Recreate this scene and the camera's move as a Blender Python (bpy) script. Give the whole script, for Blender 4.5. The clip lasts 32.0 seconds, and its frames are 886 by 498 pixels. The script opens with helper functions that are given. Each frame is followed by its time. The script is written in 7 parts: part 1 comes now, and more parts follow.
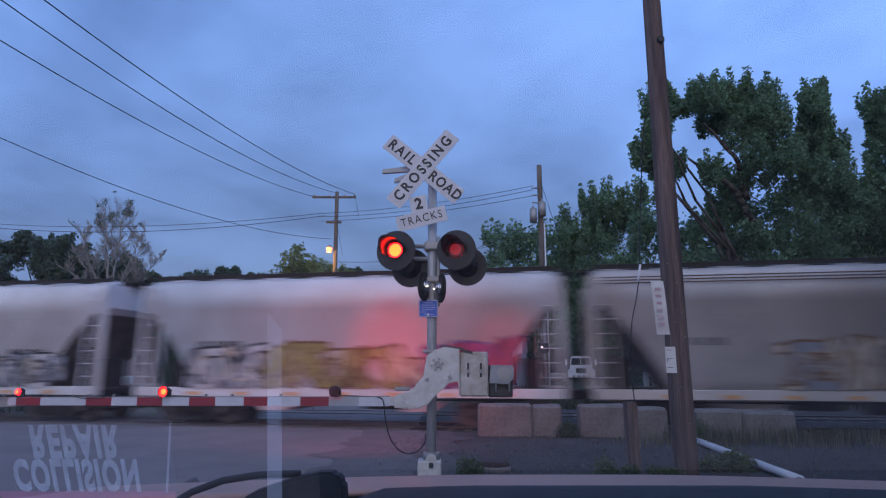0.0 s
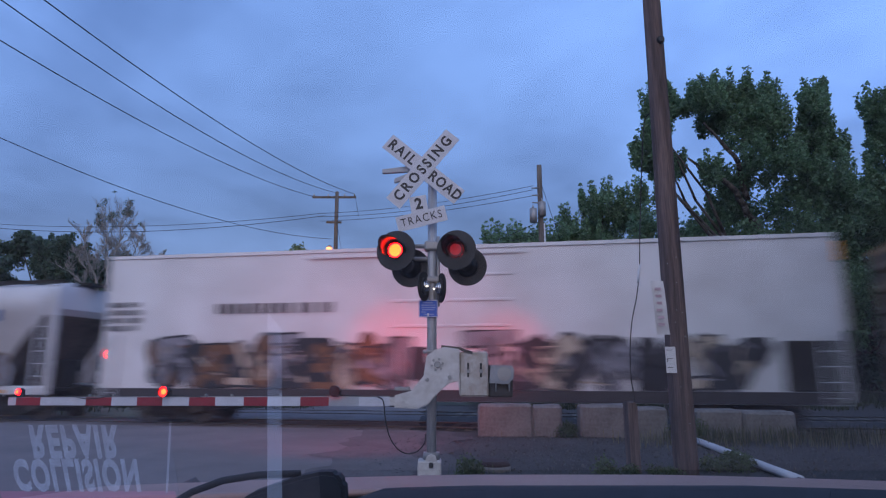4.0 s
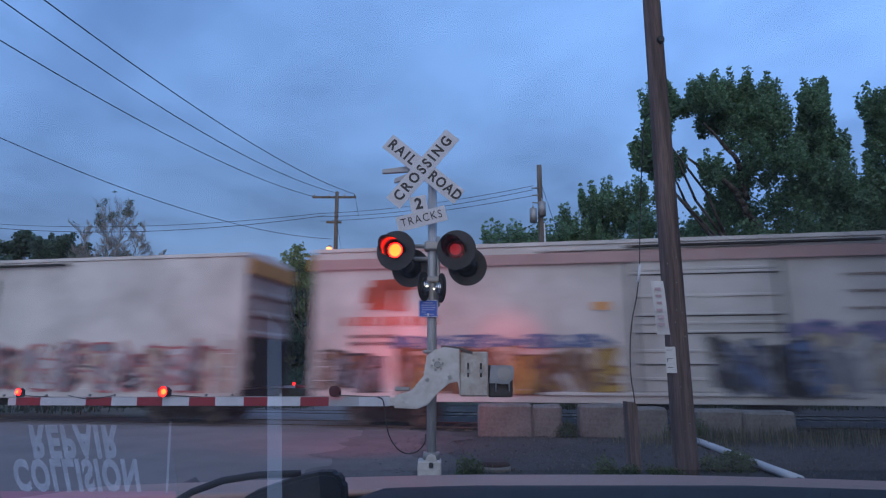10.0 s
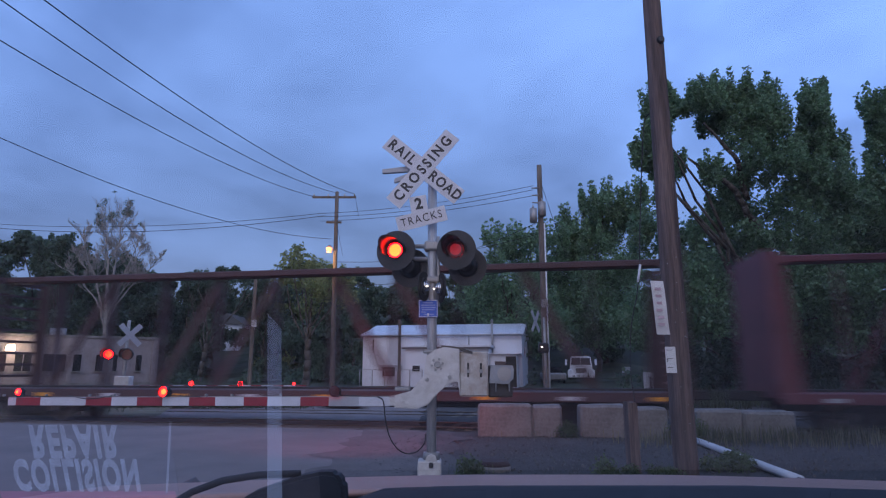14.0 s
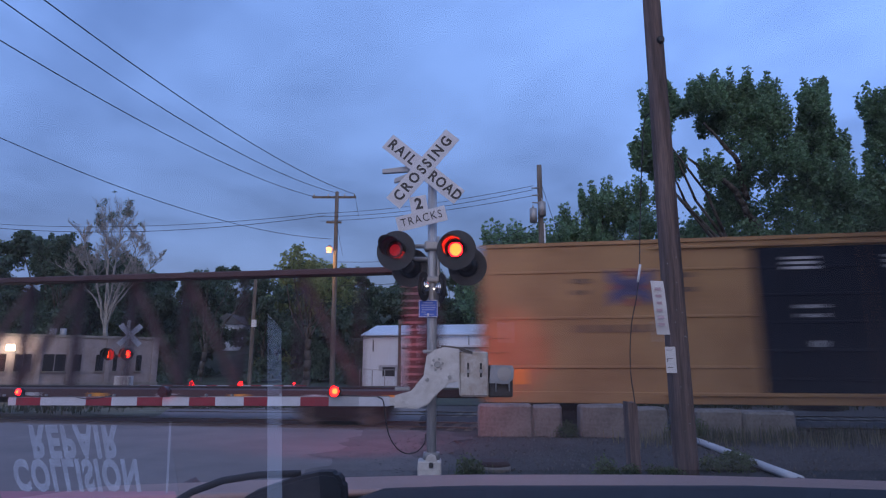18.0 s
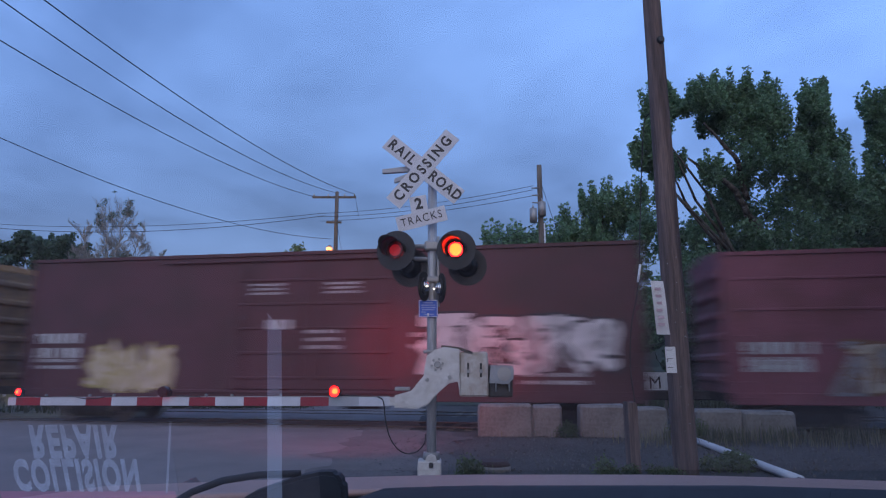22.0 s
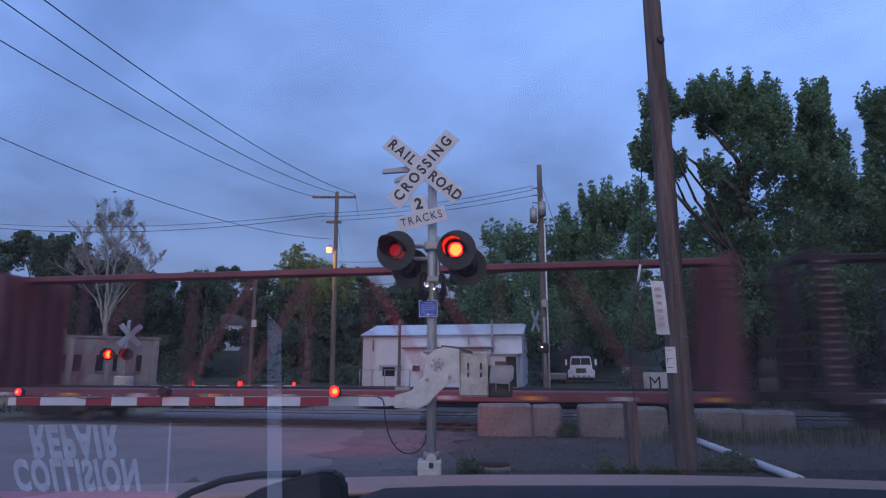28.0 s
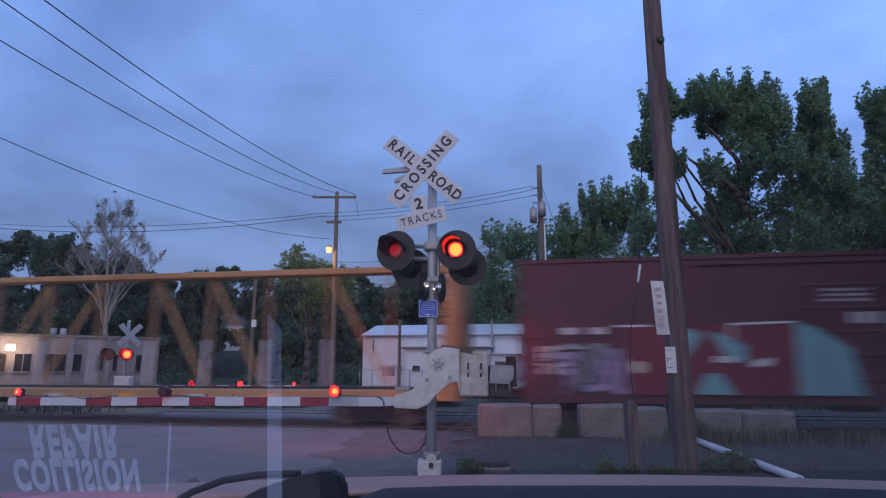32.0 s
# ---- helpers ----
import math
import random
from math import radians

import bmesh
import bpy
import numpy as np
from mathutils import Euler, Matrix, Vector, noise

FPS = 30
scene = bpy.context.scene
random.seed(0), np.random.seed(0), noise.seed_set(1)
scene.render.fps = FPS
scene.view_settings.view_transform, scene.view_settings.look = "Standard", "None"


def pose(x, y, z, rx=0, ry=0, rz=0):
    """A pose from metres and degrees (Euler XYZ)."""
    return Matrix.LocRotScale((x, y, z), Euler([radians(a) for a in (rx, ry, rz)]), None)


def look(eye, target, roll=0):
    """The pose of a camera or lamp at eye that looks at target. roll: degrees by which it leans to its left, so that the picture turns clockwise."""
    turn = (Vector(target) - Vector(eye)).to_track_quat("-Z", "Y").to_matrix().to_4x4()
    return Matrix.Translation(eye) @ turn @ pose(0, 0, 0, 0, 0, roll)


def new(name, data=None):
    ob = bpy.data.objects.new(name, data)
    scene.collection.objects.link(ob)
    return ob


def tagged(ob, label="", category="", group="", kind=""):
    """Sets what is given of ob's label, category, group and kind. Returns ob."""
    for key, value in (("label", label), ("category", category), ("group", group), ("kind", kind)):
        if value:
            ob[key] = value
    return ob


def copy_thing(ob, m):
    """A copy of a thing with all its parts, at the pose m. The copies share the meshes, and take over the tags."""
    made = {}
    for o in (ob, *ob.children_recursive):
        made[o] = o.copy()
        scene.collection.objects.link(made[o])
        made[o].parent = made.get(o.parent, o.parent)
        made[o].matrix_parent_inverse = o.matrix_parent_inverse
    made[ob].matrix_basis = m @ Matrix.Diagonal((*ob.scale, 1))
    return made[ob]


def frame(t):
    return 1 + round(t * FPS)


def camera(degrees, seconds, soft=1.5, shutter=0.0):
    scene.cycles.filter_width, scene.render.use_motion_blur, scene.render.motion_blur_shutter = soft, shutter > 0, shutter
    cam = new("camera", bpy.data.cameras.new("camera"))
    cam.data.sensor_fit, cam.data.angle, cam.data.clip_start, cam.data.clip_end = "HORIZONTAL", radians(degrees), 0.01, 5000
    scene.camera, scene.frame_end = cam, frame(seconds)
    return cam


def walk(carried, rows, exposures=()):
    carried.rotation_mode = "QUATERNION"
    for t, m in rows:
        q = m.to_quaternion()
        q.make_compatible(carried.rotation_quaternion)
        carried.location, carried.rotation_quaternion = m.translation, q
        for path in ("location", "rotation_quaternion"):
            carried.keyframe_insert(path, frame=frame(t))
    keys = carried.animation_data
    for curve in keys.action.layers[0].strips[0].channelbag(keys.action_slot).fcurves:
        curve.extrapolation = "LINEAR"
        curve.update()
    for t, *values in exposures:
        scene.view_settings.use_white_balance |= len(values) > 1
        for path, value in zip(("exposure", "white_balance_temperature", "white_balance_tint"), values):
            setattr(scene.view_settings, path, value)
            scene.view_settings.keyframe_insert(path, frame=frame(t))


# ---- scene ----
# The camera stands behind the windscreen of a waiting car.
CAM_Z = 1.45
cam = camera(73.76, 32.0, soft=1.2, shutter=1.0)
EYE = pose(0, 0, CAM_Z, 90 + 11.31, 0, 0)
walk(cam, [(0.0, EYE), (32.0, EYE)], exposures=[(0.0, 0.2, 6500, 10), (3.5, 0.2, 6500, 10), (6.0, 0.2, 6500, 5), (8.0, 0.2, 6500, 0), (10.0, 0.2, 6500, 0), (12.0, 0.2, 6500, 4), (13.0, 0.25, 6500, 6), (14.0, 0.26, 6500, 13), (18.0, 0.23, 6500, 13), (19.0, 0.22, 6500, 8), (24.0, 0.22, 6500, 9), (27.5, 0.26, 6600, 14), (32.0, 0.25, 6600, 13)])

# The railway: the near side of the passing cars runs along this line.
THETA = radians(9.6)
SIDE_Y = 16.5
RAIL_Z = -0.2
SPEED = 14.005
ALONG = Vector((math.cos(THETA), -math.sin(THETA), 0))
ACROSS = Vector((math.sin(THETA), math.cos(THETA), 0))
HALF_W = 1.6
R = random.Random(7)

# ---- world and light ----
world = bpy.data.worlds.new("dusk_sky")
scene.world = world
world.use_nodes = True
wn, wl = world.node_tree.nodes, world.node_tree.links
wn.clear()


def wnode(kind, **kw):
    n = wn.new(kind)
    for k, v in kw.items():
        n.inputs[k].default_value = v
    return n


w_out = wn.new("ShaderNodeOutputWorld")
w_bg = wnode("ShaderNodeBackground", Strength=1.02)
w_co = wn.new("ShaderNodeTexCoord")
w_sky = wn.new("ShaderNodeTexSky")
w_sky.sky_type = "NISHITA"
w_sky.sun_disc = False
w_sky.sun_elevation = radians(2)
w_sky.sun_rotation = radians(180)
w_sep = wn.new("ShaderNodeSeparateXYZ")
wl.new(w_co.outputs["Generated"], w_sep.inputs[0])
# cloud sheet seen in perspective: direction over height
w_h = wn.new("ShaderNodeMath")
w_h.operation = "MAXIMUM"
wl.new(w_sep.outputs["Z"], w_h.inputs[0])
w_h.inputs[1].default_value = 0.0
w_add = wn.new("ShaderNodeMath")
w_add.operation = "ADD"
wl.new(w_h.outputs[0], w_add.inputs[0])
w_add.inputs[1].default_value = 0.22
w_div = wn.new("ShaderNodeVectorMath")
w_div.operation = "DIVIDE"
w_cmb = wn.new("ShaderNodeCombineXYZ")
for k in range(3):
    wl.new(w_add.outputs[0], w_cmb.inputs[k])
wl.new(w_co.outputs["Generated"], w_div.inputs[0])
wl.new(w_cmb.outputs[0], w_div.inputs[1])
w_n1 = wnode("ShaderNodeTexNoise", Scale=1.1, Detail=5.0, Roughness=0.5, Distortion=0.5)
w_n2 = wnode("ShaderNodeTexNoise", Scale=3.4, Detail=4.0, Roughness=0.55, Distortion=0.2)
for n in (w_n1, w_n2):
    wl.new(w_div.outputs[0], n.inputs["Vector"])
w_mix = wn.new("ShaderNodeMix")
w_mix.inputs["Factor"].default_value = 0.3
wl.new(w_n1.outputs["Fac"], w_mix.inputs["A"])
wl.new(w_n2.outputs["Fac"], w_mix.inputs["B"])
w_ramp = wn.new("ShaderNodeValToRGB")
w_ramp.color_ramp.elements[0].position = 0.36
w_ramp.color_ramp.elements[0].color = (0.077, 0.158, 0.42, 1)
w_ramp.color_ramp.elements[1].position = 0.66
w_ramp.color_ramp.elements[1].color = (0.187, 0.348, 0.805, 1)
wl.new(w_mix.outputs["Result"], w_ramp.inputs[0])
# the west, behind the camera, still holds the light of the set sun
w_west = wn.new("ShaderNodeMapRange")
w_west.interpolation_type = "SMOOTHSTEP"
w_west.inputs["From Min"].default_value = 0.25
w_west.inputs["From Max"].default_value = -0.9
wl.new(w_sep.outputs["Y"], w_west.inputs["Value"])
w_mixw = wn.new("ShaderNodeMix")
w_mixw.data_type = "RGBA"
wl.new(w_west.outputs["Result"], w_mixw.inputs["Factor"])
# darker cloud towards the horizon
w_low = wn.new("ShaderNodeMapRange")
w_low.inputs["From Min"].default_value, w_low.inputs["From Max"].default_value = 0.05, 0.7
w_low.inputs["To Min"].default_value, w_low.inputs["To Max"].default_value = 0.54, 1.22
wl.new(w_h.outputs[0], w_low.inputs["Value"])
# the sheet is thinner towards both sides
w_side = wn.new("ShaderNodeMath")
w_side.operation = "MULTIPLY_ADD"
wl.new(w_sep.outputs["X"], w_side.inputs[0])
w_side.inputs[1].default_value = 1.12
w_side.inputs[2].default_value = 0.37
w_sq = wn.new("ShaderNodeMath")
w_sq.operation = "MULTIPLY_ADD"
wl.new(w_side.outputs[0], w_sq.inputs[0])
wl.new(w_sep.outputs["X"], w_sq.inputs[1])
w_sq.inputs[2].default_value = 1.0
w_thin = wn.new("ShaderNodeMath")
w_thin.operation = "MULTIPLY"
wl.new(w_low.outputs["Result"], w_thin.inputs[0])
wl.new(w_sq.outputs[0], w_thin.inputs[1])
w_dim = wn.new("ShaderNodeVectorMath")
w_dim.operation = "SCALE"
wl.new(w_ramp.outputs["Color"], w_dim.inputs[0])
wl.new(w_thin.outputs[0], w_dim.inputs["Scale"])
wl.new(w_dim.outputs[0], w_mixw.inputs["A"])
w_mixw.inputs["B"].default_value = (0.44, 0.52, 0.85, 1)
w_addsky = wn.new("ShaderNodeMix")
w_addsky.data_type = "RGBA"
w_addsky.blend_type = "ADD"
w_addsky.inputs["Factor"].default_value = 0.04
wl.new(w_mixw.outputs["Result"], w_addsky.inputs["A"])
wl.new(w_sky.outputs["Color"], w_addsky.inputs["B"])
wl.new(w_addsky.outputs["Result"], w_bg.inputs["Color"])
wl.new(w_bg.outputs[0], w_out.inputs[0])

glow = bpy.data.lights.new("sun", "SUN")
glow.energy, glow.angle, glow.color = 0.5, radians(70), (0.92, 0.95, 1.0)
new("sun", glow).matrix_world = look((0, -30, 26), (0, 0, 0))

# ---- materials ----
MATS = {}


def mat(name, base, rough=0.7, metal=0.0, var=0.25, scale=3.0, fine=40.0, bump=0.0, second=None, emit=None, power=0.0, coat=0.0, spread=0.0, along=0.0):
    """A surface with coarse stains and fine grain in object space; second: the colour of stains."""
    if name in MATS:
        return MATS[name]
    m = bpy.data.materials.new(name)
    m.use_nodes = True
    nt = m.node_tree
    b = nt.nodes["Principled BSDF"]
    b.inputs["Roughness"].default_value = rough
    b.inputs["Metallic"].default_value = metal
    b.inputs["Coat Weight"].default_value = coat
    if emit:
        b.inputs["Emission Color"].default_value = (*emit, 1)
        b.inputs["Emission Strength"].default_value = power
    co = nt.nodes.new("ShaderNodeTexCoord")
    coarse = nt.nodes.new("ShaderNodeTexNoise")
    coarse.inputs["Scale"].default_value = scale
    coarse.inputs["Detail"].default_value = 6
    coarse.inputs["Roughness"].default_value = 0.62
    grain = nt.nodes.new("ShaderNodeTexNoise")
    grain.inputs["Scale"].default_value = fine
    grain.inputs["Detail"].default_value = 3
    where = co.outputs["Object"]
    if along:
        mp = nt.nodes.new("ShaderNodeMapping")
        mp.inputs["Scale"].default_value = (1, 1, along)
        nt.links.new(where, mp.inputs["Vector"])
        where = mp.outputs["Vector"]
    nt.links.new(where, coarse.inputs["Vector"])
    nt.links.new(where, grain.inputs["Vector"])
    ramp = nt.nodes.new("ShaderNodeValToRGB")
    dark = second or tuple(c * (1 - var) for c in base)
    ramp.color_ramp.elements[0].position = 0.34
    ramp.color_ramp.elements[0].color = (*dark, 1)
    ramp.color_ramp.elements[1].position = 0.6
    ramp.color_ramp.elements[1].color = (*base, 1)
    nt.links.new(coarse.outputs["Fac"], ramp.inputs[0])
    gm = nt.nodes.new("ShaderNodeMix")
    gm.data_type, gm.blend_type = "RGBA", "MULTIPLY"
    gm.inputs["Factor"].default_value = min(1.0, var * 1.2)
    gr = nt.nodes.new("ShaderNodeMapRange")
    gr.inputs["From Min"].default_value, gr.inputs["From Max"].default_value = 0.3, 0.7
    gr.inputs["To Min"].default_value, gr.inputs["To Max"].default_value = 0.5, 1.25
    nt.links.new(grain.outputs["Fac"], gr.inputs["Value"])
    nt.links.new(ramp.outputs["Color"], gm.inputs["A"])
    nt.links.new(gr.outputs["Result"], gm.inputs["B"])
    last = gm.outputs["Result"]
    if spread:
        oi = nt.nodes.new("ShaderNodeObjectInfo")
        hs = nt.nodes.new("ShaderNodeHueSaturation")
        mr = nt.nodes.new("ShaderNodeMapRange")
        mr.inputs["To Min"].default_value, mr.inputs["To Max"].default_value = 1 - spread, 1 + spread
        nt.links.new(oi.outputs["Random"], mr.inputs["Value"])
        nt.links.new(mr.outputs["Result"], hs.inputs["Value"])
        nt.links.new(last, hs.inputs["Color"])
        last = hs.outputs["Color"]
    nt.links.new(last, b.inputs["Base Color"])
    if bump:
        bp = nt.nodes.new("ShaderNodeBump")
        bp.inputs["Strength"].default_value = bump
        bp.inputs["Distance"].default_value = 0.02
        nt.links.new(grain.outputs["Fac"], bp.inputs["Height"])
        nt.links.new(bp.outputs["Normal"], b.inputs["Normal"])
    MATS[name] = m
    return m


def leaf_mat(name, a, b):
    m = mat(name, a, 0.6, var=0.35, scale=0.6, fine=9.0, second=b)
    nt = m.node_tree
    geo = nt.nodes.new("ShaderNodeNewGeometry")
    hs = nt.nodes.new("ShaderNodeHueSaturation")
    mr = nt.nodes.new("ShaderNodeMapRange")
    mr.inputs["To Min"].default_value, mr.inputs["To Max"].default_value = 0.7, 1.3
    nt.links.new(geo.outputs["Random Per Island"], mr.inputs["Value"])
    nt.links.new(mr.outputs["Result"], hs.inputs["Value"])
    p = nt.nodes["Principled BSDF"]
    old = p.inputs["Base Color"].links[0].from_socket
    nt.links.new(old, hs.inputs["Color"])
    nt.links.new(hs.outputs["Color"], p.inputs["Base Color"])
    thin = nt.nodes.new("ShaderNodeBsdfTranslucent")
    nt.links.new(hs.outputs["Color"], thin.inputs["Color"])
    both = nt.nodes.new("ShaderNodeMixShader")
    both.inputs[0].default_value = 0.42
    nt.links.new(p.outputs[0], both.inputs[1])
    nt.links.new(thin.outputs[0], both.inputs[2])
    nt.links.new(both.outputs[0], nt.nodes["Material Output"].inputs["Surface"])
    return m


ASPHALT = mat("asphalt", (0.225, 0.187, 0.178), 0.8, var=0.35, scale=0.5, fine=60, bump=0.35, second=(0.158, 0.132, 0.126))
GRAVEL = mat("gravel_dirt", (0.067, 0.059, 0.056), 0.95, var=0.5, scale=0.7, fine=30, bump=0.8, second=(0.04, 0.036, 0.035))
CONCRETE = mat("concrete", (0.215, 0.2, 0.186), 0.9, var=0.3, scale=2.2, fine=18, bump=0.4, second=(0.15, 0.138, 0.126))
WOOD = mat("creosoted_wood", (0.165, 0.115, 0.102), 0.85, var=0.6, scale=9.0, fine=60, bump=0.9, second=(0.058, 0.041, 0.038), along=0.05)
GREYWOOD = mat("weathered_wood", (0.17, 0.14, 0.115), 0.85, var=0.45, scale=5, fine=40, bump=0.5, along=0.08)
STEEL = mat("galvanised_steel", (0.34, 0.335, 0.33), 0.5, 0.4, var=0.2, scale=4, fine=60, bump=0.05)
RAILSTEEL = mat("rail_steel", (0.16, 0.13, 0.11), 0.4, 0.8, var=0.4, scale=3, fine=40)
VISOR = mat("visor_paint", (0.036, 0.034, 0.034), 0.45, var=0.2, scale=8, fine=50)
BLACK = mat("black_paint", (0.018, 0.018, 0.02), 0.5, var=0.3, scale=4, fine=50)
DARK = mat("grimy_underframe", (0.03, 0.026, 0.024), 0.85, var=0.5, scale=2, fine=20, bump=0.3)
WHITE = mat("white_paint", (0.62, 0.62, 0.62), 0.45, var=0.14, scale=4, fine=40)
CASTWHITE = mat("painted_casting", (0.6, 0.585, 0.57), 0.5, var=0.15, scale=7, fine=30, bump=0.12, second=(0.47, 0.44, 0.41))
REDTAPE = mat("red_reflective", (0.27, 0.016, 0.03), 0.35, var=0.15, scale=6, fine=60)
WHITETAPE = mat("white_reflective", (0.56, 0.57, 0.62), 0.35, var=0.12, scale=6, fine=60)
GREYTAPE = mat("worn_reflective", (0.36, 0.38, 0.41), 0.35, var=0.15, scale=6, fine=60)
LETTER = mat("letter_black", (0.02, 0.02, 0.025), 0.5, var=0.1)
BLUESIGN = mat("blue_sign", (0.03, 0.10, 0.48), 0.4, var=0.1)
PAPER = mat("paper", (0.7, 0.7, 0.7), 0.6, var=0.1, scale=5, fine=30)
REDPRINT = mat("red_print", (0.58, 0.43, 0.48), 0.6, var=0.3)
CABLE = mat("cable", (0.012, 0.012, 0.014), 0.6, var=0.2)
PVC = mat("white_pipe", (0.66, 0.67, 0.7), 0.35, var=0.12, scale=5, fine=30)
LAMP_ON = mat("lit_lens", (0.6, 0.05, 0.02), 0.4, emit=(1.0, 0.001, 0.0025), power=40.0)
LAMP_CORE = mat("lit_bulb", (0.8, 0.3, 0.1), 0.4, emit=(1.0, 0.05, 0.006), power=11.0)
LAMP_OFF = mat("red_lens", (0.22, 0.006, 0.009), 0.3, var=0.6, scale=30, emit=(1.0, 0.012, 0.03), power=0.2)
SODIUM = mat("sodium_lamp", (0.9, 0.6, 0.3), 0.4, emit=(1.0, 0.26, 0.07), power=2.6)
WARMLAMP = mat("wall_lamp", (0.9, 0.8, 0.7), 0.4, emit=(1.0, 0.75, 0.5), power=30.0)
AMBER = mat("amber_reflector", (0.75, 0.32, 0.03), 0.35, var=0.15, scale=5)
GRASS = leaf_mat("grass", (0.075, 0.09, 0.04), (0.055, 0.055, 0.03))
WEED = leaf_mat("weeds", (0.12, 0.155, 0.06), (0.07, 0.1, 0.04))
LEAF = leaf_mat("cottonwood_leaves", (0.165, 0.28, 0.145), (0.11, 0.19, 0.1))
LEAF2 = leaf_mat("scrub_leaves", (0.1, 0.15, 0.094), (0.062, 0.096, 0.06))
LEAFPALE = leaf_mat("young_leaves", (0.25, 0.3, 0.12), (0.17, 0.21, 0.085))
BARK = mat("bark", (0.09, 0.075, 0.06), 0.9, var=0.5, scale=2, fine=12, bump=0.6)
PALEBARK = mat("pale_bark", (0.32, 0.30, 0.27), 0.85, var=0.4, scale=1.5, fine=8)


# ---- mesh helpers ----
def link(name, me, parent=None, label=""):
    ob = new(name, me)
    if parent:
        ob.parent = parent
    if label:
        ob["label"] = label
    return ob


def finish(bm, name, mats, smooth=False):
    me = bpy.data.meshes.new(name)
    bm.normal_update()
    bm.to_mesh(me)
    bm.free()
    for m in mats if isinstance(mats, (list, tuple)) else [mats]:
        me.materials.append(m)
    if smooth:
        for p in me.polygons:
            p.use_smooth = True
    return me


def part(name, bm, mats, parent=None, label="", smooth=False):
    return link(name, finish(bm, name, mats, smooth), parent, label)


def empty(name, m=None):
    ob = new(name)
    ob.empty_display_size = 0.2
    if m is not None:
        ob.matrix_basis = m
    return ob


def add_box(bm, x0, x1, y0, y1, z0, z1, mi=0, bev=0.0, m=None):
    made = bmesh.ops.create_cube(bm, size=1.0)["verts"]
    for v in made:
        v.co = Vector((x0 + (v.co.x + 0.5) * (x1 - x0), y0 + (v.co.y + 0.5) * (y1 - y0), z0 + (v.co.z + 0.5) * (z1 - z0)))
    faces = list({f for v in made for f in v.link_faces})
    if bev:
        edges = list({e for v in made for e in v.link_edges})
        out = bmesh.ops.bevel(bm, geom=edges, offset=bev, segments=1, affect="EDGES")
        faces = list({f for f in out["faces"]} | {f for f in faces if f.is_valid})
        made = list({v for f in faces for v in f.verts})
        faces = list({f for v in made for f in v.link_faces})
    for f in faces:
        f.material_index = mi
    if m is not None:
        bmesh.ops.transform(bm, matrix=m, verts=made)
    return made


def box(x0, x1, y0, y1, z0, z1, bev=0.0):
    bm = bmesh.new()
    add_box(bm, x0, x1, y0, y1, z0, z1, 0, bev)
    return bm


def add_cyl(bm, a, b, r0, r1=None, seg=14, mi=0, caps=True):
    a, b = Vector(a), Vector(b)
    d = b - a
    q = d.to_track_quat("Z", "Y").to_matrix().to_4x4()
    out = bmesh.ops.create_cone(bm, cap_ends=caps, segments=seg, radius1=r0, radius2=r0 if r1 is None else r1, depth=d.length,
                                matrix=Matrix.Translation((a + b) / 2) @ q)["verts"]
    for f in {f for v in out for f in v.link_faces}:
        f.material_index = mi
        f.smooth = len(f.verts) == 4
    return out


def cyl(a, b, r0, r1=None, seg=14):
    bm = bmesh.new()
    add_cyl(bm, a, b, r0, r1, seg)
    return bm


def add_prism(bm, outline, y0, y1, mi=0):
    """An outline of (x, z) pushed from y0 to y1."""
    n = len(outline)
    f = [bm.verts.new((x, y0, z)) for x, z in outline]
    k = [bm.verts.new((x, y1, z)) for x, z in outline]
    faces = [bm.faces.new(f), bm.faces.new(k[::-1])]
    for i in range(n):
        faces.append(bm.faces.new((f[i], k[i], k[(i + 1) % n], f[(i + 1) % n])))
    for fc in faces:
        fc.material_index = mi
    bmesh.ops.recalc_face_normals(bm, faces=faces)


def prism(outline, y0, y1):
    bm = bmesh.new()
    add_prism(bm, outline, y0, y1)
    return bm


def tube(name, pts, r, material, parent=None, label="", seg=8):
    """A cable or pipe through the points."""
    bm = bmesh.new()
    pts = [Vector(p) for p in pts]
    rings = []
    for i, p in enumerate(pts):
        d = (pts[min(i + 1, len(pts) - 1)] - pts[max(i - 1, 0)]).normalized()
        side = d.cross(Vector((0, 0, 1)))
        side = side.normalized() if side.length > 1e-4 else Vector((1, 0, 0))
        up = side.cross(d)
        rings.append([bm.verts.new(p + r * (side * math.cos(a) + up * math.sin(a))) for a in (2 * math.pi * k / seg for k in range(seg))])
    for a, b in zip(rings, rings[1:]):
        for k in range(seg):
            bm.faces.new((a[k], a[(k + 1) % seg], b[(k + 1) % seg], b[k]))
    bm.faces.new(rings[0][::-1])
    bm.faces.new(rings[-1])
    return part(name, bm, material, parent, label, True)


def eased(pts, n=5):
    """Points on a smooth curve through the given ones."""
    p = [Vector(q) for q in pts]
    out = []
    for i in range(len(p) - 1):
        a, b, c, d = p[max(i - 1, 0)], p[i], p[i + 1], p[min(i + 2, len(p) - 1)]
        for k in range(n):
            t = k / n
            out.append(0.5 * (2 * b + (c - a) * t + (2 * a - 5 * b + 4 * c - d) * t * t + (3 * b - a - 3 * c + d) * t ** 3))
    return out + [p[-1]]


def sag(a, b, drop, n=14):
    a, b = Vector(a), Vector(b)
    return [a.lerp(b, k / n) - Vector((0, 0, drop * 4 * (k / n) * (1 - k / n))) for k in range(n + 1)]


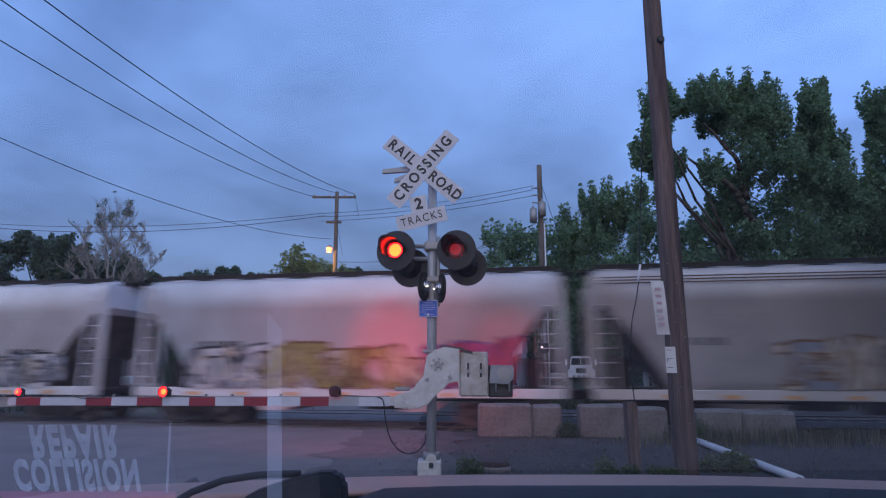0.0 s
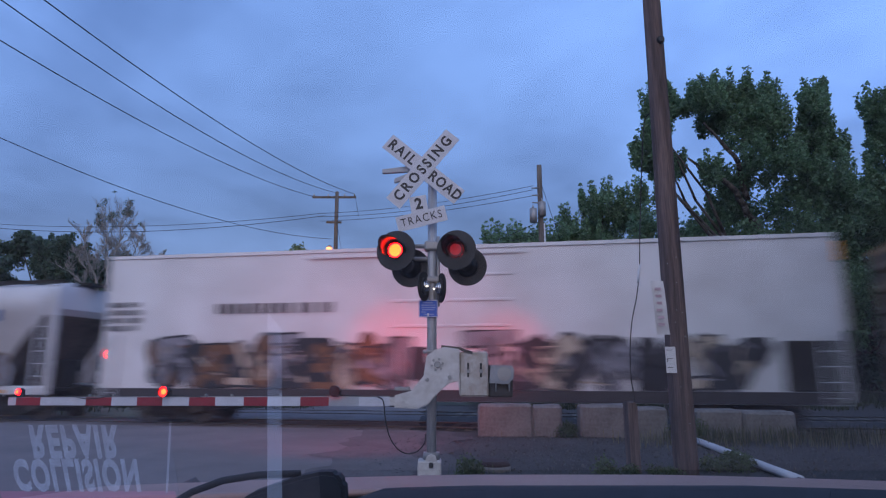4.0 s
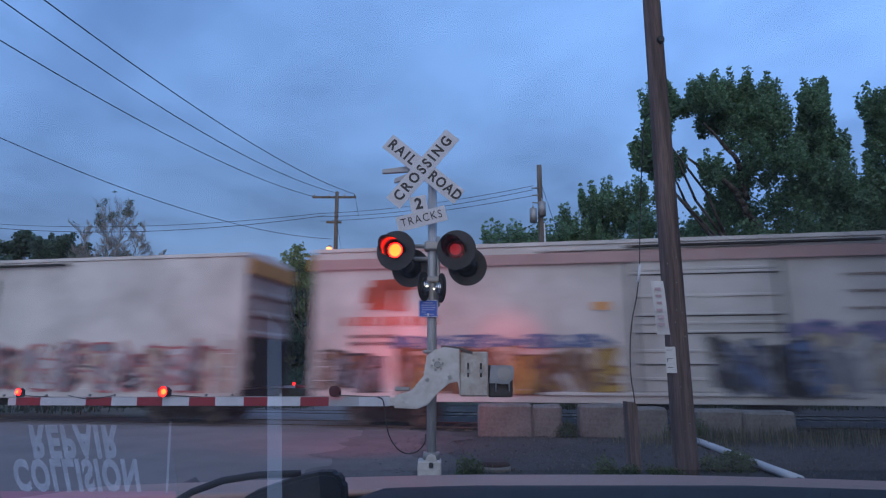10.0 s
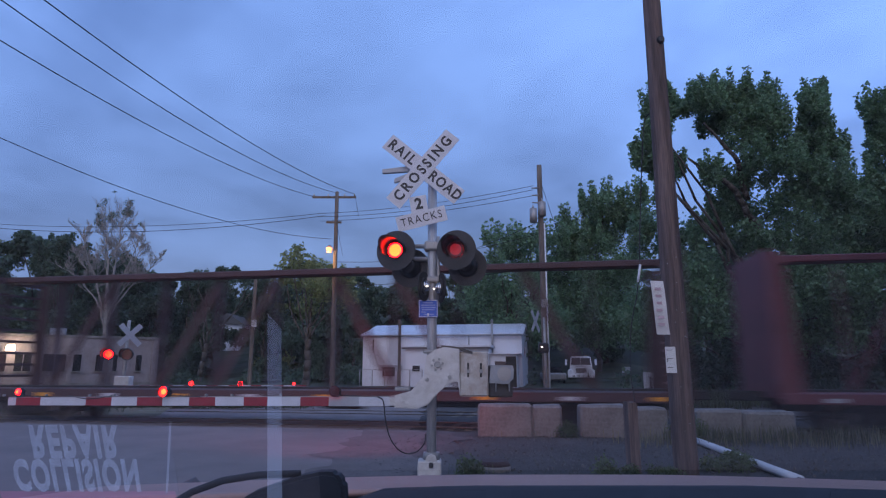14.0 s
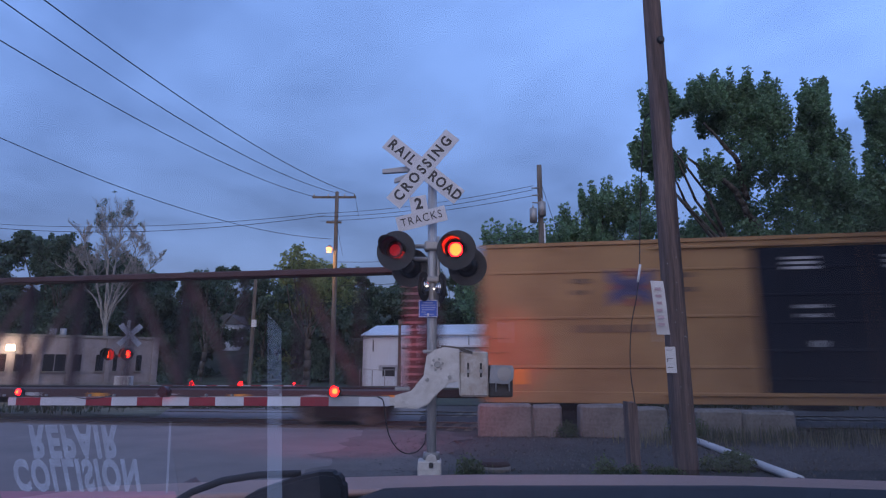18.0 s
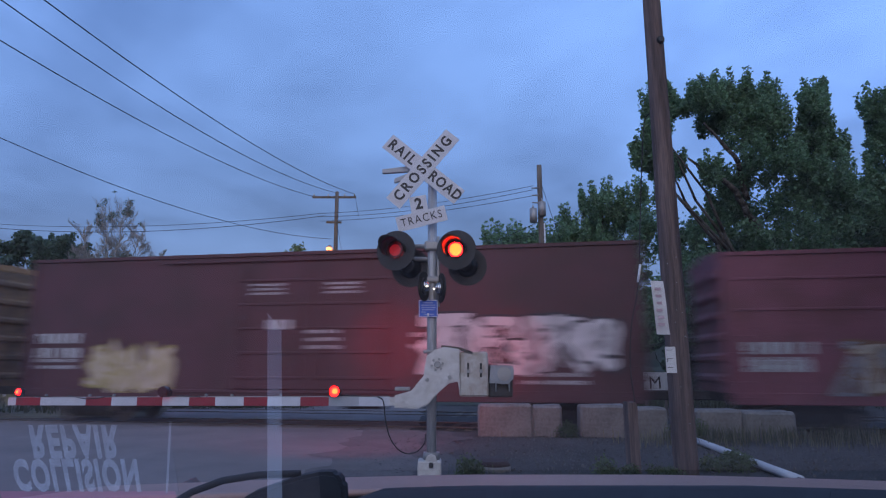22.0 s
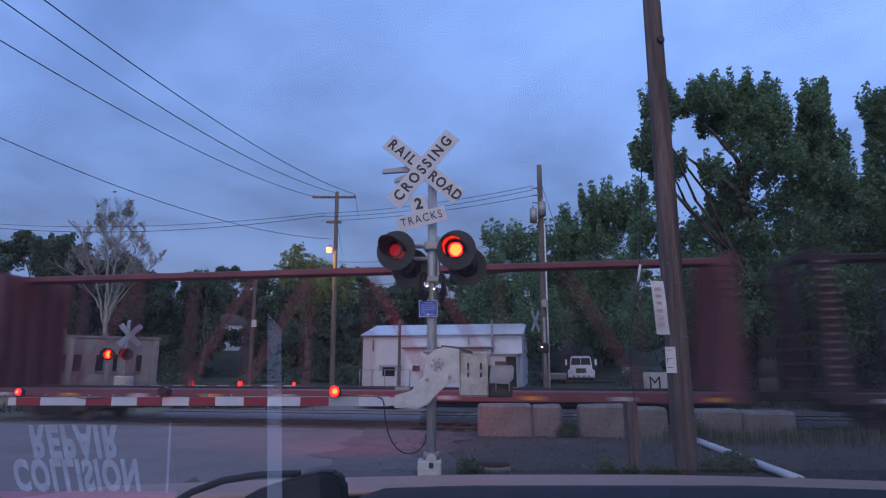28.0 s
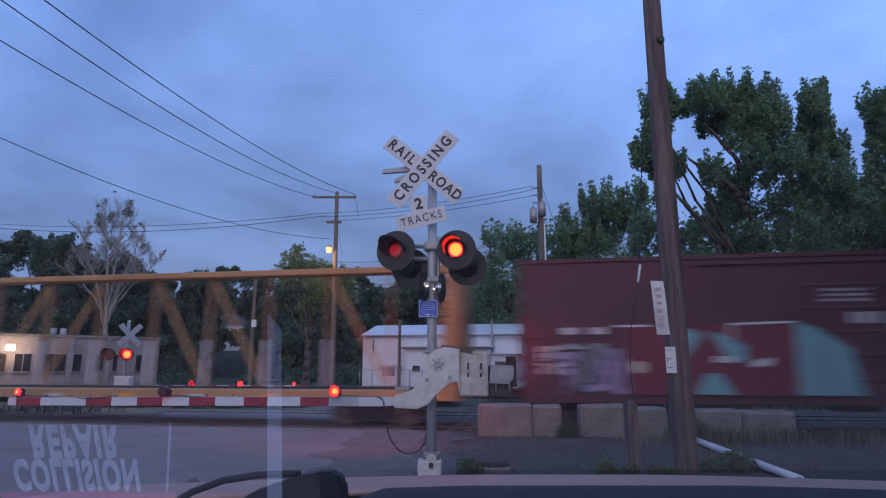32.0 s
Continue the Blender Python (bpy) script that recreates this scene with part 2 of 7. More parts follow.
def words(name, text, size, material, parent, m, extrude=0.003, label="", bold=0.0, spacing=1.0):
    cu = bpy.data.curves.new(name, "FONT")
    cu.body, cu.size, cu.extrude = text, size, extrude
    cu.align_x, cu.align_y = "CENTER", "CENTER"
    cu.resolution_u = 3
    cu.offset = bold
    cu.space_character = spacing
    tmp = bpy.data.objects.new(name, cu)
    scene.collection.objects.link(tmp)
    bpy.context.view_layer.update()
    me = bpy.data.meshes.new_from_object(tmp.evaluated_get(bpy.context.evaluated_depsgraph_get()))
    bpy.data.objects.remove(tmp)
    me.materials.clear()
    me.materials.append(material)
    ob = link(name, me, parent, label)
    ob.matrix_basis = m
    return ob


def slab_mesh(name, verts, faces, material, idx=None):
    me = bpy.data.meshes.new(name)
    me.from_pydata(verts, [], faces)
    for m in material if isinstance(material, (list, tuple)) else [material]:
        me.materials.append(m)
    if idx is not None:
        me.polygons.foreach_set("material_index", idx)
    me.update()
    return me


# ---- ground, road and tracks ----
def ground_z(x, y):
    """Level at the signal, a dip of 0.22 m at the tracks, a slow rise beyond."""
    n = x * ACROSS.x + y * ACROSS.y

    def ease(a, b):
        k = min(1.0, max(0.0, (n - a) / (b - a)))
        return k * k * (3 - 2 * k)
    return -0.23 * ease(13.9, 15.6) + 0.2 * ease(25, 45) + 14.0 * ease(60, 112)


def sheet(name, xs, ys, lift, material, rough=0.0, kind="structure", label="", edge=None):
    vs, fs = [], []
    for j, y in enumerate(ys):
        for i, x in enumerate(xs):
            xx = x + (edge(i, len(xs), y) if edge else 0.0)
            vs.append((xx, y, ground_z(xx, y) + lift + rough * (noise.noise((xx * 0.9, y * 0.9, 3.0)) + 0.5 * noise.noise((xx * 2.7, y * 2.7, 9.0)))))
    w = len(xs)
    for j in range(len(ys) - 1):
        for i in range(w - 1):
            fs.append((j * w + i, j * w + i + 1, (j + 1) * w + i + 1, (j + 1) * w + i))
    return tagged(link(name, slab_mesh(name, vs, fs, material)), label, name, kind=kind)


def steps(*stops):
    out = []
    for (a, b, n) in stops:
        out += [a + (b - a) * k / n for k in range(n)]
    return out + [stops[-1][1]]


sheet("ground", steps((-600, -60, 10), (-60, -16, 22), (-16, 20, 72), (20, 60, 20), (60, 600, 10)),
      steps((-60, 2, 8), (2, 30, 90), (30, 80, 40), (80, 900, 14)), -0.014, GRAVEL, 0.01, label="bare dirt and gravel ground beside the tracks")
ROAD_L, ROAD_R = -15.0, -0.75
sheet("road", steps((ROAD_L, ROAD_R, 28)), steps((-40, 2, 8), (2, 30, 100), (30, 75, 20)), 0.002, ASPHALT, 0.004, label="worn grey asphalt road over the crossing",
      edge=lambda i, n, y: (4.6 * min(1.0, max(0.0, (7.3 - y) / 1.6)) + 0.35 * noise.noise((y * 0.8, 2.0, 0.0)) + 0.04 * noise.noise((y * 4, 7.0, 0.0))) if i == n - 1 else 0.0)
DUST = mat("dusty_edge", (0.155, 0.132, 0.126), 0.92, var=0.5, scale=1.6, fine=36, bump=0.5, second=(0.12, 0.102, 0.098))
GRITTY = mat("gritty_edge", (0.102, 0.088, 0.085), 0.94, var=0.5, scale=1.3, fine=32, bump=0.6, second=(0.068, 0.06, 0.057))
for k, (lo, hi, lift, surface) in enumerate(((-0.55, 1.0, 0.006, GRITTY), (-1.1, 0.35, 0.0105, DUST))):
    sheet("shoulder", steps((ROAD_R + lo, ROAD_R + hi, 24)), steps((7.0, 15.0, 160)), lift, surface, 0.006, label="dusty broken edge of the asphalt",
          edge=lambda i, n, y: 0.35 * noise.noise((y * 0.8, 2.0, 0.0)) + (0.55 * noise.noise((y * 1.3, i // 12 * 9.0, 1.0 + k * 7)) + 0.08 * noise.noise((y * 6.0, i // 12 * 5.0, 4.0)) if i in (0, n - 1) else 0.0))
tagged(sheet("grass", steps((-60, 60, 60)), steps((27, 75, 30)), 0.03, GRASS, 0.05, label="rough grass beyond the tracks"), category="grass")

VERGE = mat("dry_verge", (0.2, 0.185, 0.115), 0.95, var=0.5, scale=0.9, fine=14, bump=0.6, second=(0.13, 0.115, 0.07))
sheet("verge", steps((-30, -9.5, 24)), steps((20.2, 27.2, 16)), 0.03, VERGE, 0.02, label="dry trodden verge beyond the tracks", edge=lambda i, n, y: -(y - 20.0) * 0.33 + 0.3 * noise.noise((y * 0.9, i * 0.5, 4.0)))
WOODLAND = mat("woodland_floor", (0.04, 0.05, 0.025), 0.95, var=0.5, scale=0.4, fine=3, bump=0.6, second=(0.02, 0.026, 0.014))
tagged(sheet("hillside", steps((-160, 120, 70)), steps((57, 150, 40)), 0.12, WOODLAND, 0.5, label="dark wooded slope beyond the tracks"), category="hillside")


def rail_point(s, n, z):
    p = Vector((0, SIDE_Y, 0)) + ALONG * s + ACROSS * n
    return Vector((p.x, p.y, z))


def rail(n, name="rail"):
    bm = bmesh.new()
    prof = ((-0.07, -0.16), (0.07, -0.16), (0.07, -0.145), (0.012, -0.12), (0.012, -0.04), (0.036, -0.03), (0.036, 0.0), (-0.036, 0.0), (-0.036, -0.03), (-0.012, -0.04), (-0.012, -0.12), (-0.07, -0.145))
    a = [bm.verts.new(rail_point(-90, n + u, RAIL_Z + w)) for u, w in prof]
    b = [bm.verts.new(rail_point(70, n + u, RAIL_Z + w)) for u, w in prof]
    for i in range(len(prof)):
        bm.faces.new((a[i], b[i], b[(i + 1) % len(prof)], a[(i + 1) % len(prof)]))
    bmesh.ops.recalc_face_normals(bm, faces=bm.faces[:])
    return part(name, bm, RAILSTEEL)


for k, off in enumerate((HALF_W, HALF_W + 4.3)):
    track = tagged(empty("railway_track"), "steel rails on timber sleepers across the road", "track", "tracks", "structure")
    for side in (-0.7175, 0.7175):
        r = rail(off + side)
        r.parent = track
    tie = finish(box(-0.11, 0.11, -1.3, 1.3, -0.18, 0.0, 0.01), "sleeper", GREYWOOD)
    for i in range(60):
        s = -0.4 + i * 0.52
        o = link("sleeper", tie, track)
        o.matrix_basis = Matrix.Translation(rail_point(s, off, RAIL_Z - 0.035)) @ pose(0, 0, 0, 0, 0, -9.6)


# ---- the train ----
TRAIN = []
WHEELSETS = []
YELLOW = mat("faded_yellow_paint", (0.385, 0.215, 0.09), 0.6, var=0.22, scale=0.8, fine=14, second=(0.29, 0.15, 0.06))
TAN = mat("faded_tan_paint", (0.42, 0.245, 0.11), 0.6, var=0.2, scale=0.7, fine=14, second=(0.30, 0.17, 0.075))
NAVY = mat("dark_blue_door", (0.008, 0.011, 0.022), 0.75, var=0.3, scale=1.2, fine=18)
NAVY.node_tree.nodes["Principled BSDF"].inputs["Specular IOR Level"].default_value = 0.12
CARWHITE = mat("car_white_paint", (0.71, 0.68, 0.66), 0.5, var=0.14, scale=0.6, fine=12, second=(0.47, 0.45, 0.43))
REEFERWHITE = mat("reefer_white_paint", (0.76, 0.77, 0.79), 0.45, var=0.1, scale=0.6, fine=12, second=(0.62, 0.62, 0.63))
CARGREY = mat("hopper_grey_paint", (0.74, 0.74, 0.76), 0.5, var=0.16, scale=0.7, fine=12, second=(0.6, 0.59, 0.6))
CARBEIGE = mat("hopper_beige_paint", (0.62, 0.57, 0.53), 0.55, var=0.18, scale=0.7, fine=12, second=(0.47, 0.43, 0.40))
OXIDE = mat("oxide_red_paint", (0.115, 0.028, 0.04), 0.6, var=0.3, scale=0.8, fine=14, second=(0.07, 0.021, 0.024))
OXIDE2 = mat("faded_oxide_paint", (0.23, 0.07, 0.095), 0.6, var=0.3, scale=0.8, fine=14, second=(0.16, 0.05, 0.056))
BROWN = mat("box_brown_paint", (0.088, 0.028, 0.037), 0.6, var=0.3, scale=0.8, fine=14, second=(0.065, 0.025, 0.026))
BEAMRED = mat("beam_red_paint", (0.17, 0.05, 0.062), 0.6, var=0.3, scale=1.0, fine=14)
BEAMDARK = mat("beam_brown_paint", (0.065, 0.03, 0.031), 0.65, var=0.3, scale=1.0, fine=14)
STRIPE = mat("stripe_red", (0.36, 0.06, 0.045), 0.55, var=0.2, scale=1.0, fine=14)
LOGO = mat("logo_orange_red", (0.46, 0.08, 0.04), 0.55, var=0.15, scale=1.0, fine=14)
BARWHITE = mat("stencil_white", (0.5, 0.5, 0.52), 0.6, var=0.15, scale=3)
BARDARK = mat("stencil_dark", (0.05, 0.045, 0.05), 0.6, var=0.3, scale=3)
BARBROWN = mat("stencil_brown", (0.16, 0.09, 0.06), 0.6, var=0.3, scale=3)
BARBLUE = mat("stencil_blue", (0.10, 0.15, 0.36), 0.6, var=0.2, scale=2)
EMBRED = mat("emblem_red", (0.3, 0.07, 0.07), 0.6, var=0.2, scale=2)
EMBBLUE = mat("emblem_blue", (0.075, 0.07, 0.17), 0.6, var=0.2, scale=2)
SPRAY = {}
for key, c in {"white": (0.62, 0.6, 0.62), "pink": (0.5, 0.2, 0.25), "black": (0.03, 0.03, 0.04), "teal": (0.18, 0.38, 0.42), "blue": (0.12, 0.18, 0.35), "red": (0.42, 0.05, 0.07),
               "purple": (0.15, 0.07, 0.22), "yellow": (0.55, 0.38, 0.08), "green": (0.12, 0.26, 0.13), "grey": (0.28, 0.28, 0.32), "brown": (0.2, 0.1, 0.05), "cream": (0.55, 0.46, 0.36),
               "mint": (0.36, 0.43, 0.36), "magenta": (0.36, 0.04, 0.16), "olive": (0.36, 0.30, 0.10), "lilac": (0.36, 0.28, 0.46), "rose": (0.46, 0.16, 0.17), "maroon": (0.17, 0.02, 0.04)}.items():
    SPRAY[key] = mat("spray_" + key, c, 0.6, var=0.22, scale=2.5, fine=16)
SIDE = -HALF_W
# brown end sheets, darkened for the shade under the sloped ends
ENDSHADE = mat("shaded_end_sheet", (0.17, 0.135, 0.115), 0.85, var=0.5, scale=1.5, fine=12, second=(0.08, 0.065, 0.055))


def decal(name, car, mats, rects, proud=0.006, label=""):
    """Painted marks: slanted bars (x0, x1, z0, z1, slot, lean) just proud of the side."""
    vs, fs, ix = [], [], []
    for x0, x1, z0, z1, slot, lean, *rise in rects:
        k = len(vs)
        up = rise[0] if rise else 0.0
        y = SIDE - proud - 0.002 * (slot % 3)
        vs += [(x0, y, z0), (x1, y, z0 + up), (x1 + lean, y, z1 + up), (x0 + lean, y, z1)]
        fs.append((k, k + 1, k + 2, k + 3))
        ix.append(slot)
    return link(name, slab_mesh(name, vs, fs, mats, ix), car, label)


def bars(car, x0, x1, z, height, material, rows=1, gap=0.1, seed=1, name="stencil", proud=0.006):
    """Lettering too small or blurred to read, as bars."""
    rr = random.Random(seed)
    rects = []
    for k in range(rows):
        x = x0
        top = z - k * (height + gap)
        while x < x1 - height * 0.3:
            w = height * rr.choice((0.5, 0.6, 0.65))
            rects.append((x, min(x + w, x1), top - height, top, 0, 0.0))
            x += w + height * rr.choice((0.28, 0.34, 0.8))
    return tagged(decal(name, car, [material], rects, proud), kind="stuff")


def graffiti(car, seed, x0, x1, z0, z1, fills, outline="black", size=None, label="spray-painted bubble lettering", base=None, proud=0.006):
    """Overlapping fat letters with an outline, inner strokes and drips."""
    rr = random.Random(seed)
    keys = list(fills) + [outline] + ([base] if base else [])
    slots = {k: i for i, k in enumerate(keys)}
    vs, fs, ix = [], [], []

    def blob(cx, cz, rx, rz, slot, depth, n=18, wob=0.42, lean=0.0):
        ph = [rr.uniform(0, 6.3) for _ in range(3)]
        k = len(vs)
        y = SIDE - proud - depth
        vs.append((cx, y, cz))
        for i in range(n):
            a = 2 * math.pi * i / n
            sq = 1.0 / max(abs(math.cos(a)), abs(math.sin(a))) ** 0.55
            r = sq * (1 + wob * (0.5 * math.sin(2 * a + ph[0]) + 0.35 * math.sin(3 * a + ph[1]) + 0.3 * math.sin(5 * a + ph[2])))
            z = cz + rz * r * math.sin(a)
            z = min(z1 + 0.25, max(z0 - 0.05, z))
            vs.append((cx + rx * r * math.cos(a) + lean * (z - cz), y, z))
        for i in range(n):
            fs.append((k, k + 1 + i, k + 1 + (i + 1) % n))
            ix.append(slot)

    def stroke(p, q, half, slot, depth):
        d = Vector((q[0] - p[0], q[1] - p[1]))
        d = d.normalized() if d.length > 1e-4 else Vector((1, 0))
        n = Vector((-d.y, d.x)) * half
        e = d * half * 0.7
        k = len(vs)
        y = SIDE - proud - depth
        for px, pz in ((p[0] - e.x + n.x * 0.8, p[1] - e.y + n.y * 0.8), (p[0] - e.x - n.x * 0.8, p[1] - e.y - n.y * 0.8), (p[0] - n.x, p[1] - n.y), (q[0] - n.x, q[1] - n.y),
                       (q[0] + e.x - n.x * 0.8, q[1] + e.y - n.y * 0.8), (q[0] + e.x + n.x * 0.8, q[1] + e.y + n.y * 0.8), (q[0] + n.x, q[1] + n.y), (p[0] + n.x, p[1] + n.y)):
            vs.append((px, y, min(z1 + 0.25, max(z0 - 0.05, pz))))
        fs.append(tuple(range(k, k + 8)))
        ix.append(slot)

    def scribble(cx, cz, ww, hh, depth):
        """Shadow lines, highlights and inner contours of a letter."""
        px, pz = cx + rr.uniform(-0.8, 0.8) * ww, cz + rr.uniform(-0.8, 0.8) * hh
        for k in range(7):
            qx, qz = cx + rr.uniform(-0.95, 0.95) * ww, cz + rr.uniform(-0.95, 0.95) * hh
            stroke((px, pz), (qx, qz), rr.choice((0.014, 0.02, 0.032)), slots[outline if k % 2 else rr.choice(keys)], depth + 0.00005 * k)
            px, pz = (qx, qz) if k % 3 else (cx + rr.uniform(-0.8, 0.8) * ww, cz + rr.uniform(-0.8, 0.8) * hh)

    h = z1 - z0
    w = 0.74 * (size or h * 0.75)
    if base:
        x = x0
        while x < x1:
            blob(x + w, (z0 + z1) / 2 + rr.uniform(-0.14, 0.02) * h, w * rr.uniform(0.7, 1.1), h * rr.uniform(0.34, 0.5), slots[base], 0.0, wob=0.45)
            x += w * 1.2
    x = x0 + w * 0.5
    i = 0
    while x < x1 - w * 0.3:
        lean = rr.uniform(-0.25, 0.35)
        ww, hh = w * rr.uniform(0.42, 0.62), h * rr.uniform(0.40, 0.52)
        cz = (z0 + z1) / 2 + rr.uniform(-0.08, 0.08) * h
        if rr.random() < 0.62:
            # a letter of three or four fat strokes
            pts = {(u, v): (x + ww * (u + rr.uniform(-0.22, 0.22)) + lean * hh * v, cz + hh * (v * 0.92 + rr.uniform(-0.12, 0.12))) for u in (-1, 0, 1) for v in (-1, 0, 1)}
            lines = rr.sample([((-1, -1), (-1, 1)), ((1, -1), (1, 1)), ((-1, 1), (1, 1)), ((-1, 0), (1, 0)), ((-1, -1), (1, -1)), ((-1, -1), (0, 1)), ((0, 1), (1, -1)), ((-1, 1), (1, -1)), ((0, -1), (0, 1)), ((-1, 0), (1, -1))], rr.choice((3, 4, 4)))
            wide = ww * rr.uniform(0.26, 0.36)
            fill = slots[fills[i % len(fills)]]
            for layer, (grow, slot) in enumerate(((0.07, slots[outline]), (0.0, fill))):
                for (p, q) in lines:
                    stroke(pts[p], pts[q], wide + grow, slot, 0.003 + 0.0004 * layer + 0.0008 * i)
            scribble(x, cz, ww, hh, 0.0044 + 0.0008 * i)
            for _ in range(3):
                blob(x + rr.uniform(-0.9, 0.9) * ww, cz + rr.uniform(-0.9, 0.9) * hh, ww * rr.uniform(0.05, 0.2), hh * rr.uniform(0.05, 0.2), slots[rr.choice(keys)], 0.0038 + 0.0008 * i, n=9, lean=lean)
            x += ww * rr.uniform(1.5, 2.0)
            i += 1
            if i > 26:
                break
            continue
        st = rr.getstate()
        blob(x, cz, ww * 1.14, hh * 1.12, slots[outline], 0.003 + 0.0008 * i, lean=lean)
        rr.setstate(st)
        blob(x, cz, ww, hh, slots[fills[i % len(fills)]], 0.0034 + 0.0008 * i, lean=lean)
        for _ in range(8):
            sl = slots[rr.choice(keys)]
            blob(x + rr.uniform(-0.6, 0.6) * ww, cz + rr.uniform(-0.6, 0.6) * hh, ww * rr.uniform(0.05, 0.42), hh * rr.uniform(0.05, 0.42), sl, 0.0038 + 0.0008 * i, n=9, lean=lean)
        scribble(x, cz, ww, hh, 0.0044 + 0.0008 * i)
        x += ww * rr.uniform(1.1, 1.6)
        i += 1
        if i > 26:
            break
    return link("graffiti", slab_mesh("graffiti", vs, fs, [SPRAY[k] for k in keys], ix), car, label)


# A truck with its two wheelsets, built once.
def wheelset_mesh():
    bm = bmesh.new()
    add_cyl(bm, (0, -1.05, 0), (0, 1.05, 0), 0.08, seg=10)
    for s in (-1, 1):
        add_cyl(bm, (0, s * 0.70, 0), (0, s * 0.82, 0), 0.42, 0.41, 28)
        add_cyl(bm, (0, s * 0.67, 0), (0, s * 0.70, 0), 0.455, 0.44, 28)
        add_cyl(bm, (0, s * 0.82, 0), (0, s * 0.86, 0), 0.16, 0.14, 14)
        add_cyl(bm, (0, s * 1.0, 0), (0, s * 1.12, 0), 0.12, 0.11, 10)
        for k in range(3):
            a = k * 2.094
            add_box(bm, -0.05, 0.05, s * 1.12 - 0.012, s * 1.12 + 0.012, 0.03, 0.09, m=Matrix.Rotation(a, 4, "Y"))
    return finish(bm, "wheelset", RAILSTEEL)


def truck_mesh():
    bm = bmesh.new()
    for s in (-1, 1):
        y0, y1 = s * 1.0 - 0.08, s * 1.0 + 0.08
        add_prism(bm, [(-1.22, 0.36), (-0.98, 0.36), (-0.55, 0.16), (0.55, 0.16), (0.98, 0.36), (1.22, 0.36), (1.22, 0.56), (0.8, 0.64), (0.42, 0.74), (-0.42, 0.74), (-0.8, 0.64), (-1.22, 0.56)], y0, y1)
        for k in (-0.2, 0, 0.2):
            add_cyl(bm, (k, s * 1.09, 0.24), (k, s * 1.09, 0.5), 0.075, seg=8)
        for k in (-0.89, 0.89):
            add_box(bm, k - 0.14, k + 0.14, s * 1.0 - 0.1, s * 1.0 + 0.12, 0.32, 0.5, bev=0.02)
    add_box(bm, -0.2, 0.2, -1.0, 1.0, 0.5, 0.74, bev=0.02)
    add_box(bm, -1.15, 1.15, -0.1, 0.1, 0.3, 0.36)
    return finish(bm, "truck", DARK)


WHEEL_ME, TRUCK_ME = wheelset_mesh(), truck_mesh()
COUPLER_ME = finish(box(-0.95, 0.0, -0.11, 0.11, -0.13, 0.13, 0.03), "coupler", DARK)


def running_gear(car, L, inset=2.2, cut=0.0):
    for x in (inset, L - inset):
        t = link("truck", TRUCK_ME, car, "cast steel truck, dark with grime")
        t.location = (x, 0, 0)
        for dx in (-0.89, 0.89):
            w = link("wheelset", WHEEL_ME, t)
            w.location = (dx, 0, 0.42)
            WHEELSETS.append((w, dx))
    a = link("coupler", COUPLER_ME, car)
    a.location = (0.05, 0, 0.88)
    b = link("coupler", COUPLER_ME, car)
    b.matrix_basis = pose(L - 0.05, 0, 0.88, 0, 0, 180)
    part("underframe", underframe(L), DARK, car)


def underframe(L):
    bm = bmesh.new()
    add_box(bm, 0.1, L - 0.1, -0.35, 0.35, 0.75, 1.05)
    add_box(bm, L * 0.42, L * 0.42 + 1.0, -1.1, -0.45, 0.55, 0.9, bev=0.05)
    add_cyl(bm, (L * 0.55, -0.9, 0.66), (L * 0.55 + 1.2, -0.9, 0.66), 0.2)
    add_cyl(bm, (1.0, -1.0, 0.74), (L - 1.0, -1.0, 0.74), 0.025, seg=6)
    return bm


def ladder(car, x, z0, z1, material, wide=0.42, y=SIDE - 0.05):
    bm = bmesh.new()
    for k in (0, wide):
        add_box(bm, x + k - 0.02, x + k + 0.02, y - 0.02, y + 0.06, z0, z1)
    n = int((z1 - z0) / 0.38)
    for i in range(n):
        z = z0 + 0.2 + i * 0.38
        add_cyl(bm, (x, y, z), (x + wide, y, z), 0.012, seg=6)
    part("ladder", bm, material, car)


def thing_car(label):
    return tagged(empty("freight_car"), label, "freight car", "cars of the train")


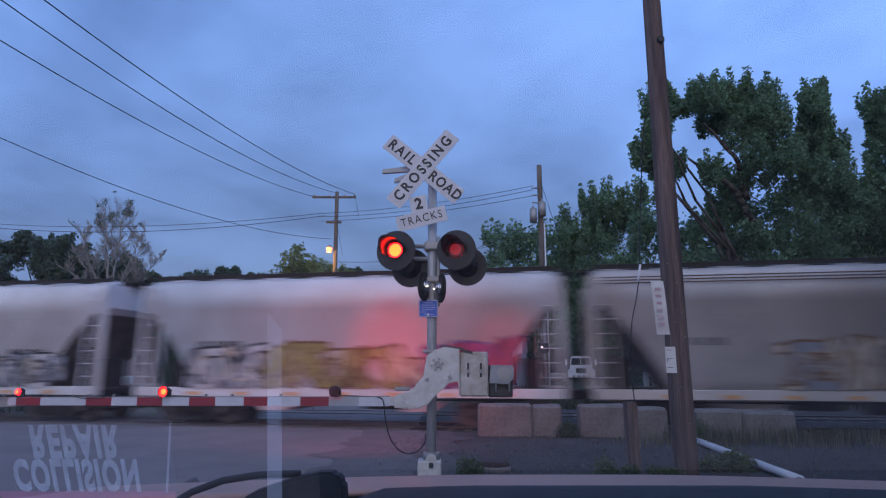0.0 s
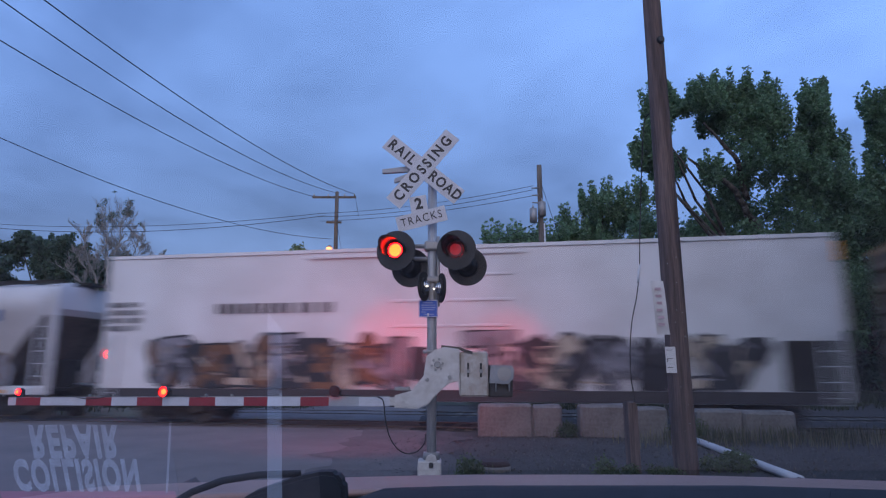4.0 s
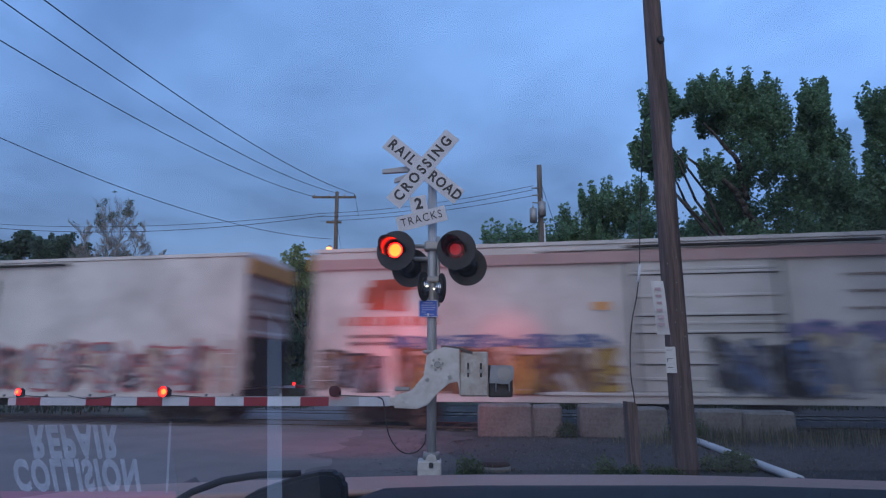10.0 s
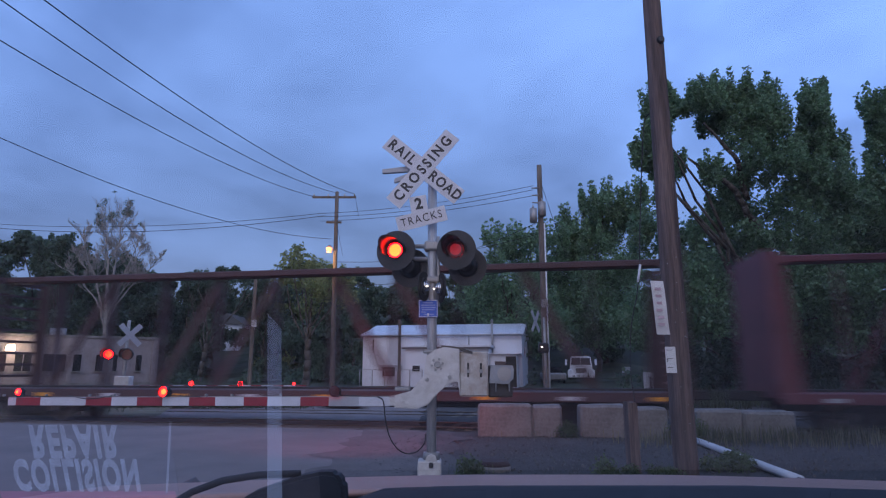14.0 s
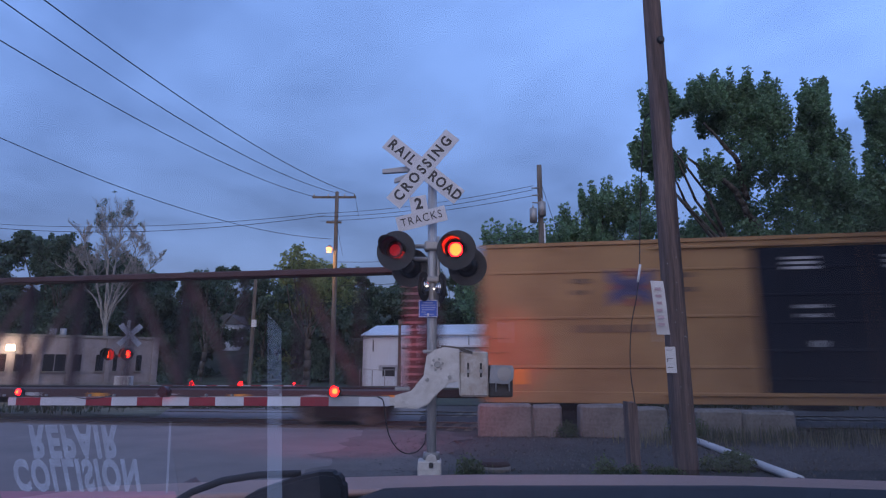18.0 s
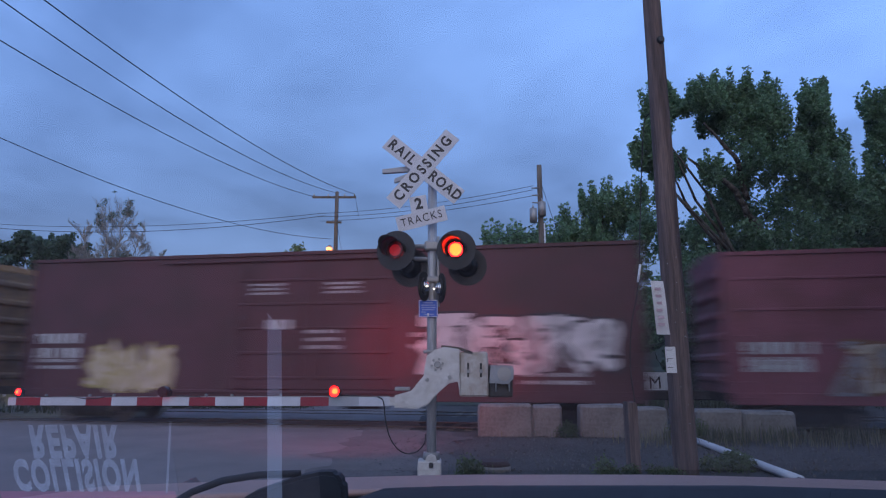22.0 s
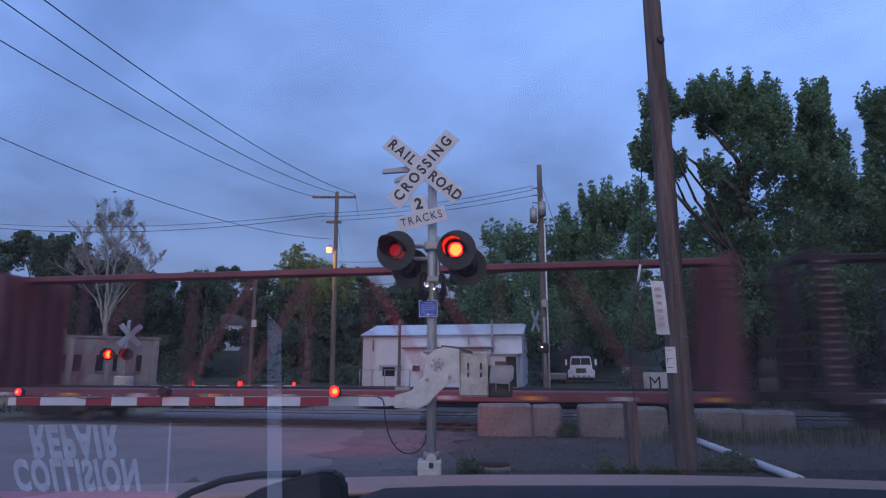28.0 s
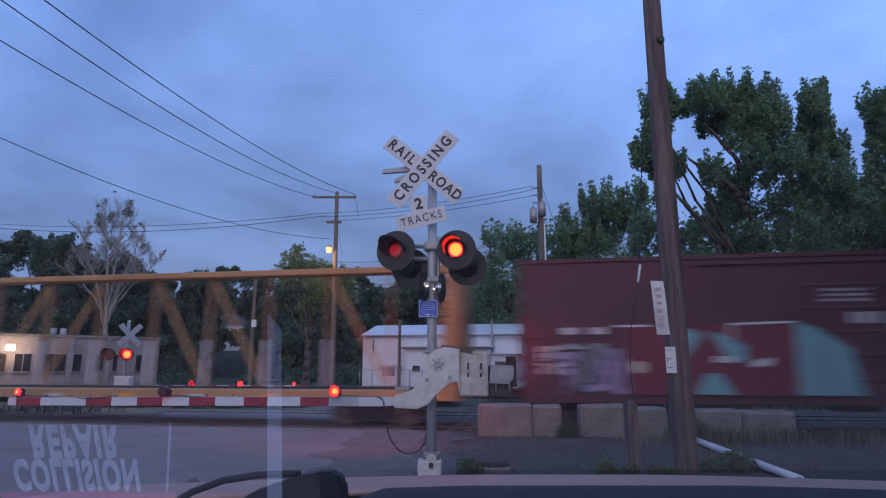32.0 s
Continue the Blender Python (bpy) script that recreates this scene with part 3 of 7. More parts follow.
def boxcar(start, L, eave, body, label, doors=((7.05, 12.15, None),), ribs=(), roof=None, ends=None, flat=False):
    car = thing_car(label)
    roof = roof or body
    ends = ends or body
    part("body", box(0.12, L - 0.12, SIDE + 0.03, -SIDE - 0.03, 1.0, eave - 0.1, 0.02), body, car)
    part("side_sill", box(0.15, L - 0.15, SIDE + 0.01, SIDE + 0.16, 0.72, 1.02, 0.015), body, car)
    part("side_sill", box(0.15, L - 0.15, -SIDE - 0.16, -SIDE - 0.01, 0.72, 1.02, 0.015), body, car)
    bm = bmesh.new()
    add_prism(bm, [(SIDE - 0.01, eave - 0.1), (-SIDE + 0.01, eave - 0.1), (-SIDE + 0.01, eave), (0, eave + 0.14), (SIDE - 0.01, eave)], 0.05, L - 0.05)
    bmesh.ops.transform(bm, matrix=Matrix(((0, 1, 0, 0), (1, 0, 0, 0), (0, 0, 1, 0), (0, 0, 0, 1))), verts=bm.verts[:])
    bmesh.ops.recalc_face_normals(bm, faces=bm.faces[:])
    n = int(L / 1.25)
    for i in range(n + 1):
        x = 0.2 + (L - 0.4) * i / n
        add_box(bm, x - 0.03, x + 0.03, SIDE + 0.03, -SIDE - 0.03, eave - 0.02, eave + 0.03)
    part("roof", bm, roof, car)
    # corrugated ends
    for x, s in ((0.12, -1), (L - 0.12, 1)):
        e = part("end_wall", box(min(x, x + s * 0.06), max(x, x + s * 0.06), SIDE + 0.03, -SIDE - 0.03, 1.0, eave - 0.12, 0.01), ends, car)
        for k in range(6):
            z = 1.35 + (eave - 1.9) * k / 5
            bm = bmesh.new()
            xa, xb = x + s * 0.06, x + s * 0.16
            add_prism(bm, [(xa, z - 0.13), (xb, z - 0.05), (xb, z + 0.05), (xa, z + 0.13)], SIDE + 0.25, -SIDE - 0.25)
            part("rib", bm, ends, e)
        bm = bmesh.new()
        for k in range(10):
            z = 1.1 + k * 0.38
            add_cyl(bm, (x + s * 0.14, SIDE + 0.1, z), (x + s * 0.14, SIDE + 0.52, z), 0.012, seg=6)
        part("end_ladder", bm, ends, car)
    for z in ribs:
        last = 0.4
        for x0, x1, _ in doors:
            part("panel_seam", box(last, x0 - 0.05, SIDE + 0.002, SIDE + 0.06, z - 0.035, z + 0.035, 0.01), body, car)
            last = x1 + 0.05
        part("panel_seam", box(last, L - 0.4, SIDE + 0.002, SIDE + 0.06, z - 0.035, z + 0.035, 0.01), body, car)
    for x in [0.16, L - 0.16] + [d for dd in doors for d in dd[:2]]:
        part("side_post", box(x - 0.05, x + 0.05, SIDE - 0.004, SIDE + 0.08, 0.8, eave - 0.1, 0.01), body, car)
    for x0, x1, dm in doors:
        mid = (x0 + x1) / 2
        for a, b in ((x0 + 0.06, mid - 0.012), (mid + 0.012, x1 - 0.06)):
            d = part("door", box(a, b, SIDE - 0.012, SIDE + 0.05, 1.02, eave - 0.32, 0.02), dm or body, car)
            for k in range(5):
                z = 1.35 + (eave - 2.2) * k / 4
                part("door_rib", box(a + 0.12, b - 0.12, SIDE - 0.045, SIDE - 0.008, z - 0.04, z + 0.04, 0.012), dm or body, d)
            for xx in (a + 0.35, b - 0.35):
                part("lock_rod", cyl((xx, SIDE - 0.07, 1.05), (xx, SIDE - 0.07, eave - 0.4), 0.02, seg=6), dm or body, d)
        part("door_track", box(x0 - (0 if flat else 2.4), x1 + (0 if flat else 0.2), SIDE - 0.05, SIDE + 0.02, eave - 0.28, eave - 0.2, 0.01), body, car)
        part("door_track", box(x0 - (0 if flat else 2.4), x1 + (0 if flat else 0.2), SIDE - 0.05, SIDE + 0.02, 0.92, 1.0, 0.01), body, car)
    for x in (0.25, L - 0.67):
        ladder(car, x, 0.7, 2.6, body)
    running_gear(car, L)
    TRAIN.append((car, start))
    return car


def cross_emblem(car, x, z, w, h, mats):
    """Two crossed ribbons in one colour with wedges of the other between their arms."""
    t = h * 0.34
    decal("emblem", car, mats, [(x, x + w, z, z + t, 1, 0, h - t), (x, x + w, z + h - t, z + h, 4, 0, t - h),
                                (x + w * 0.02, x + w * 0.3, z + h * 0.42, z + h * 0.58, 0, 0), (x + w * 0.7, x + w * 0.98, z + h * 0.42, z + h * 0.58, 0, 0),
                                (x + w * 0.38, x + w * 0.62, z + h * 0.8, z + h * 0.98, 0, 0), (x + w * 0.38, x + w * 0.62, z + h * 0.02, z + h * 0.2, 0, 0)], label="crossed blue ribbons with red wedges")


# yellow of the corrugated ends, with the shade they stand in mixed in
YELLOWEND = mat("shaded_yellow_end", (0.25, 0.15, 0.075), 0.7, var=0.5, scale=0.9, fine=12, second=(0.07, 0.05, 0.038))


def yellow_boxcar(start, label, seed, paint, art, ribs=(), L=18.87, emblem=2.0, stripes=1.1):
    back = 18.87 - L
    car = boxcar(start, L, 5.02, paint, label, ((7.1, 12.1 - back, NAVY),), ribs, ends=YELLOWEND)
    cross_emblem(car, emblem, 3.22, 1.15, 1.05, [EMBRED, EMBBLUE, EMBBLUE, EMBBLUE, EMBBLUE])
    bars(car, emblem - 1.0, emblem - 0.45, 4.0, 0.13, BARDARK, 2, 0.18, seed)
    bars(car, emblem + 1.65, emblem + 2.2, 4.1, 0.13, BARDARK, 2, 0.25, seed + 1)
    bars(car, emblem - 0.9, emblem + 1.6, 2.75, 0.2, BARBROWN, 1, 0.1, seed + 6)
    for x in (7.9, 10.3):
        decal("door_stripes", car, [BARWHITE], [(x, x + stripes, z - 0.07, z, 0, 0) for z in ((4.44, 4.31, 4.18) + ((3.88, 3.75, 3.62) if seed == 53 else ()))], proud=0.05)
        bars(car, x + 0.2, x + 0.9, 3.2, 0.09, BARWHITE, 2, 0.14, seed + 9, proud=0.05)
        bars(car, x + 0.5, x + 0.8, 2.3, 0.16, BARWHITE, 1, 0.1, seed + 7, proud=0.05)
    bars(car, 12.9, 16.8, 3.55, 0.2, BARBROWN, 1, 0.1, seed + 3)
    bars(car, 14.2, 16.2, 4.35, 0.42, EMBRED if seed == 45 else BARBROWN, 1, 0.1, seed + 4)
    bars(car, 14.4, 17.0, 3.05, 0.12, BARBROWN, 2, 0.12, seed + 5)
    decal("grate", car, [BARDARK], [(16.2, 16.9, 3.0, 3.3, 0, 0)] if seed == 51 else [(4.9, 5.5, 4.62, 4.7, 0, 0)])
    for x in (0.9, L - 1.5):
        decal("placard", car, [AMBER], [(x, x + 0.3, 1.2, 1.6, 0, 0)])
    for x in (0.7, 4.7, L * 0.72):
        decal("handhold", car, [BARWHITE], [(x, x + 0.05, 2.3, 2.85, 0, 0)])
    for a in art:
        graffiti(car, *a[0], **a[1])
    return car


def white_boxcar(start, L, seed, stripe, art, label):
    # stained end paint, darkened to stand for shade on the end walls
    car = boxcar(start, L, 5.05, CARWHITE, label, ((8.95, 12.7, None),), ends=mat("shaded_white_end", (0.42, 0.4, 0.38), 0.6, var=0.35, scale=1.2, fine=12, second=(0.26, 0.24, 0.22)))
    if stripe:
        decal("stripe", car, [STRIPE], [(0.15, L - 0.15, 4.42, 4.72, 0, 0), (0.15, L - 0.15, 0.74, 0.96, 0, 0)], label="brick-red painted stripes", proud=0.06)
    decal("emblem", car, [LOGO], [(1.7, 2.35, 3.25, 4.1, 0, 0.12), (2.2, 3.1, 3.8, 4.12, 0, 0.1), (2.45, 2.8, 3.2, 3.95, 0, 0.05), (1.55, 1.85, 3.45, 3.9, 0, 0.08)], label="orange-red painted emblem")
    bars(car, 1.0, 3.75, 3.05, 0.25, LOGO, 1, 0.1, seed)
    bars(car, 1.2, 2.6, 2.55, 0.1, BARDARK, 2, 0.1, seed + 1)
    if seed != 35:
        bars(car, 14.2, 17.0, 4.0, 0.08, BARBROWN if seed == 40 else STRIPE, 3 if seed == 40 else 1, 0.35, seed + 2)
    for x, s in ((0.06, -1), (L - 0.06, 1)):
        part("end_band", box(min(x, x + s * 0.14), max(x, x + s * 0.14), SIDE + 0.06, -SIDE - 0.06, 4.42, 4.9, 0.01), mat("orange_end_paint", (0.5, 0.26, 0.07), 0.6, var=0.3, scale=2), car, "faded orange band on the end wall")
        part("end_grime", box(min(x, x + s * 0.15), max(x, x + s * 0.15), SIDE + 0.3, -SIDE - 0.3, 1.05, 2.5, 0.02), DARK, car, "dark panel low on the end wall")
    for x, z in ((1.55, 1.05), (8.0, 3.15)):
        decal("placard", car, [AMBER], [(x, x + 0.35, z, z + 0.22, 0, 0)])
    for z in (1.75, 2.55, 3.0, 4.1):
        part("door_bar", box(9.1, 12.6, SIDE - 0.06, SIDE - 0.02, z - 0.03, z + 0.03, 0.01), CARWHITE, car)
        # proud dark strip stands for the shade below each bar
        part("door_groove", box(9.1, 12.6, SIDE - 0.03, SIDE - 0.011, z - 0.055, z - 0.033), DARK, car)
    for x in (8.98, 12.66):
        part("door_gap", box(x - 0.05, x + 0.05, SIDE - 0.03, SIDE - 0.005, 1.0, 4.4), DARK, car)
    part("door_rail", box(8.9, 15.2, SIDE - 0.1, SIDE - 0.02, 4.8, 4.87, 0.01), DARK, car, "dark grimy door rail")
    for a in art:
        graffiti(car, *a[0], **a[1])
    return car


def red_boxcar(start, L, eave, paint, label, seed, art, ribs=(), doors=((7.05, 12.05, None),)):
    car = boxcar(start, L, eave, paint, label, doors, ribs)
    if seed != 66:
        bars(car, 0.5, 2.2, eave - 2.35, 0.3, BARWHITE, 2, 0.14, seed)
    bars(car, 0.5, 2.0, 1.9, 0.1, BARWHITE, 2, 0.1, seed + 1)
    if doors:
        for x in (7.6, 9.9):
            bars(car, x, x + 1.1, eave - 0.95, 0.07, BARWHITE, 3, 0.06, seed + 2, proud=0.05)
    bars(car, 8.2, 9.0, 3.0, 0.28, BARWHITE, 1, 0.1, seed + 3, proud=0.05)
    bars(car, 9.4, 10.4, 2.7, 0.1, BARWHITE, 3, 0.12, seed + 8, proud=0.05)
    bars(car, 12.5, 14.5, 2.6, 0.12, BARWHITE, 2, 0.2, seed + 4)
    bars(car, 15.5, 17.2, 1.5, 0.1, BARWHITE, 2, 0.1, seed + 5)
    for a in art:
        graffiti(car, *a[0], **a[1])
    return car


def hopper(start, L, paint, label, seed, art, stripe=None):
    car = thing_car(label)
    top = 4.3
    bm = bmesh.new()
    # bulging side in eight strips between the sloped ends
    prof = [(0.02, 1.05), (0.03, 1.35), (0.04, 1.7), (0.05, 2.05), (0.06, 2.4), (0.06, 2.75), (0.06, 3.05), (0.05, 3.3), (0.03, 3.5), (-0.02, 3.8), (-0.12, 4.1), (-0.3, 4.26)]
    rows = []
    for bulge, z in prof:
        cut = 0.15 + 1.85 * (max(0.0, 3.4 - z) / 2.35) ** 0.75
        w = HALF_W - 0.06 + bulge
        rows.append([bm.verts.new(p) for p in ((cut, -w, z), (L - cut, -w, z), (L - cut, w, z), (cut, w, z))])
    for a, b in zip(rows, rows[1:]):
        for k in range(4):
            f = bm.faces.new((a[k], a[(k + 1) % 4], b[(k + 1) % 4], b[k]))
            f.smooth = k in (0, 2)
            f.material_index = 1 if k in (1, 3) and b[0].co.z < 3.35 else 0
    bm.faces.new(rows[0][::-1])
    bm.faces.new(rows[-1])
    part("body", bm, [paint, ENDSHADE], car)
    part("side_sill", box(0.0, L, SIDE + 0.02, SIDE + 0.14, 0.82, 1.08, 0.015), paint, car)
    part("side_sill", box(0.0, L, -SIDE - 0.14, -SIDE - 0.02, 0.82, 1.08, 0.015), paint, car)
    part("roof_walkway", box(-0.25, L + 0.25, -0.45, 0.45, 4.36, 4.42), DARK, car)
    part("running_rail", box(0.1, L - 0.1, SIDE + 0.3, SIDE + 0.36, 4.3, 4.42), DARK, car)
    n = 8
    for i in range(n):
        x = 0.7 + (L - 1.4) * i / (n - 1)
        part("hatch", box(x - 0.32, x + 0.32, -0.95, -0.5, 4.26, 4.4, 0.03), paint, car)
    for x, s in ((0.0, 1), (L, -1)):
        part("end_platform", box(min(x, x + s * 1.7), max(x, x + s * 1.7), SIDE + 0.05, -SIDE - 0.05, 0.92, 1.0), DARK, car)
        for y in (SIDE + 0.1, -SIDE - 0.1):
            part("end_post", box(min(x, x + s * 0.12), max(x, x + s * 0.12), y - 0.06, y + 0.06, 0.9, 4.1), paint, car)
            bm = bmesh.new()
            add_cyl(bm, (x + s * 0.9, y, 1.0), (x + s * 0.35, y, 3.2), 0.05, seg=8)
            part("end_brace", bm, DARK, car)
        ladder(car, x + (0.14 if s > 0 else -0.56), 0.8, 4.0, paint)
        part("brake_gear", box(min(x + s * 0.5, x + s * 1.2), max(x + s * 0.5, x + s * 1.2), -0.6, 0.3, 1.0, 1.9, 0.05), DARK, car)
    for k in (0.33, 0.67):
        bm = bmesh.new()
        add_prism(bm, [(L * k - 1.3, 1.05), (L * k + 1.3, 1.05), (L * k + 0.4, 0.4), (L * k - 0.4, 0.4)], -0.9, 0.9)
        part("discharge_chute", bm, paint, car)
    if stripe:
        decal("stripe", car, [stripe], [(0.3, L - 0.3, z, z + 0.035, 0, 0) for z in (3.84, 3.92, 4.0)], proud=-0.02)
    rr = random.Random(seed)
    bars(car, 2.0, 3.4, 2.4, 0.2, BARDARK, 1, 0.1, seed)
    bars(car, L - 3.2, L - 2.0, 2.2, 0.16, BARDARK, 2, 0.1, seed + 1)
    for i in range(7):
        x = 1.8 + (L - 3.6) * i / 6
        decal("placard", car, [AMBER], [(x, x + 0.3, 0.86, 0.96, 0, 0)])
    running_gear(car, L, 1.75)
    for a in art:
        graffiti(car, *a[0], **a[1])
    TRAIN.append((car, start))
    return car


BEAMRIB = mat("faded_rib_paint", (0.3, 0.19, 0.19), 0.6, var=0.3, scale=2)


def centerbeam(start, L, paint, label, white_posts=False):
    car = thing_car(label)
    top = 4.72
    part("top_chord", box(0.1, L - 0.1, -0.26, 0.26, top - 0.2, top, 0.03), paint, car)
    part("deck", box(0.05, L - 0.05, SIDE + 0.08, -SIDE - 0.08, 0.86, 1.0), paint, car)
    for y in (SIDE, -SIDE - 0.1):
        part("side_sill", box(0.0, L, y, y + 0.1, 0.74, 1.0, 0.015), paint, car)
    part("centre_sill", box(0.3, L - 0.3, -0.35, 0.35, 0.5, 0.86), DARK, car)
    n = 11
    half, deep = (0.022, 0.2) if paint == BEAMDARK else (0.026, 0.1)
    for i in range(1, n):
        x = 0.3 + (L - 0.6) * i / n
        part("post", box(x - half, x + half, -deep, deep, 1.0, top - 0.18, 0.015), paint, car)
        if white_posts:
            part("pad", box(x - 0.05, x + 0.05, -deep - 0.04, -deep - 0.002, 1.1, 2.5), WHITETAPE, car)
    for i in range(1, n - 1):
        if i in (5,):
            continue
        xa, xb = 0.3 + (L - 0.6) * i / n, 0.3 + (L - 0.6) * (i + 1) / n
        if i % 2 == 0 and i not in (4, 6):
            continue
        lo, hi = (xa, xb) if i < n / 2 else (xb, xa)
        d = Vector((hi - lo, 0, top - 1.2))
        bm = box(-half * 0.8, half * 0.8, -deep * 0.6, deep * 0.6, 0, d.length)
        bmesh.ops.transform(bm, matrix=Matrix.Translation((lo, 0, 1.0)) @ d.to_track_quat("Z", "Y").to_matrix().to_4x4(), verts=bm.verts[:])
        part("diagonal", bm, paint, car)
    for x, s in ((0.0, 1), (L, -1)):
        if paint == BEAMDARK:
            bm = bmesh.new()
            for y in (SIDE + 0.15, 0.0, -SIDE - 0.15):
                add_box(bm, min(x, x + s * 0.1), max(x, x + s * 0.1), y - 0.06, y + 0.06, 1.0, top, bev=0.01)
            for k in range(9):
                add_box(bm, min(x, x + s * 0.06), max(x, x + s * 0.06), SIDE + 0.12, -SIDE - 0.12, 1.3 + 0.4 * k, 1.38 + 0.4 * k)
            add_box(bm, min(x, x + s * 0.06), max(x, x + s * 0.06), SIDE + 0.12, -SIDE - 0.12, top - 0.2, top)
            b = part("bulkhead", bm, paint, car, "open dark end frame with rungs")
        else:
            b = part("bulkhead", box(min(x, x + s * 0.1), max(x, x + s * 0.1), SIDE + 0.12, -SIDE - 0.12, 1.0, top, 0.01), paint, car)
        for k in range(2 if paint == BEAMDARK else 5):
            y = SIDE + 0.2 + k * (2 * HALF_W - 0.4) / (1 if paint == BEAMDARK else 4)
            bm = bmesh.new()
            add_prism(bm, [(x + s * 0.1, 1.0), (x + s * 0.62, 1.0), (x + s * 0.4, top - 0.1), (x + s * 0.1, top - 0.1)], y - 0.03, y + 0.03)
            part("gusset", bm, paint, b)
        for k in range(16):
            z = 1.25 + k * 0.205
            part("rib", box(min(x + s * 0.05, x + s * 0.48), max(x + s * 0.05, x + s * 0.48), SIDE + 0.14, SIDE + 0.2, z - 0.032, z + 0.032), BEAMRIB if paint == BEAMDARK else paint, b)
    for i in range(10):
        x = 1.0 + (L - 2.0) * i / 9
        decal("placard", car, [AMBER if i % 2 else BARWHITE], [(x, x + 0.45, 0.79, 0.89, 0, 0)])
    running_gear(car, L, 2.6)
    TRAIN.append((car, start))
    return car


def G(seed, x0, x1, z0, z1, *fills, **kw):
    return ((seed, x0, x1, z0, z1, fills), kw)


hopper(-23.1, 12.5, CARGREY, "light grey covered hopper with white spray lettering", 11, [G(3, 2.0, 11.5, 1.1, 2.0, "white", "grey", "cream")])
hopper(-9.35, 12.63, CARGREY, "light grey covered hopper with olive and magenta lettering", 12,
       [G(4, 1.6, 4.2, 1.1, 2.2, "grey", "white", "cream"), G(5, 4.2, 8.6, 1.1, 2.2, "olive", "cream", "olive", outline="brown"), G(6, 8.8, 11.4, 1.1, 2.3, "magenta", "red", outline="purple")])
hopper(4.0, 12.2, CARBEIGE, "beige covered hopper with a brown roof stripe", 13, [G(7, 4.6, 10.6, 1.15, 2.3, "cream", "grey", "cream", outline="brown", size=0.9)], BARBROWN)
hopper(17.1, 12.7, CARGREY, "pale covered hopper with red spray lettering", 14, [G(8, 3.4, 11.2, 1.1, 2.2, "rose", "red", "rose", "red", outline="purple", base="red", size=1.0), G(9, 1.6, 3.2, 1.2, 2.0, "white", "black", "pink", size=0.7), G(98, 5.0, 10.6, 2.22, 2.36, "black", "purple", size=0.5, outline="black")])
car_e = hopper(30.95, 12.75, CARGREY, "pale covered hopper with red emblem and blue lettering", 15,
               [G(10, 2.6, 4.4, 1.2, 2.3, "black", "grey", outline="grey", base="grey", size=0.8), G(99, 1.7, 2.3, 2.35, 2.65, "pink", outline="red", size=0.3), G(11, 4.6, 8.2, 1.1, 2.0, "grey", "brown", "black", "grey", outline="black", base="grey", size=0.7), G(97, 8.6, 11.0, 1.1, 2.1, "brown", "magenta", "grey", outline="brown", base="grey", size=0.7)])
decal("emblem", car_e, [EMBRED], [(3.95 + 0.04 * k, 4.95 + 0.04 * k, 2.7 + 0.17 * k, 2.82 + 0.17 * k, 0, 0.0, 0.22) for k in range(5)] + [(4.8, 5.2, 2.62, 2.85, 0, 0.1)], proud=0.03, label="red striped emblem")
bars(car_e, 5.7, 11.0, 3.45, 0.36, BARBLUE, 1, 0.1, 16)
decal("underline", car_e, [STRIPE], [(5.6, 10.6, 2.78, 2.82, 0, 0)], proud=0.03)

# white refrigerator car with its cooling unit at the trailing end
car_w = boxcar(45.38, 20.85, 5.05, REEFERWHITE, "white refrigerator car with black lettering and a cooling unit", ((9.0, 12.7, None),))
bars(car_w, 0.2, 1.3, 3.6, 0.16, BARDARK, 4, 0.08, 17)
bars(car_w, 3.8, 7.4, 3.5, 0.3, BARDARK, 1, 0.1, 18)
graffiti(car_w, 12, 1.8, 9.6, 1.1, 2.4, ("brown", "grey", "black", "brown", "cream"), outline="black", base="black", size=1.0, proud=0.05)
graffiti(car_w, 13, 11.5, 19.0, 1.1, 2.4, ("grey", "black", "cream", "black"), size=1.3, proud=0.05)
decal("sill_grime", car_w, [BARDARK], [(0.2, 20.6, 0.74, 1.04, 0, 0)], proud=0.06, label="dark band along the sill")
part("cooling_unit", box(20.8, 21.0, -1.45, 1.45, 1.1, 2.5, 0.03), DARK, car_w, "dark cooling unit behind a grille")
part("cooling_unit", box(19.3, 20.7, SIDE - 0.015, SIDE + 0.1, 1.05, 2.3, 0.03), DARK, car_w, "dark cooling unit behind a grille")
part("corner_panel", box(20.78, 20.98, -1.5, 0.4, 4.35, 4.85, 0.02), AMBER, car_w, "orange panel on the end wall")
part("unit_window", box(20.78, 21.0, -0.4, 0.9, 3.5, 4.3, 0.02), BLACK, car_w)
part("unit_casing", box(20.78, 20.96, -1.5, -0.5, 2.55, 4.3, 0.03), CARWHITE, car_w)

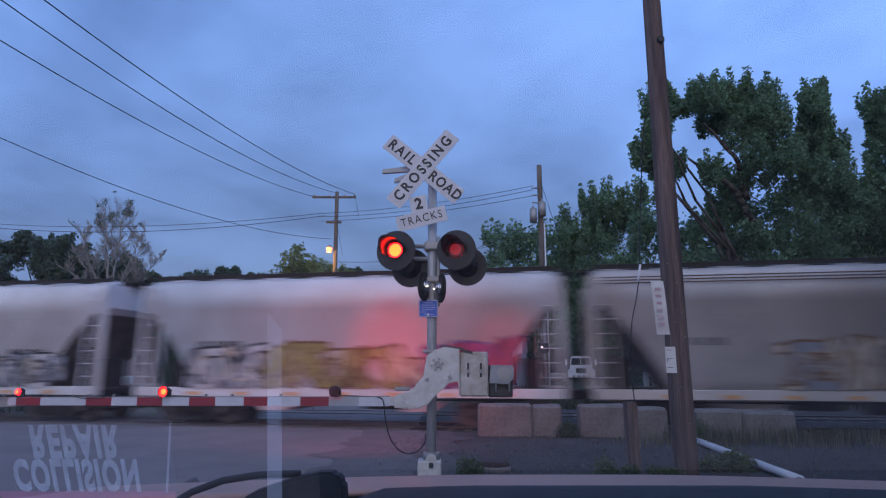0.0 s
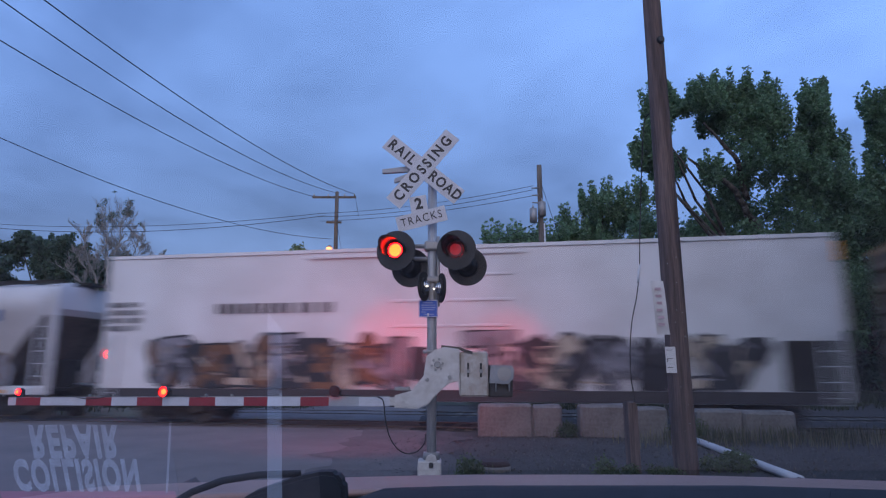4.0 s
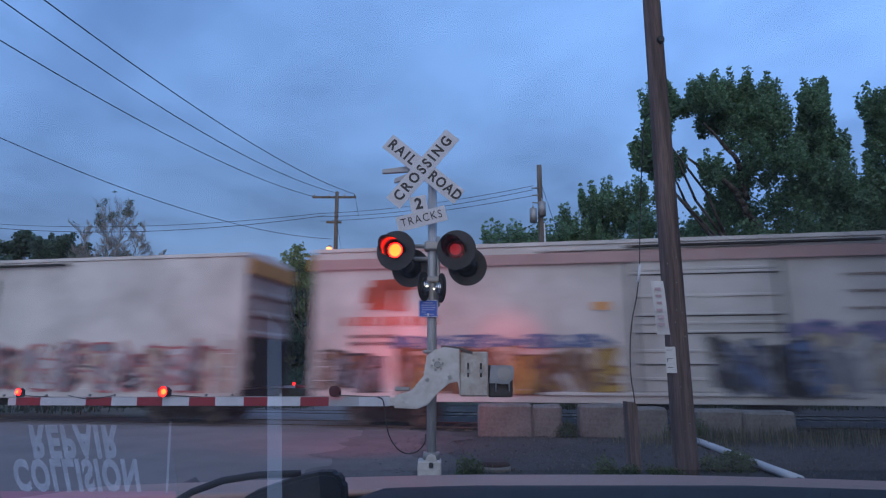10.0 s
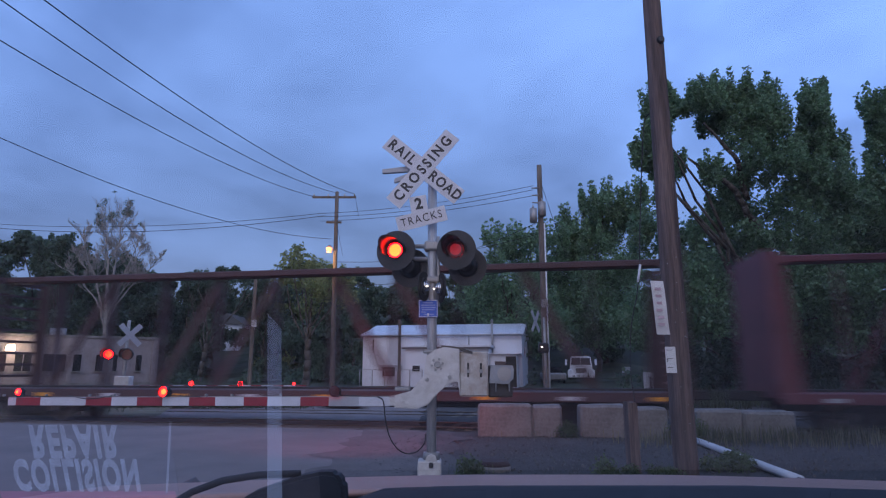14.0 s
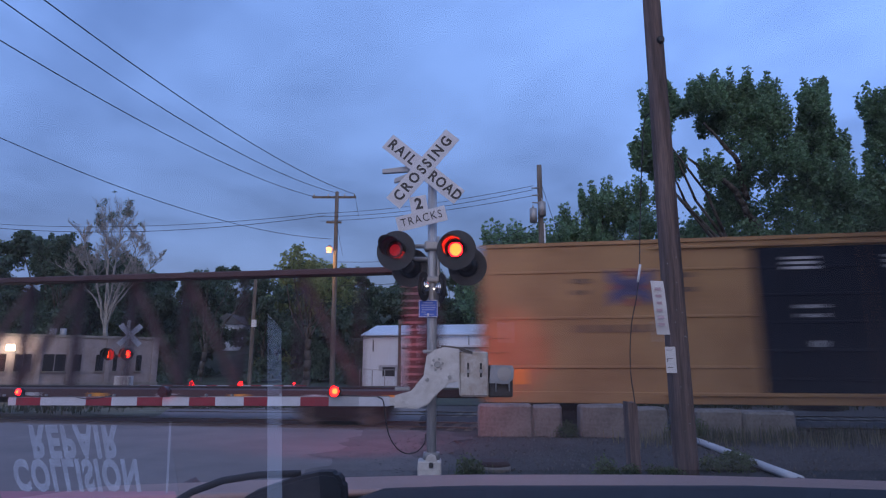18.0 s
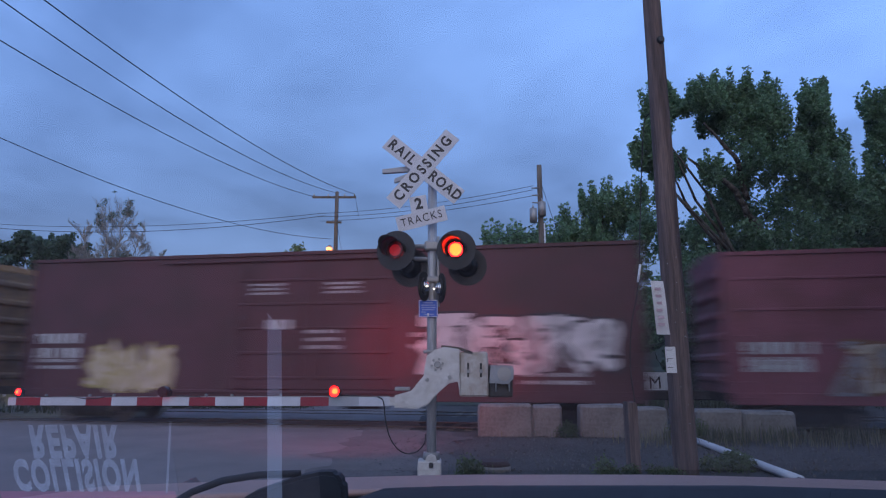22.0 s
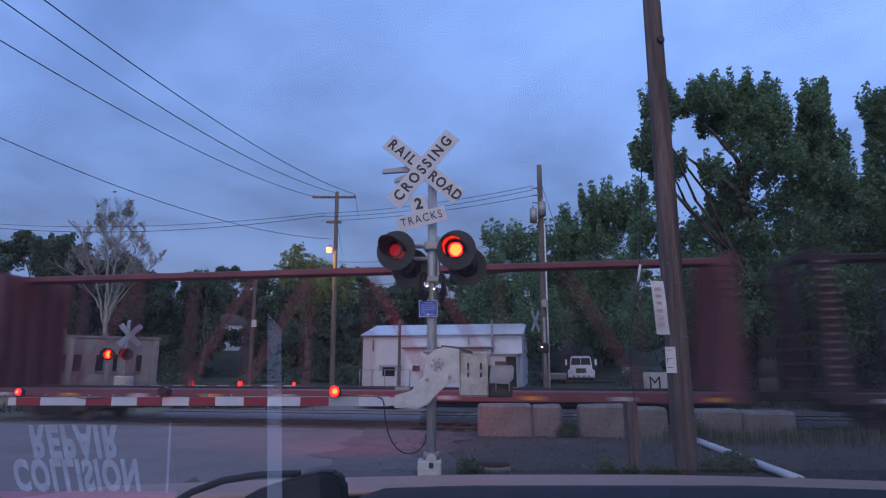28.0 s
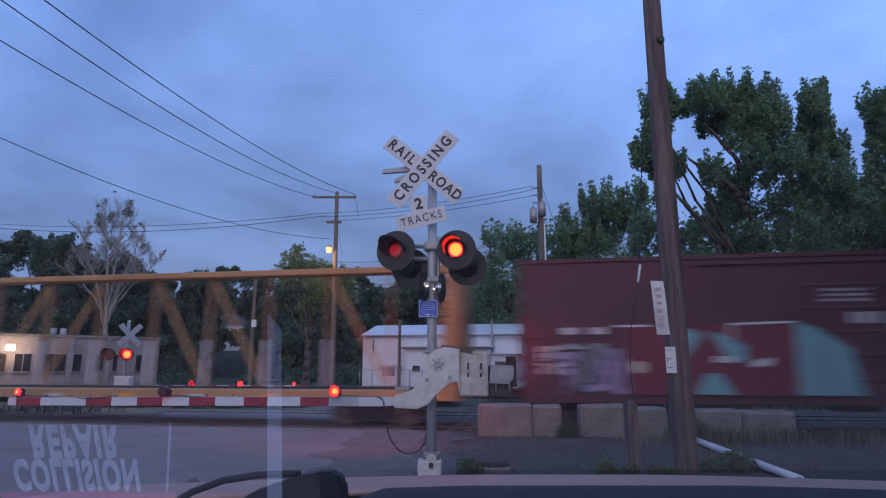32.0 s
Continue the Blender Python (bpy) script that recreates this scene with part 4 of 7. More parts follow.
yellow_boxcar(68.47, "tan box car with dark blue doors and pale graffiti", 20, TAN,
              [G(20, 0.2, 6.6, 0.95, 2.2, "white", "white", "cream", outline="grey", size=0.9), G(21, 7.8, 10.6, 1.6, 3.0, "white", "black", "grey", size=0.7, proud=0.05),
               G(22, 10.4, 17.6, 0.9, 2.3, "white", "white", "yellow", "white", "blue", "white", outline="brown", base="white", size=0.8, proud=0.05)])
white_boxcar(89.27, 21.55, 30, True, [G(30, 4.2, 9.0, 1.0, 2.35, "blue", "mint", "white", "grey", "blue", outline="red", base="lilac", size=0.75, proud=0.06), G(95, 3.4, 7.0, 2.3, 2.6, "grey", "white", outline="grey", size=0.6), G(94, 9.4, 12.4, 1.2, 2.1, "grey", "white", outline="grey", size=0.5, proud=0.06), G(31, 13.0, 20.8, 0.95, 2.5, "white", "purple", "grey", "black", outline="black", size=1.0)],
             "white box car with brick-red stripes and dark graffiti")
white_boxcar(112.81, 21.35, 35, False, [G(32, 0.6, 8.4, 0.95, 2.1, "mint", "teal", "cream", "grey", "white", outline="grey", base="grey", size=0.9), G(33, 9.2, 12.6, 1.1, 1.9, "grey", "pink", "white", outline="grey", proud=0.06), G(34, 12.9, 21.0, 0.95, 2.25, "grey", "black", "cream", "grey", "white", outline="rose", size=0.75)],
             "white box car with an orange-red emblem and graffiti")
car_c = white_boxcar(136.16, 21.4, 40, False, [G(35, 0.4, 2.4, 1.0, 2.0, "brown", "grey"), G(36, 2.6, 8.8, 0.95, 2.15, "brown", "cream", "yellow", "black", "brown", "white", outline="brown", size=0.6), G(93, 2.6, 8.6, 2.2, 2.42, "blue", "white", outline="blue", size=0.5),
                                       G(96, 12.6, 20.6, 2.15, 2.7, "blue", "lilac", "blue", outline="lilac", size=0.5), G(37, 12.6, 17.6, 0.95, 2.3, "white", "cream", "white", "cream", outline="grey", size=1.2, proud=0.03), G(91, 10.9, 13.4, 0.95, 2.25, "black", "blue", "grey", outline="black", base="grey", size=0.8, proud=0.065), G(92, 17.4, 21.0, 0.95, 2.4, "grey", "brown", "grey", outline="brown", base="grey", size=1.1, proud=0.035)], "white box car with brown and blue graffiti")
decal("stripe", car_c, [mat("faded_stripe", (0.5, 0.33, 0.32), 0.55, var=0.25, scale=1.0, fine=14)], [(0.15, 21.2, 4.42, 4.72, 0, 0)], label="faded pink painted stripe", proud=0.06)
yellow_boxcar(159.36, "yellow box car with dark blue doors and pale graffiti", 45, YELLOW,
              [G(40, 1.2, 7.0, 0.95, 2.3, "lilac", "white", "grey", "pink", "white", "teal", outline="grey", base="cream", size=0.75), G(41, 7.3, 9.2, 1.2, 2.1, "cream", "black", proud=0.05), G(42, 12.2, 18.4, 0.95, 2.1, "white", "grey", "cream", "brown", outline="black", base="grey", size=0.7)])
centerbeam(180.19, 22.3, BEAMDARK, "empty dark brown centre-beam flat car")
centerbeam(204.6, 22.7, BEAMRED, "empty dark red centre-beam flat car")
centerbeam(228.9, 22.6, BEAMDARK, "empty dark brown centre-beam flat car")
RIB3 = (1.65, 2.95, 4.2)
yellow_boxcar(253.1, "clean yellow box car with dark blue doors", 51, YELLOW, [], RIB3, L=19.34, emblem=3.5, stripes=0.75)
yellow_boxcar(273.72, "yellow box car with dark blue doors and cream graffiti", 53, YELLOW,
              [G(50, 5.0, 7.3, 0.95, 2.2, "white", "pink", outline="grey", size=1.0), G(52, 7.3, 14.4, 0.95, 2.15, "mint", "grey", "mint", "yellow", outline="black", base="mint", size=1.1, proud=0.05), G(51, 14.4, 18.2, 0.9, 2.2, "white", "mint", "white", outline="black", size=1.5, proud=0.05)], RIB3)
red_boxcar(294.74, 18.81, 5.02, BROWN, "dark oxide-red box car with pale bubble lettering", 60,
           [G(60, 2.4, 5.4, 0.95, 2.3, "cream", "cream", outline="olive", size=0.6), G(61, 12.9, 18.2, 1.5, 3.1, "white", "white", outline="black", size=1.3)])
red_boxcar(315.37, 18.75, 4.62, OXIDE2, "faded red box car with worn graffiti", 62, [G(62, 2.6, 7.4, 1.0, 2.2, "grey", "cream", outline="brown"), G(63, 12.1, 15.2, 1.0, 2.05, "cream", "yellow", "cream", outline="brown", size=0.6, base="cream")], (2.2, 3.1, 3.9))
red_boxcar(336.14, 18.6, 4.62, OXIDE, "dark red box car with grey graffiti", 64, [G(64, 1.4, 8.4, 0.95, 2.1, "brown", "grey", "cream", "grey", "brown", outline="grey", base="grey", size=0.7, proud=0.05), G(65, 11.6, 17.7, 0.95, 2.3, "lilac", "pink", "lilac", "cream", outline="cream", base="lilac", size=1.0, proud=0.05)], (2.2, 3.1, 3.9))
car_n = red_boxcar(357.07, 18.0, 5.02, BROWN, "brown box car with white striped lettering", 66,
                   [G(66, 1.2, 4.6, 0.95, 2.3, "blue", "teal", "grey", "blue", outline="blue", base="blue", size=0.7), G(67, 4.8, 8.0, 0.95, 2.3, "yellow", "olive", "cream", outline="blue", proud=0.05), G(68, 12.0, 16.5, 0.95, 2.4, "white", "cream", "grey")])
decal("emblem", car_n, [BARWHITE], [(0.15, 2.2, 3.1 + 0.22 * k, 3.2 + 0.22 * k, 0, 0.05) for k in range(5)] +
      [(2.2, 2.5, 3.08, 4.05, 0, 0.12), (2.5, 2.75, 3.4, 4.05, 0, -0.1), (2.8, 3.1, 3.08, 4.05, 0, 0.12), (3.3, 4.2, 3.08, 3.3, 0, 0.04), (3.35, 4.25, 3.48, 3.68, 0, 0.04), (3.4, 4.4, 3.86, 4.05, 0, 0.04),
       (3.3, 3.6, 3.6, 3.9, 0, 0.05), (4.0, 4.3, 3.28, 3.55, 0, 0.05)], label="white striped painted emblem")
centerbeam(377.13, 22.8, BEAMRED, "empty dark red centre-beam flat car")
centerbeam(401.8, 22.1, BEAMDARK, "empty dark brown centre-beam flat car")
centerbeam(425.65, 22.95, YELLOW, "empty yellow centre-beam flat car with pale pads", True)
CRIMSON = mat("box_crimson_paint", (0.1, 0.022, 0.036), 0.6, var=0.3, scale=0.8, fine=14, second=(0.07, 0.02, 0.027))
car_t = red_boxcar(450.25, 18.8, 4.55, CRIMSON, "dark red box car with teal and red graffiti", 70, [G(70, 1.1, 2.6, 1.0, 2.1, "lilac", "grey", "lilac", base="lilac", size=0.7)])


def mural(car, shapes, proud=0.05):
    """Flat sprayed shapes, each (colour, corners in x and z), laid over one another."""
    keys = sorted({k for k, _ in shapes})
    vs, fs, ix = [], [], []
    for n, (k, corners) in enumerate(shapes):
        fs.append(tuple(range(len(vs), len(vs) + len(corners))))
        vs += [(x, SIDE - proud - 0.004 * n, z) for x, z in corners]
        ix.append(keys.index(k))
    link("graffiti", slab_mesh("graffiti", vs, fs, [SPRAY[k] for k in keys], ix), car, "spray-painted teal and dark red shapes with white edges")


def block(x0, x1, z0, z1):
    return ((x0, z0), (x1, z0), (x1, z1), (x0, z1))


mural(car_t, (("maroon", block(2.75, 6.9, 0.95, 2.68)), ("white", block(2.5, 3.4, 2.68, 2.74)), ("white", ((5.4, 2.7), (6.9, 2.74), (6.9, 2.8), (5.4, 2.76))),
              ("white", block(5.36, 5.42, 1.9, 2.74)), ("teal", ((4.05, 1.85), (4.25, 1.9), (4.65, 2.45), (4.45, 2.6), (4.05, 2.66))),
              ("teal", ((4.85, 2.58), (5.2, 1.95), (5.65, 1.72), (5.7, 2.15), (5.3, 2.4))), ("teal", ((4.4, 0.97), (5.35, 0.97), (5.0, 1.5), (4.72, 1.5))),
              ("teal", ((6.85, 0.97), (8.3, 0.97), (8.1, 2.1), (7.4, 2.6), (6.9, 2.76))), ("white", block(4.95, 5.4, 1.76, 1.92)), ("white", ((5.75, 1.65), (6.2, 1.68), (6.3, 1.9), (5.9, 1.82))),
              ("cream", tuple((3.05 + 0.19 * math.cos(a * 0.7), 1.65 + 0.17 * math.sin(a * 0.7)) for a in range(9))),
              ("white", block(1.15, 1.55, 2.5, 2.68)), ("white", block(1.9, 2.25, 2.5, 2.68)), ("grey", block(1.15, 1.55, 2.12, 2.26)), ("grey", block(1.9, 2.25, 2.12, 2.26))))


# ---- the crossing signal with its gate ----
FLASHERS = []  # (half-lit disc, side that it belongs to, delay in seconds)


def lamp_unit(parent, m, side, disc=0.255, name="signal_lamp", glass=0.1, lit=True, face=None, core=0.74, lag=0.0, dull=None):
    """Black backing disc, housing, visor, red lens, and a half-lit disc behind the visor whose turning stands for
    flashing. Faces -y.
    """
    bm = bmesh.new()
    add_cyl(bm, (0, 0.0, 0), (0, 0.012, 0), disc, seg=36)
    add_cyl(bm, (0, 0.012, 0), (0, 0.05, 0), disc * 0.55, disc * 0.5, seg=24)
    add_cyl(bm, (0, 0.05, 0), (0, 0.19, 0), disc * 0.5, disc * 0.3, seg=24)
    unit = part(name, bm, BLACK, parent, "round black flasher unit with visor and red lens")
    unit.matrix_basis = m
    if not lit:
        part("lens", cyl((0, -0.006, 0), (0, 0.0, 0), glass, glass, 28), face or LAMP_OFF, unit)
    # visor: a tube cut away below
    bm = bmesh.new()
    r, n = glass * 1.3, 26
    rows = []
    for k in range(n + 1):
        a = radians(-12 + 222 * k / n)
        reach = 0.33 * (0.35 + 0.65 * max(0.0, math.sin(a))) + 0.13 * max(0.0, -math.cos(a))
        rows.append([bm.verts.new((rr * math.cos(a), y, rr * math.sin(a))) for rr in (r, r + 0.004) for y in (0.0, -reach)])
    for p, q in zip(rows, rows[1:]):
        for i, j in ((0, 1), (1, 3), (3, 2), (2, 0)):
            bm.faces.new((p[i], p[j], q[j], q[i]))
    bmesh.ops.recalc_face_normals(bm, faces=bm.faces[:])
    part("visor", bm, VISOR, unit, "", True)
    if lit:
        # added disc, bright on one face; turning it imitates switching the lamp
        bm = bmesh.new()
        add_cyl(bm, (0, -0.004, 0), (0, 0.0, 0), glass * 0.93, seg=28, mi=0)
        add_cyl(bm, (0, 0.001, 0), (0, 0.007, 0), glass * 0.98, seg=28, mi=3)
        add_cyl(bm, (0, 0.007, 0), (0, 0.01, 0), glass * 0.74, seg=28, mi=1)
        add_cyl(bm, (0, -0.02, 0), (0, 0.006, 0), glass, seg=28, mi=3, caps=False)
        add_cyl(bm, (0, -0.009, 0), (0, -0.004, 0), glass * core, glass * core * 1.09, seg=20, mi=2)
        flip = part("reflector", bm, [LAMP_ON, dull or LAMP_OFF, LAMP_CORE, mat("dark_red_lens", (0.07, 0.008, 0.012), 0.2)], unit, "disc lit on one face, turned to flash the lamp")
        flip.location = (0, -0.022, 0)
        FLASHERS.append((flip, side, lag))
    return unit


MAST = (-0.14, 7.5, 0.0)
sig = tagged(empty("crossing_signal", pose(*MAST)), "railway crossing signal with red flashers, crossbuck and lowered striped gate", "crossing signal", "crossing signals")
part("mast", cyl((0, 0, 0.1), (0, 0, 3.95), 0.06, 0.06, 20), mat("mast_zinc", (0.5, 0.5, 0.51), 0.45, 0.3, var=0.3, scale=5, fine=50, second=(0.33, 0.33, 0.34), along=0.12), sig, "galvanised round steel mast", True)
part("foundation", box(-0.26, 0.26, -0.26, 0.26, -0.1, 0.12, 0.03), CONCRETE, sig)
jb = part("base_box", box(-0.16, 0.12, -0.2, 0.1, 0.12, 0.36, 0.015), CASTWHITE, sig, "white painted mast base casting")
part("base_lug", prism([(-0.07, 0.36), (0.07, 0.36), (0.05, 0.42), (0, 0.44), (-0.05, 0.42)], -0.19, -0.16), CASTWHITE, jb)
part("padlock", box(-0.025, 0.025, -0.225, -0.19, 0.29, 0.35, 0.008), BLACK, jb)
part("collar", cyl((0, 0, 0.36), (0, 0, 0.44), 0.105, 0.1, 18), STEEL, sig)
part("mast_cap", cyl((0, 0, 3.95), (0, 0, 4.0), 0.085, 0.05, 18), STEEL, sig)

# crossbuck: two blades, the first over the second
buck = empty("crossbuck")
buck.parent = sig
buck.matrix_basis = pose(-0.12, -0.14, 3.995, 0, 0, 0) @ pose(0, 0, 0, 0, -5.6, 0)
for ang, off, pieces in ((-45, 0.0, (("CROSSING", 0.0),)), (45, 0.016, (("RAIL", -0.36), ("ROAD", 0.37)))):
    bl = part("blade", box(-0.61, 0.61, -0.004, 0.004, -0.115, 0.115, 0.002), WHITETAPE, buck, "white blade with black capital letters")
    bl.matrix_basis = Matrix.Translation((0, off, 0)) @ Matrix.Rotation(radians(ang), 4, "Y")
    for text, x in pieces:
        words("lettering", text, 0.19, LETTER, bl, pose(x, -0.006, 0, 90, 0, 0) @ Matrix.Diagonal((0.9 if len(text) > 4 else 0.86, 1, 1, 1)), bold=0.0055, spacing=1.42 if len(text) > 4 else 1.36 if text == "RAIL" else 1.16)
for s in (-0.5, 0.5):
    part("blade_bolt", cyl((s * 0.12, -0.012, 0), (s * 0.12, 0.03, 0), 0.012, seg=8), STEEL, buck)
part("crossbuck_bracket", box(-0.1, 0.1, -0.11, -0.07, 3.83, 3.9, 0.005), STEEL, sig)
for za, zb, xa, xb in ((3.99, 4.03, -0.66, -0.3), (3.86, 3.95, -0.5, -0.27)):
    bm = bmesh.new()
    add_prism(bm, [(xa, za - 0.03), (xb, zb - 0.045), (xb, zb + 0.03), (xa, za + 0.02)], -0.06, 0.0)
    part("rear_blade", bm, GREYTAPE, sig, "grey blade tip of the rear crossbuck")

# sign with the number of tracks
plate = part("track_number_plate", box(-0.11, 0.11, -0.004, 0.004, -0.15, 0.11, 0.002), WHITETAPE, sig, "white plate with a black numeral")
plate.matrix_basis = pose(-0.175, -0.125, 3.515, 0, -10, 0)
words("numeral", "2", 0.2, LETTER, plate, pose(0, -0.006, 0.0, 90, 0, 0), bold=0.007)
plate = part("track_plate", box(-0.325, 0.325, -0.004, 0.004, -0.1, 0.1, 0.002), WHITETAPE, sig, "weathered white plate with thin letters")
plate.matrix_basis = pose(-0.135, -0.135, 3.32, 0, -14.5, 0)
words("lettering", "TRACKS", 0.15, LETTER, plate, pose(0, -0.006, 0, 90, 0, 0) @ Matrix.Diagonal((0.84, 1, 1, 1)), spacing=1.25)

# flashers
part("cross_arm", cyl((-0.5, -0.03, 2.98), (0.42, -0.03, 2.98), 0.03, seg=12), STEEL, sig)
part("cross_arm", cyl((-0.36, 0.02, 2.82), (0.46, 0.02, 2.82), 0.03, seg=12), STEEL, sig)
part("cable_pipe", cyl((0.08, -0.06, 2.2), (0.08, -0.06, 3.1), 0.022, seg=10), STEEL, sig)
part("clamp", box(-0.1, 0.1, -0.1, 0.1, 2.92, 3.04, 0.02), STEEL, sig)
part("clamp", box(-0.1, 0.1, -0.1, 0.1, 2.5, 2.58, 0.02), STEEL, sig)
lamp_unit(sig, pose(-0.455, -0.2, 2.89, 0, 0, -14), "L")
lamp_unit(sig, pose(0.305, -0.2, 2.9, 0, 0, -14), "R")
for x, z in ((-0.28, 2.72), (0.46, 2.74)):
    u = lamp_unit(sig, pose(x, 0.12, z, 0, 0, 170), "L", lit=False)
for x, z, turn in ((-0.105, 2.44, -112), (0.125, 2.42, 108)):
    bm = bmesh.new()
    add_cyl(bm, (0, 0.0, 0), (0, 0.012, 0), 0.185, seg=32)
    add_cyl(bm, (0, 0.012, 0), (0, 0.03, 0), 0.11, 0.1, seg=24)
    u = part("side_lamp", bm, BLACK, sig, "small flasher seen from its edge")
    u.matrix_basis = pose(x, -0.17, z, 0, 0, turn)
    bm = bmesh.new()
    prof = ((0.03, 0.075), (0.05, 0.068), (0.07, 0.054), (0.085, 0.034), (0.09, 0.0))
    for (ya, ra), (yb, rb) in zip(prof, prof[1:]):
        add_cyl(bm, (0, ya, 0), (0, yb, 0), ra, max(rb, 0.002), seg=20)
    part("bowl", bm, mat("chrome_housing", (0.7, 0.7, 0.72), 0.12, 1.0, var=0.05), u, "shiny metal bowl", True)
    # glowing spot on the bowl's skin imitates a bright highlight
    part("lit_bulb", cyl((0.055, 0.07, -0.01), (0.07, 0.085, -0.01), 0.012, 0.009, 10), mat("warm_glow", (0.9, 0.8, 0.7), 0.4, emit=(1.0, 0.8, 0.62), power=3.0), u, "small glowing spot standing for a highlight on the bowl")

# blue notice
bs = part("notice_plate", box(-0.12, 0.12, -0.004, 0.004, -0.11, 0.11, 0.002), BLUESIGN, sig, "small blue notice plate")
bs.matrix_basis = pose(-0.045, -0.09, 2.17, 0, 0, 0)
for a, b, c, d in ((-0.115, 0.115, 0.098, 0.106), (-0.115, 0.115, -0.106, -0.098), (-0.116, -0.109, -0.1, 0.1), (0.109, 0.116, -0.1, 0.1)):
    part("plate_edge", box(a, b, -0.006, -0.004, c, d), WHITETAPE, bs)
PALEBLUE = mat("pale_blue_print", (0.26, 0.33, 0.62), 0.5, var=0.2, scale=20)
for k, (a, b) in enumerate(((-0.07, 0.06), (-0.09, 0.085), (-0.085, 0.09), (-0.08, 0.075), (-0.09, -0.03), (-0.06, 0.07))):
    part("print_line", box(a, b, -0.006, -0.004, 0.066 - k * 0.029, 0.078 - k * 0.029), PALEBLUE, bs)
part("print_mark", box(-0.012, 0.012, -0.0065, -0.0045, -0.09, -0.06), WHITETAPE, bs)

# gate machine (offsets from the mast foot)
def gx(x):
    return x + 0.14


cast = [(-0.58, 1.116), (-0.386, 1.167), (-0.235, 1.348), (-0.2, 1.583), (-0.097, 1.657), (0.014, 1.69), (0.2, 1.664), (0.2, 1.167), (0.179, 1.28), (0.069, 1.254), (-0.062, 1.14), (-0.186, 1.005), (-0.31, 0.958), (-0.58, 0.972)]
bm = prism([(gx(x), z) for x, z in cast], -0.22, -0.1)
bmesh.ops.bevel(bm, geom=[e for e in bm.edges if abs(e.verts[0].co.y - e.verts[1].co.y) < 1e-5], offset=0.012, segments=2, affect="EDGES")
arm_cast = part("gate_bracket", bm, CASTWHITE, sig, "white painted cast gate arm bracket")
for k in range(6):
    a = k * math.pi / 3 + 0.2
    part("bolt", cyl((gx(-0.069 + 0.068 * math.cos(a)), -0.24, 1.48 + 0.068 * math.sin(a)), (gx(-0.069 + 0.068 * math.cos(a)), -0.21, 1.48 + 0.068 * math.sin(a)), 0.016, seg=8), STEEL, arm_cast)
part("hub", cyl((gx(-0.069), -0.26, 1.48), (gx(-0.069), -0.2, 1.48), 0.035, 0.042, 16), STEEL, arm_cast)
for x, z in ((-0.19, 1.3), (0.08, 1.33)):
    part("bolt", cyl((gx(x), -0.245, z), (gx(x), -0.2, z), 0.026, seg=6), STEEL, arm_cast)
part("arm_clamp", box(gx(-0.58), gx(-0.4), -0.21, -0.12, 1.17, 1.215, 0.008), STEEL, arm_cast)
gear = part("gate_machine", box(gx(0.2), gx(0.55), -0.18, 0.12, 1.1, 1.635, 0.02), mat("stained_casting", (0.58, 0.56, 0.54), 0.55, var=0.25, scale=2.6, fine=30, bump=0.12, second=(0.33, 0.26, 0.2)), sig, "white box of the gate machine, stained")
for x in (0.305, 0.46):
    part("slot", box(gx(x - 0.012), gx(x + 0.012), -0.186, -0.178, 1.33, 1.5), BLACK, gear)
    part("slot_bolt", cyl((gx(x), -0.215, 1.4), (gx(x), -0.18, 1.4), 0.024, seg=8), STEEL, gear)
part("lid", prism([(gx(-0.02), 1.68), (gx(0.2), 1.665), (gx(0.36), 1.605), (gx(0.36), 1.635), (gx(0.2), 1.69), (gx(-0.02), 1.715)], -0.2, 0.1), mat("stained_edge", (0.12, 0.1, 0.09), 0.8, var=0.4), gear)
part("counterweight", box(gx(0.55), gx(0.85), -0.14, 0.06, 1.09, 1.47, 0.02), mat("dark_rusty_iron", (0.055, 0.045, 0.04), 0.85, var=0.4, scale=5), sig, "dark rusty iron counterweight")
BLUESTEEL = mat("blue_grey_steel", (0.27, 0.3, 0.34), 0.4, 0.5, var=0.25, scale=8, fine=40)
mot = part("motor_cover", prism([(gx(0.56), 1.26), (gx(0.78), 1.25), (gx(0.85), 1.31), (gx(0.86), 1.42), (gx(0.84), 1.47), (gx(0.58), 1.475)], -0.2, -0.08), BLUESTEEL, sig, "blue-grey metal motor cover")
part("motor_hub", cyl((gx(0.74), -0.23, 1.37), (gx(0.74), -0.2, 1.37), 0.05, 0.045, 14), STEEL, mot)
part("hub_ring", cyl((gx(0.74), -0.215, 1.37), (gx(0.74), -0.2, 1.37), 0.085, 0.08, 18), STEEL, mot)
for x in (0.64, 0.8):
    part("pin", cyl((gx(x), -0.18, 1.16), (gx(x), -0.18, 1.27), 0.01, seg=6), STEEL, mot)
part("mast_clamp", box(-0.11, 0.11, -0.12, 0.1, 1.2, 1.3, 0.02), STEEL, sig)
part("mast_clamp", box(-0.11, 0.11, -0.12, 0.1, 1.62, 1.66, 0.01), STEEL, sig)

# gate arm, from the bracket across the lane
ARM_A, ARM_B = Vector((-0.645, 7.36, 1.042)), Vector((-5.904, 8.27, 0.994))
arm_len = (ARM_B - ARM_A).length
arm_dir = (ARM_B - ARM_A).normalized()
arm_m = Matrix.Translation(-Vector(MAST)) @ Matrix.Translation(ARM_A) @ Vector((-arm_dir.x, -arm_dir.y, -arm_dir.z)).to_track_quat("X", "Z").to_matrix().to_4x4()
arm = part("gate_arm", box(-arm_len, 0.12, 0.002, 0.03, -0.048, 0.048, 0.004), CASTWHITE, sig, "lowered gate arm with red and white bands")
arm.matrix_basis = arm_m
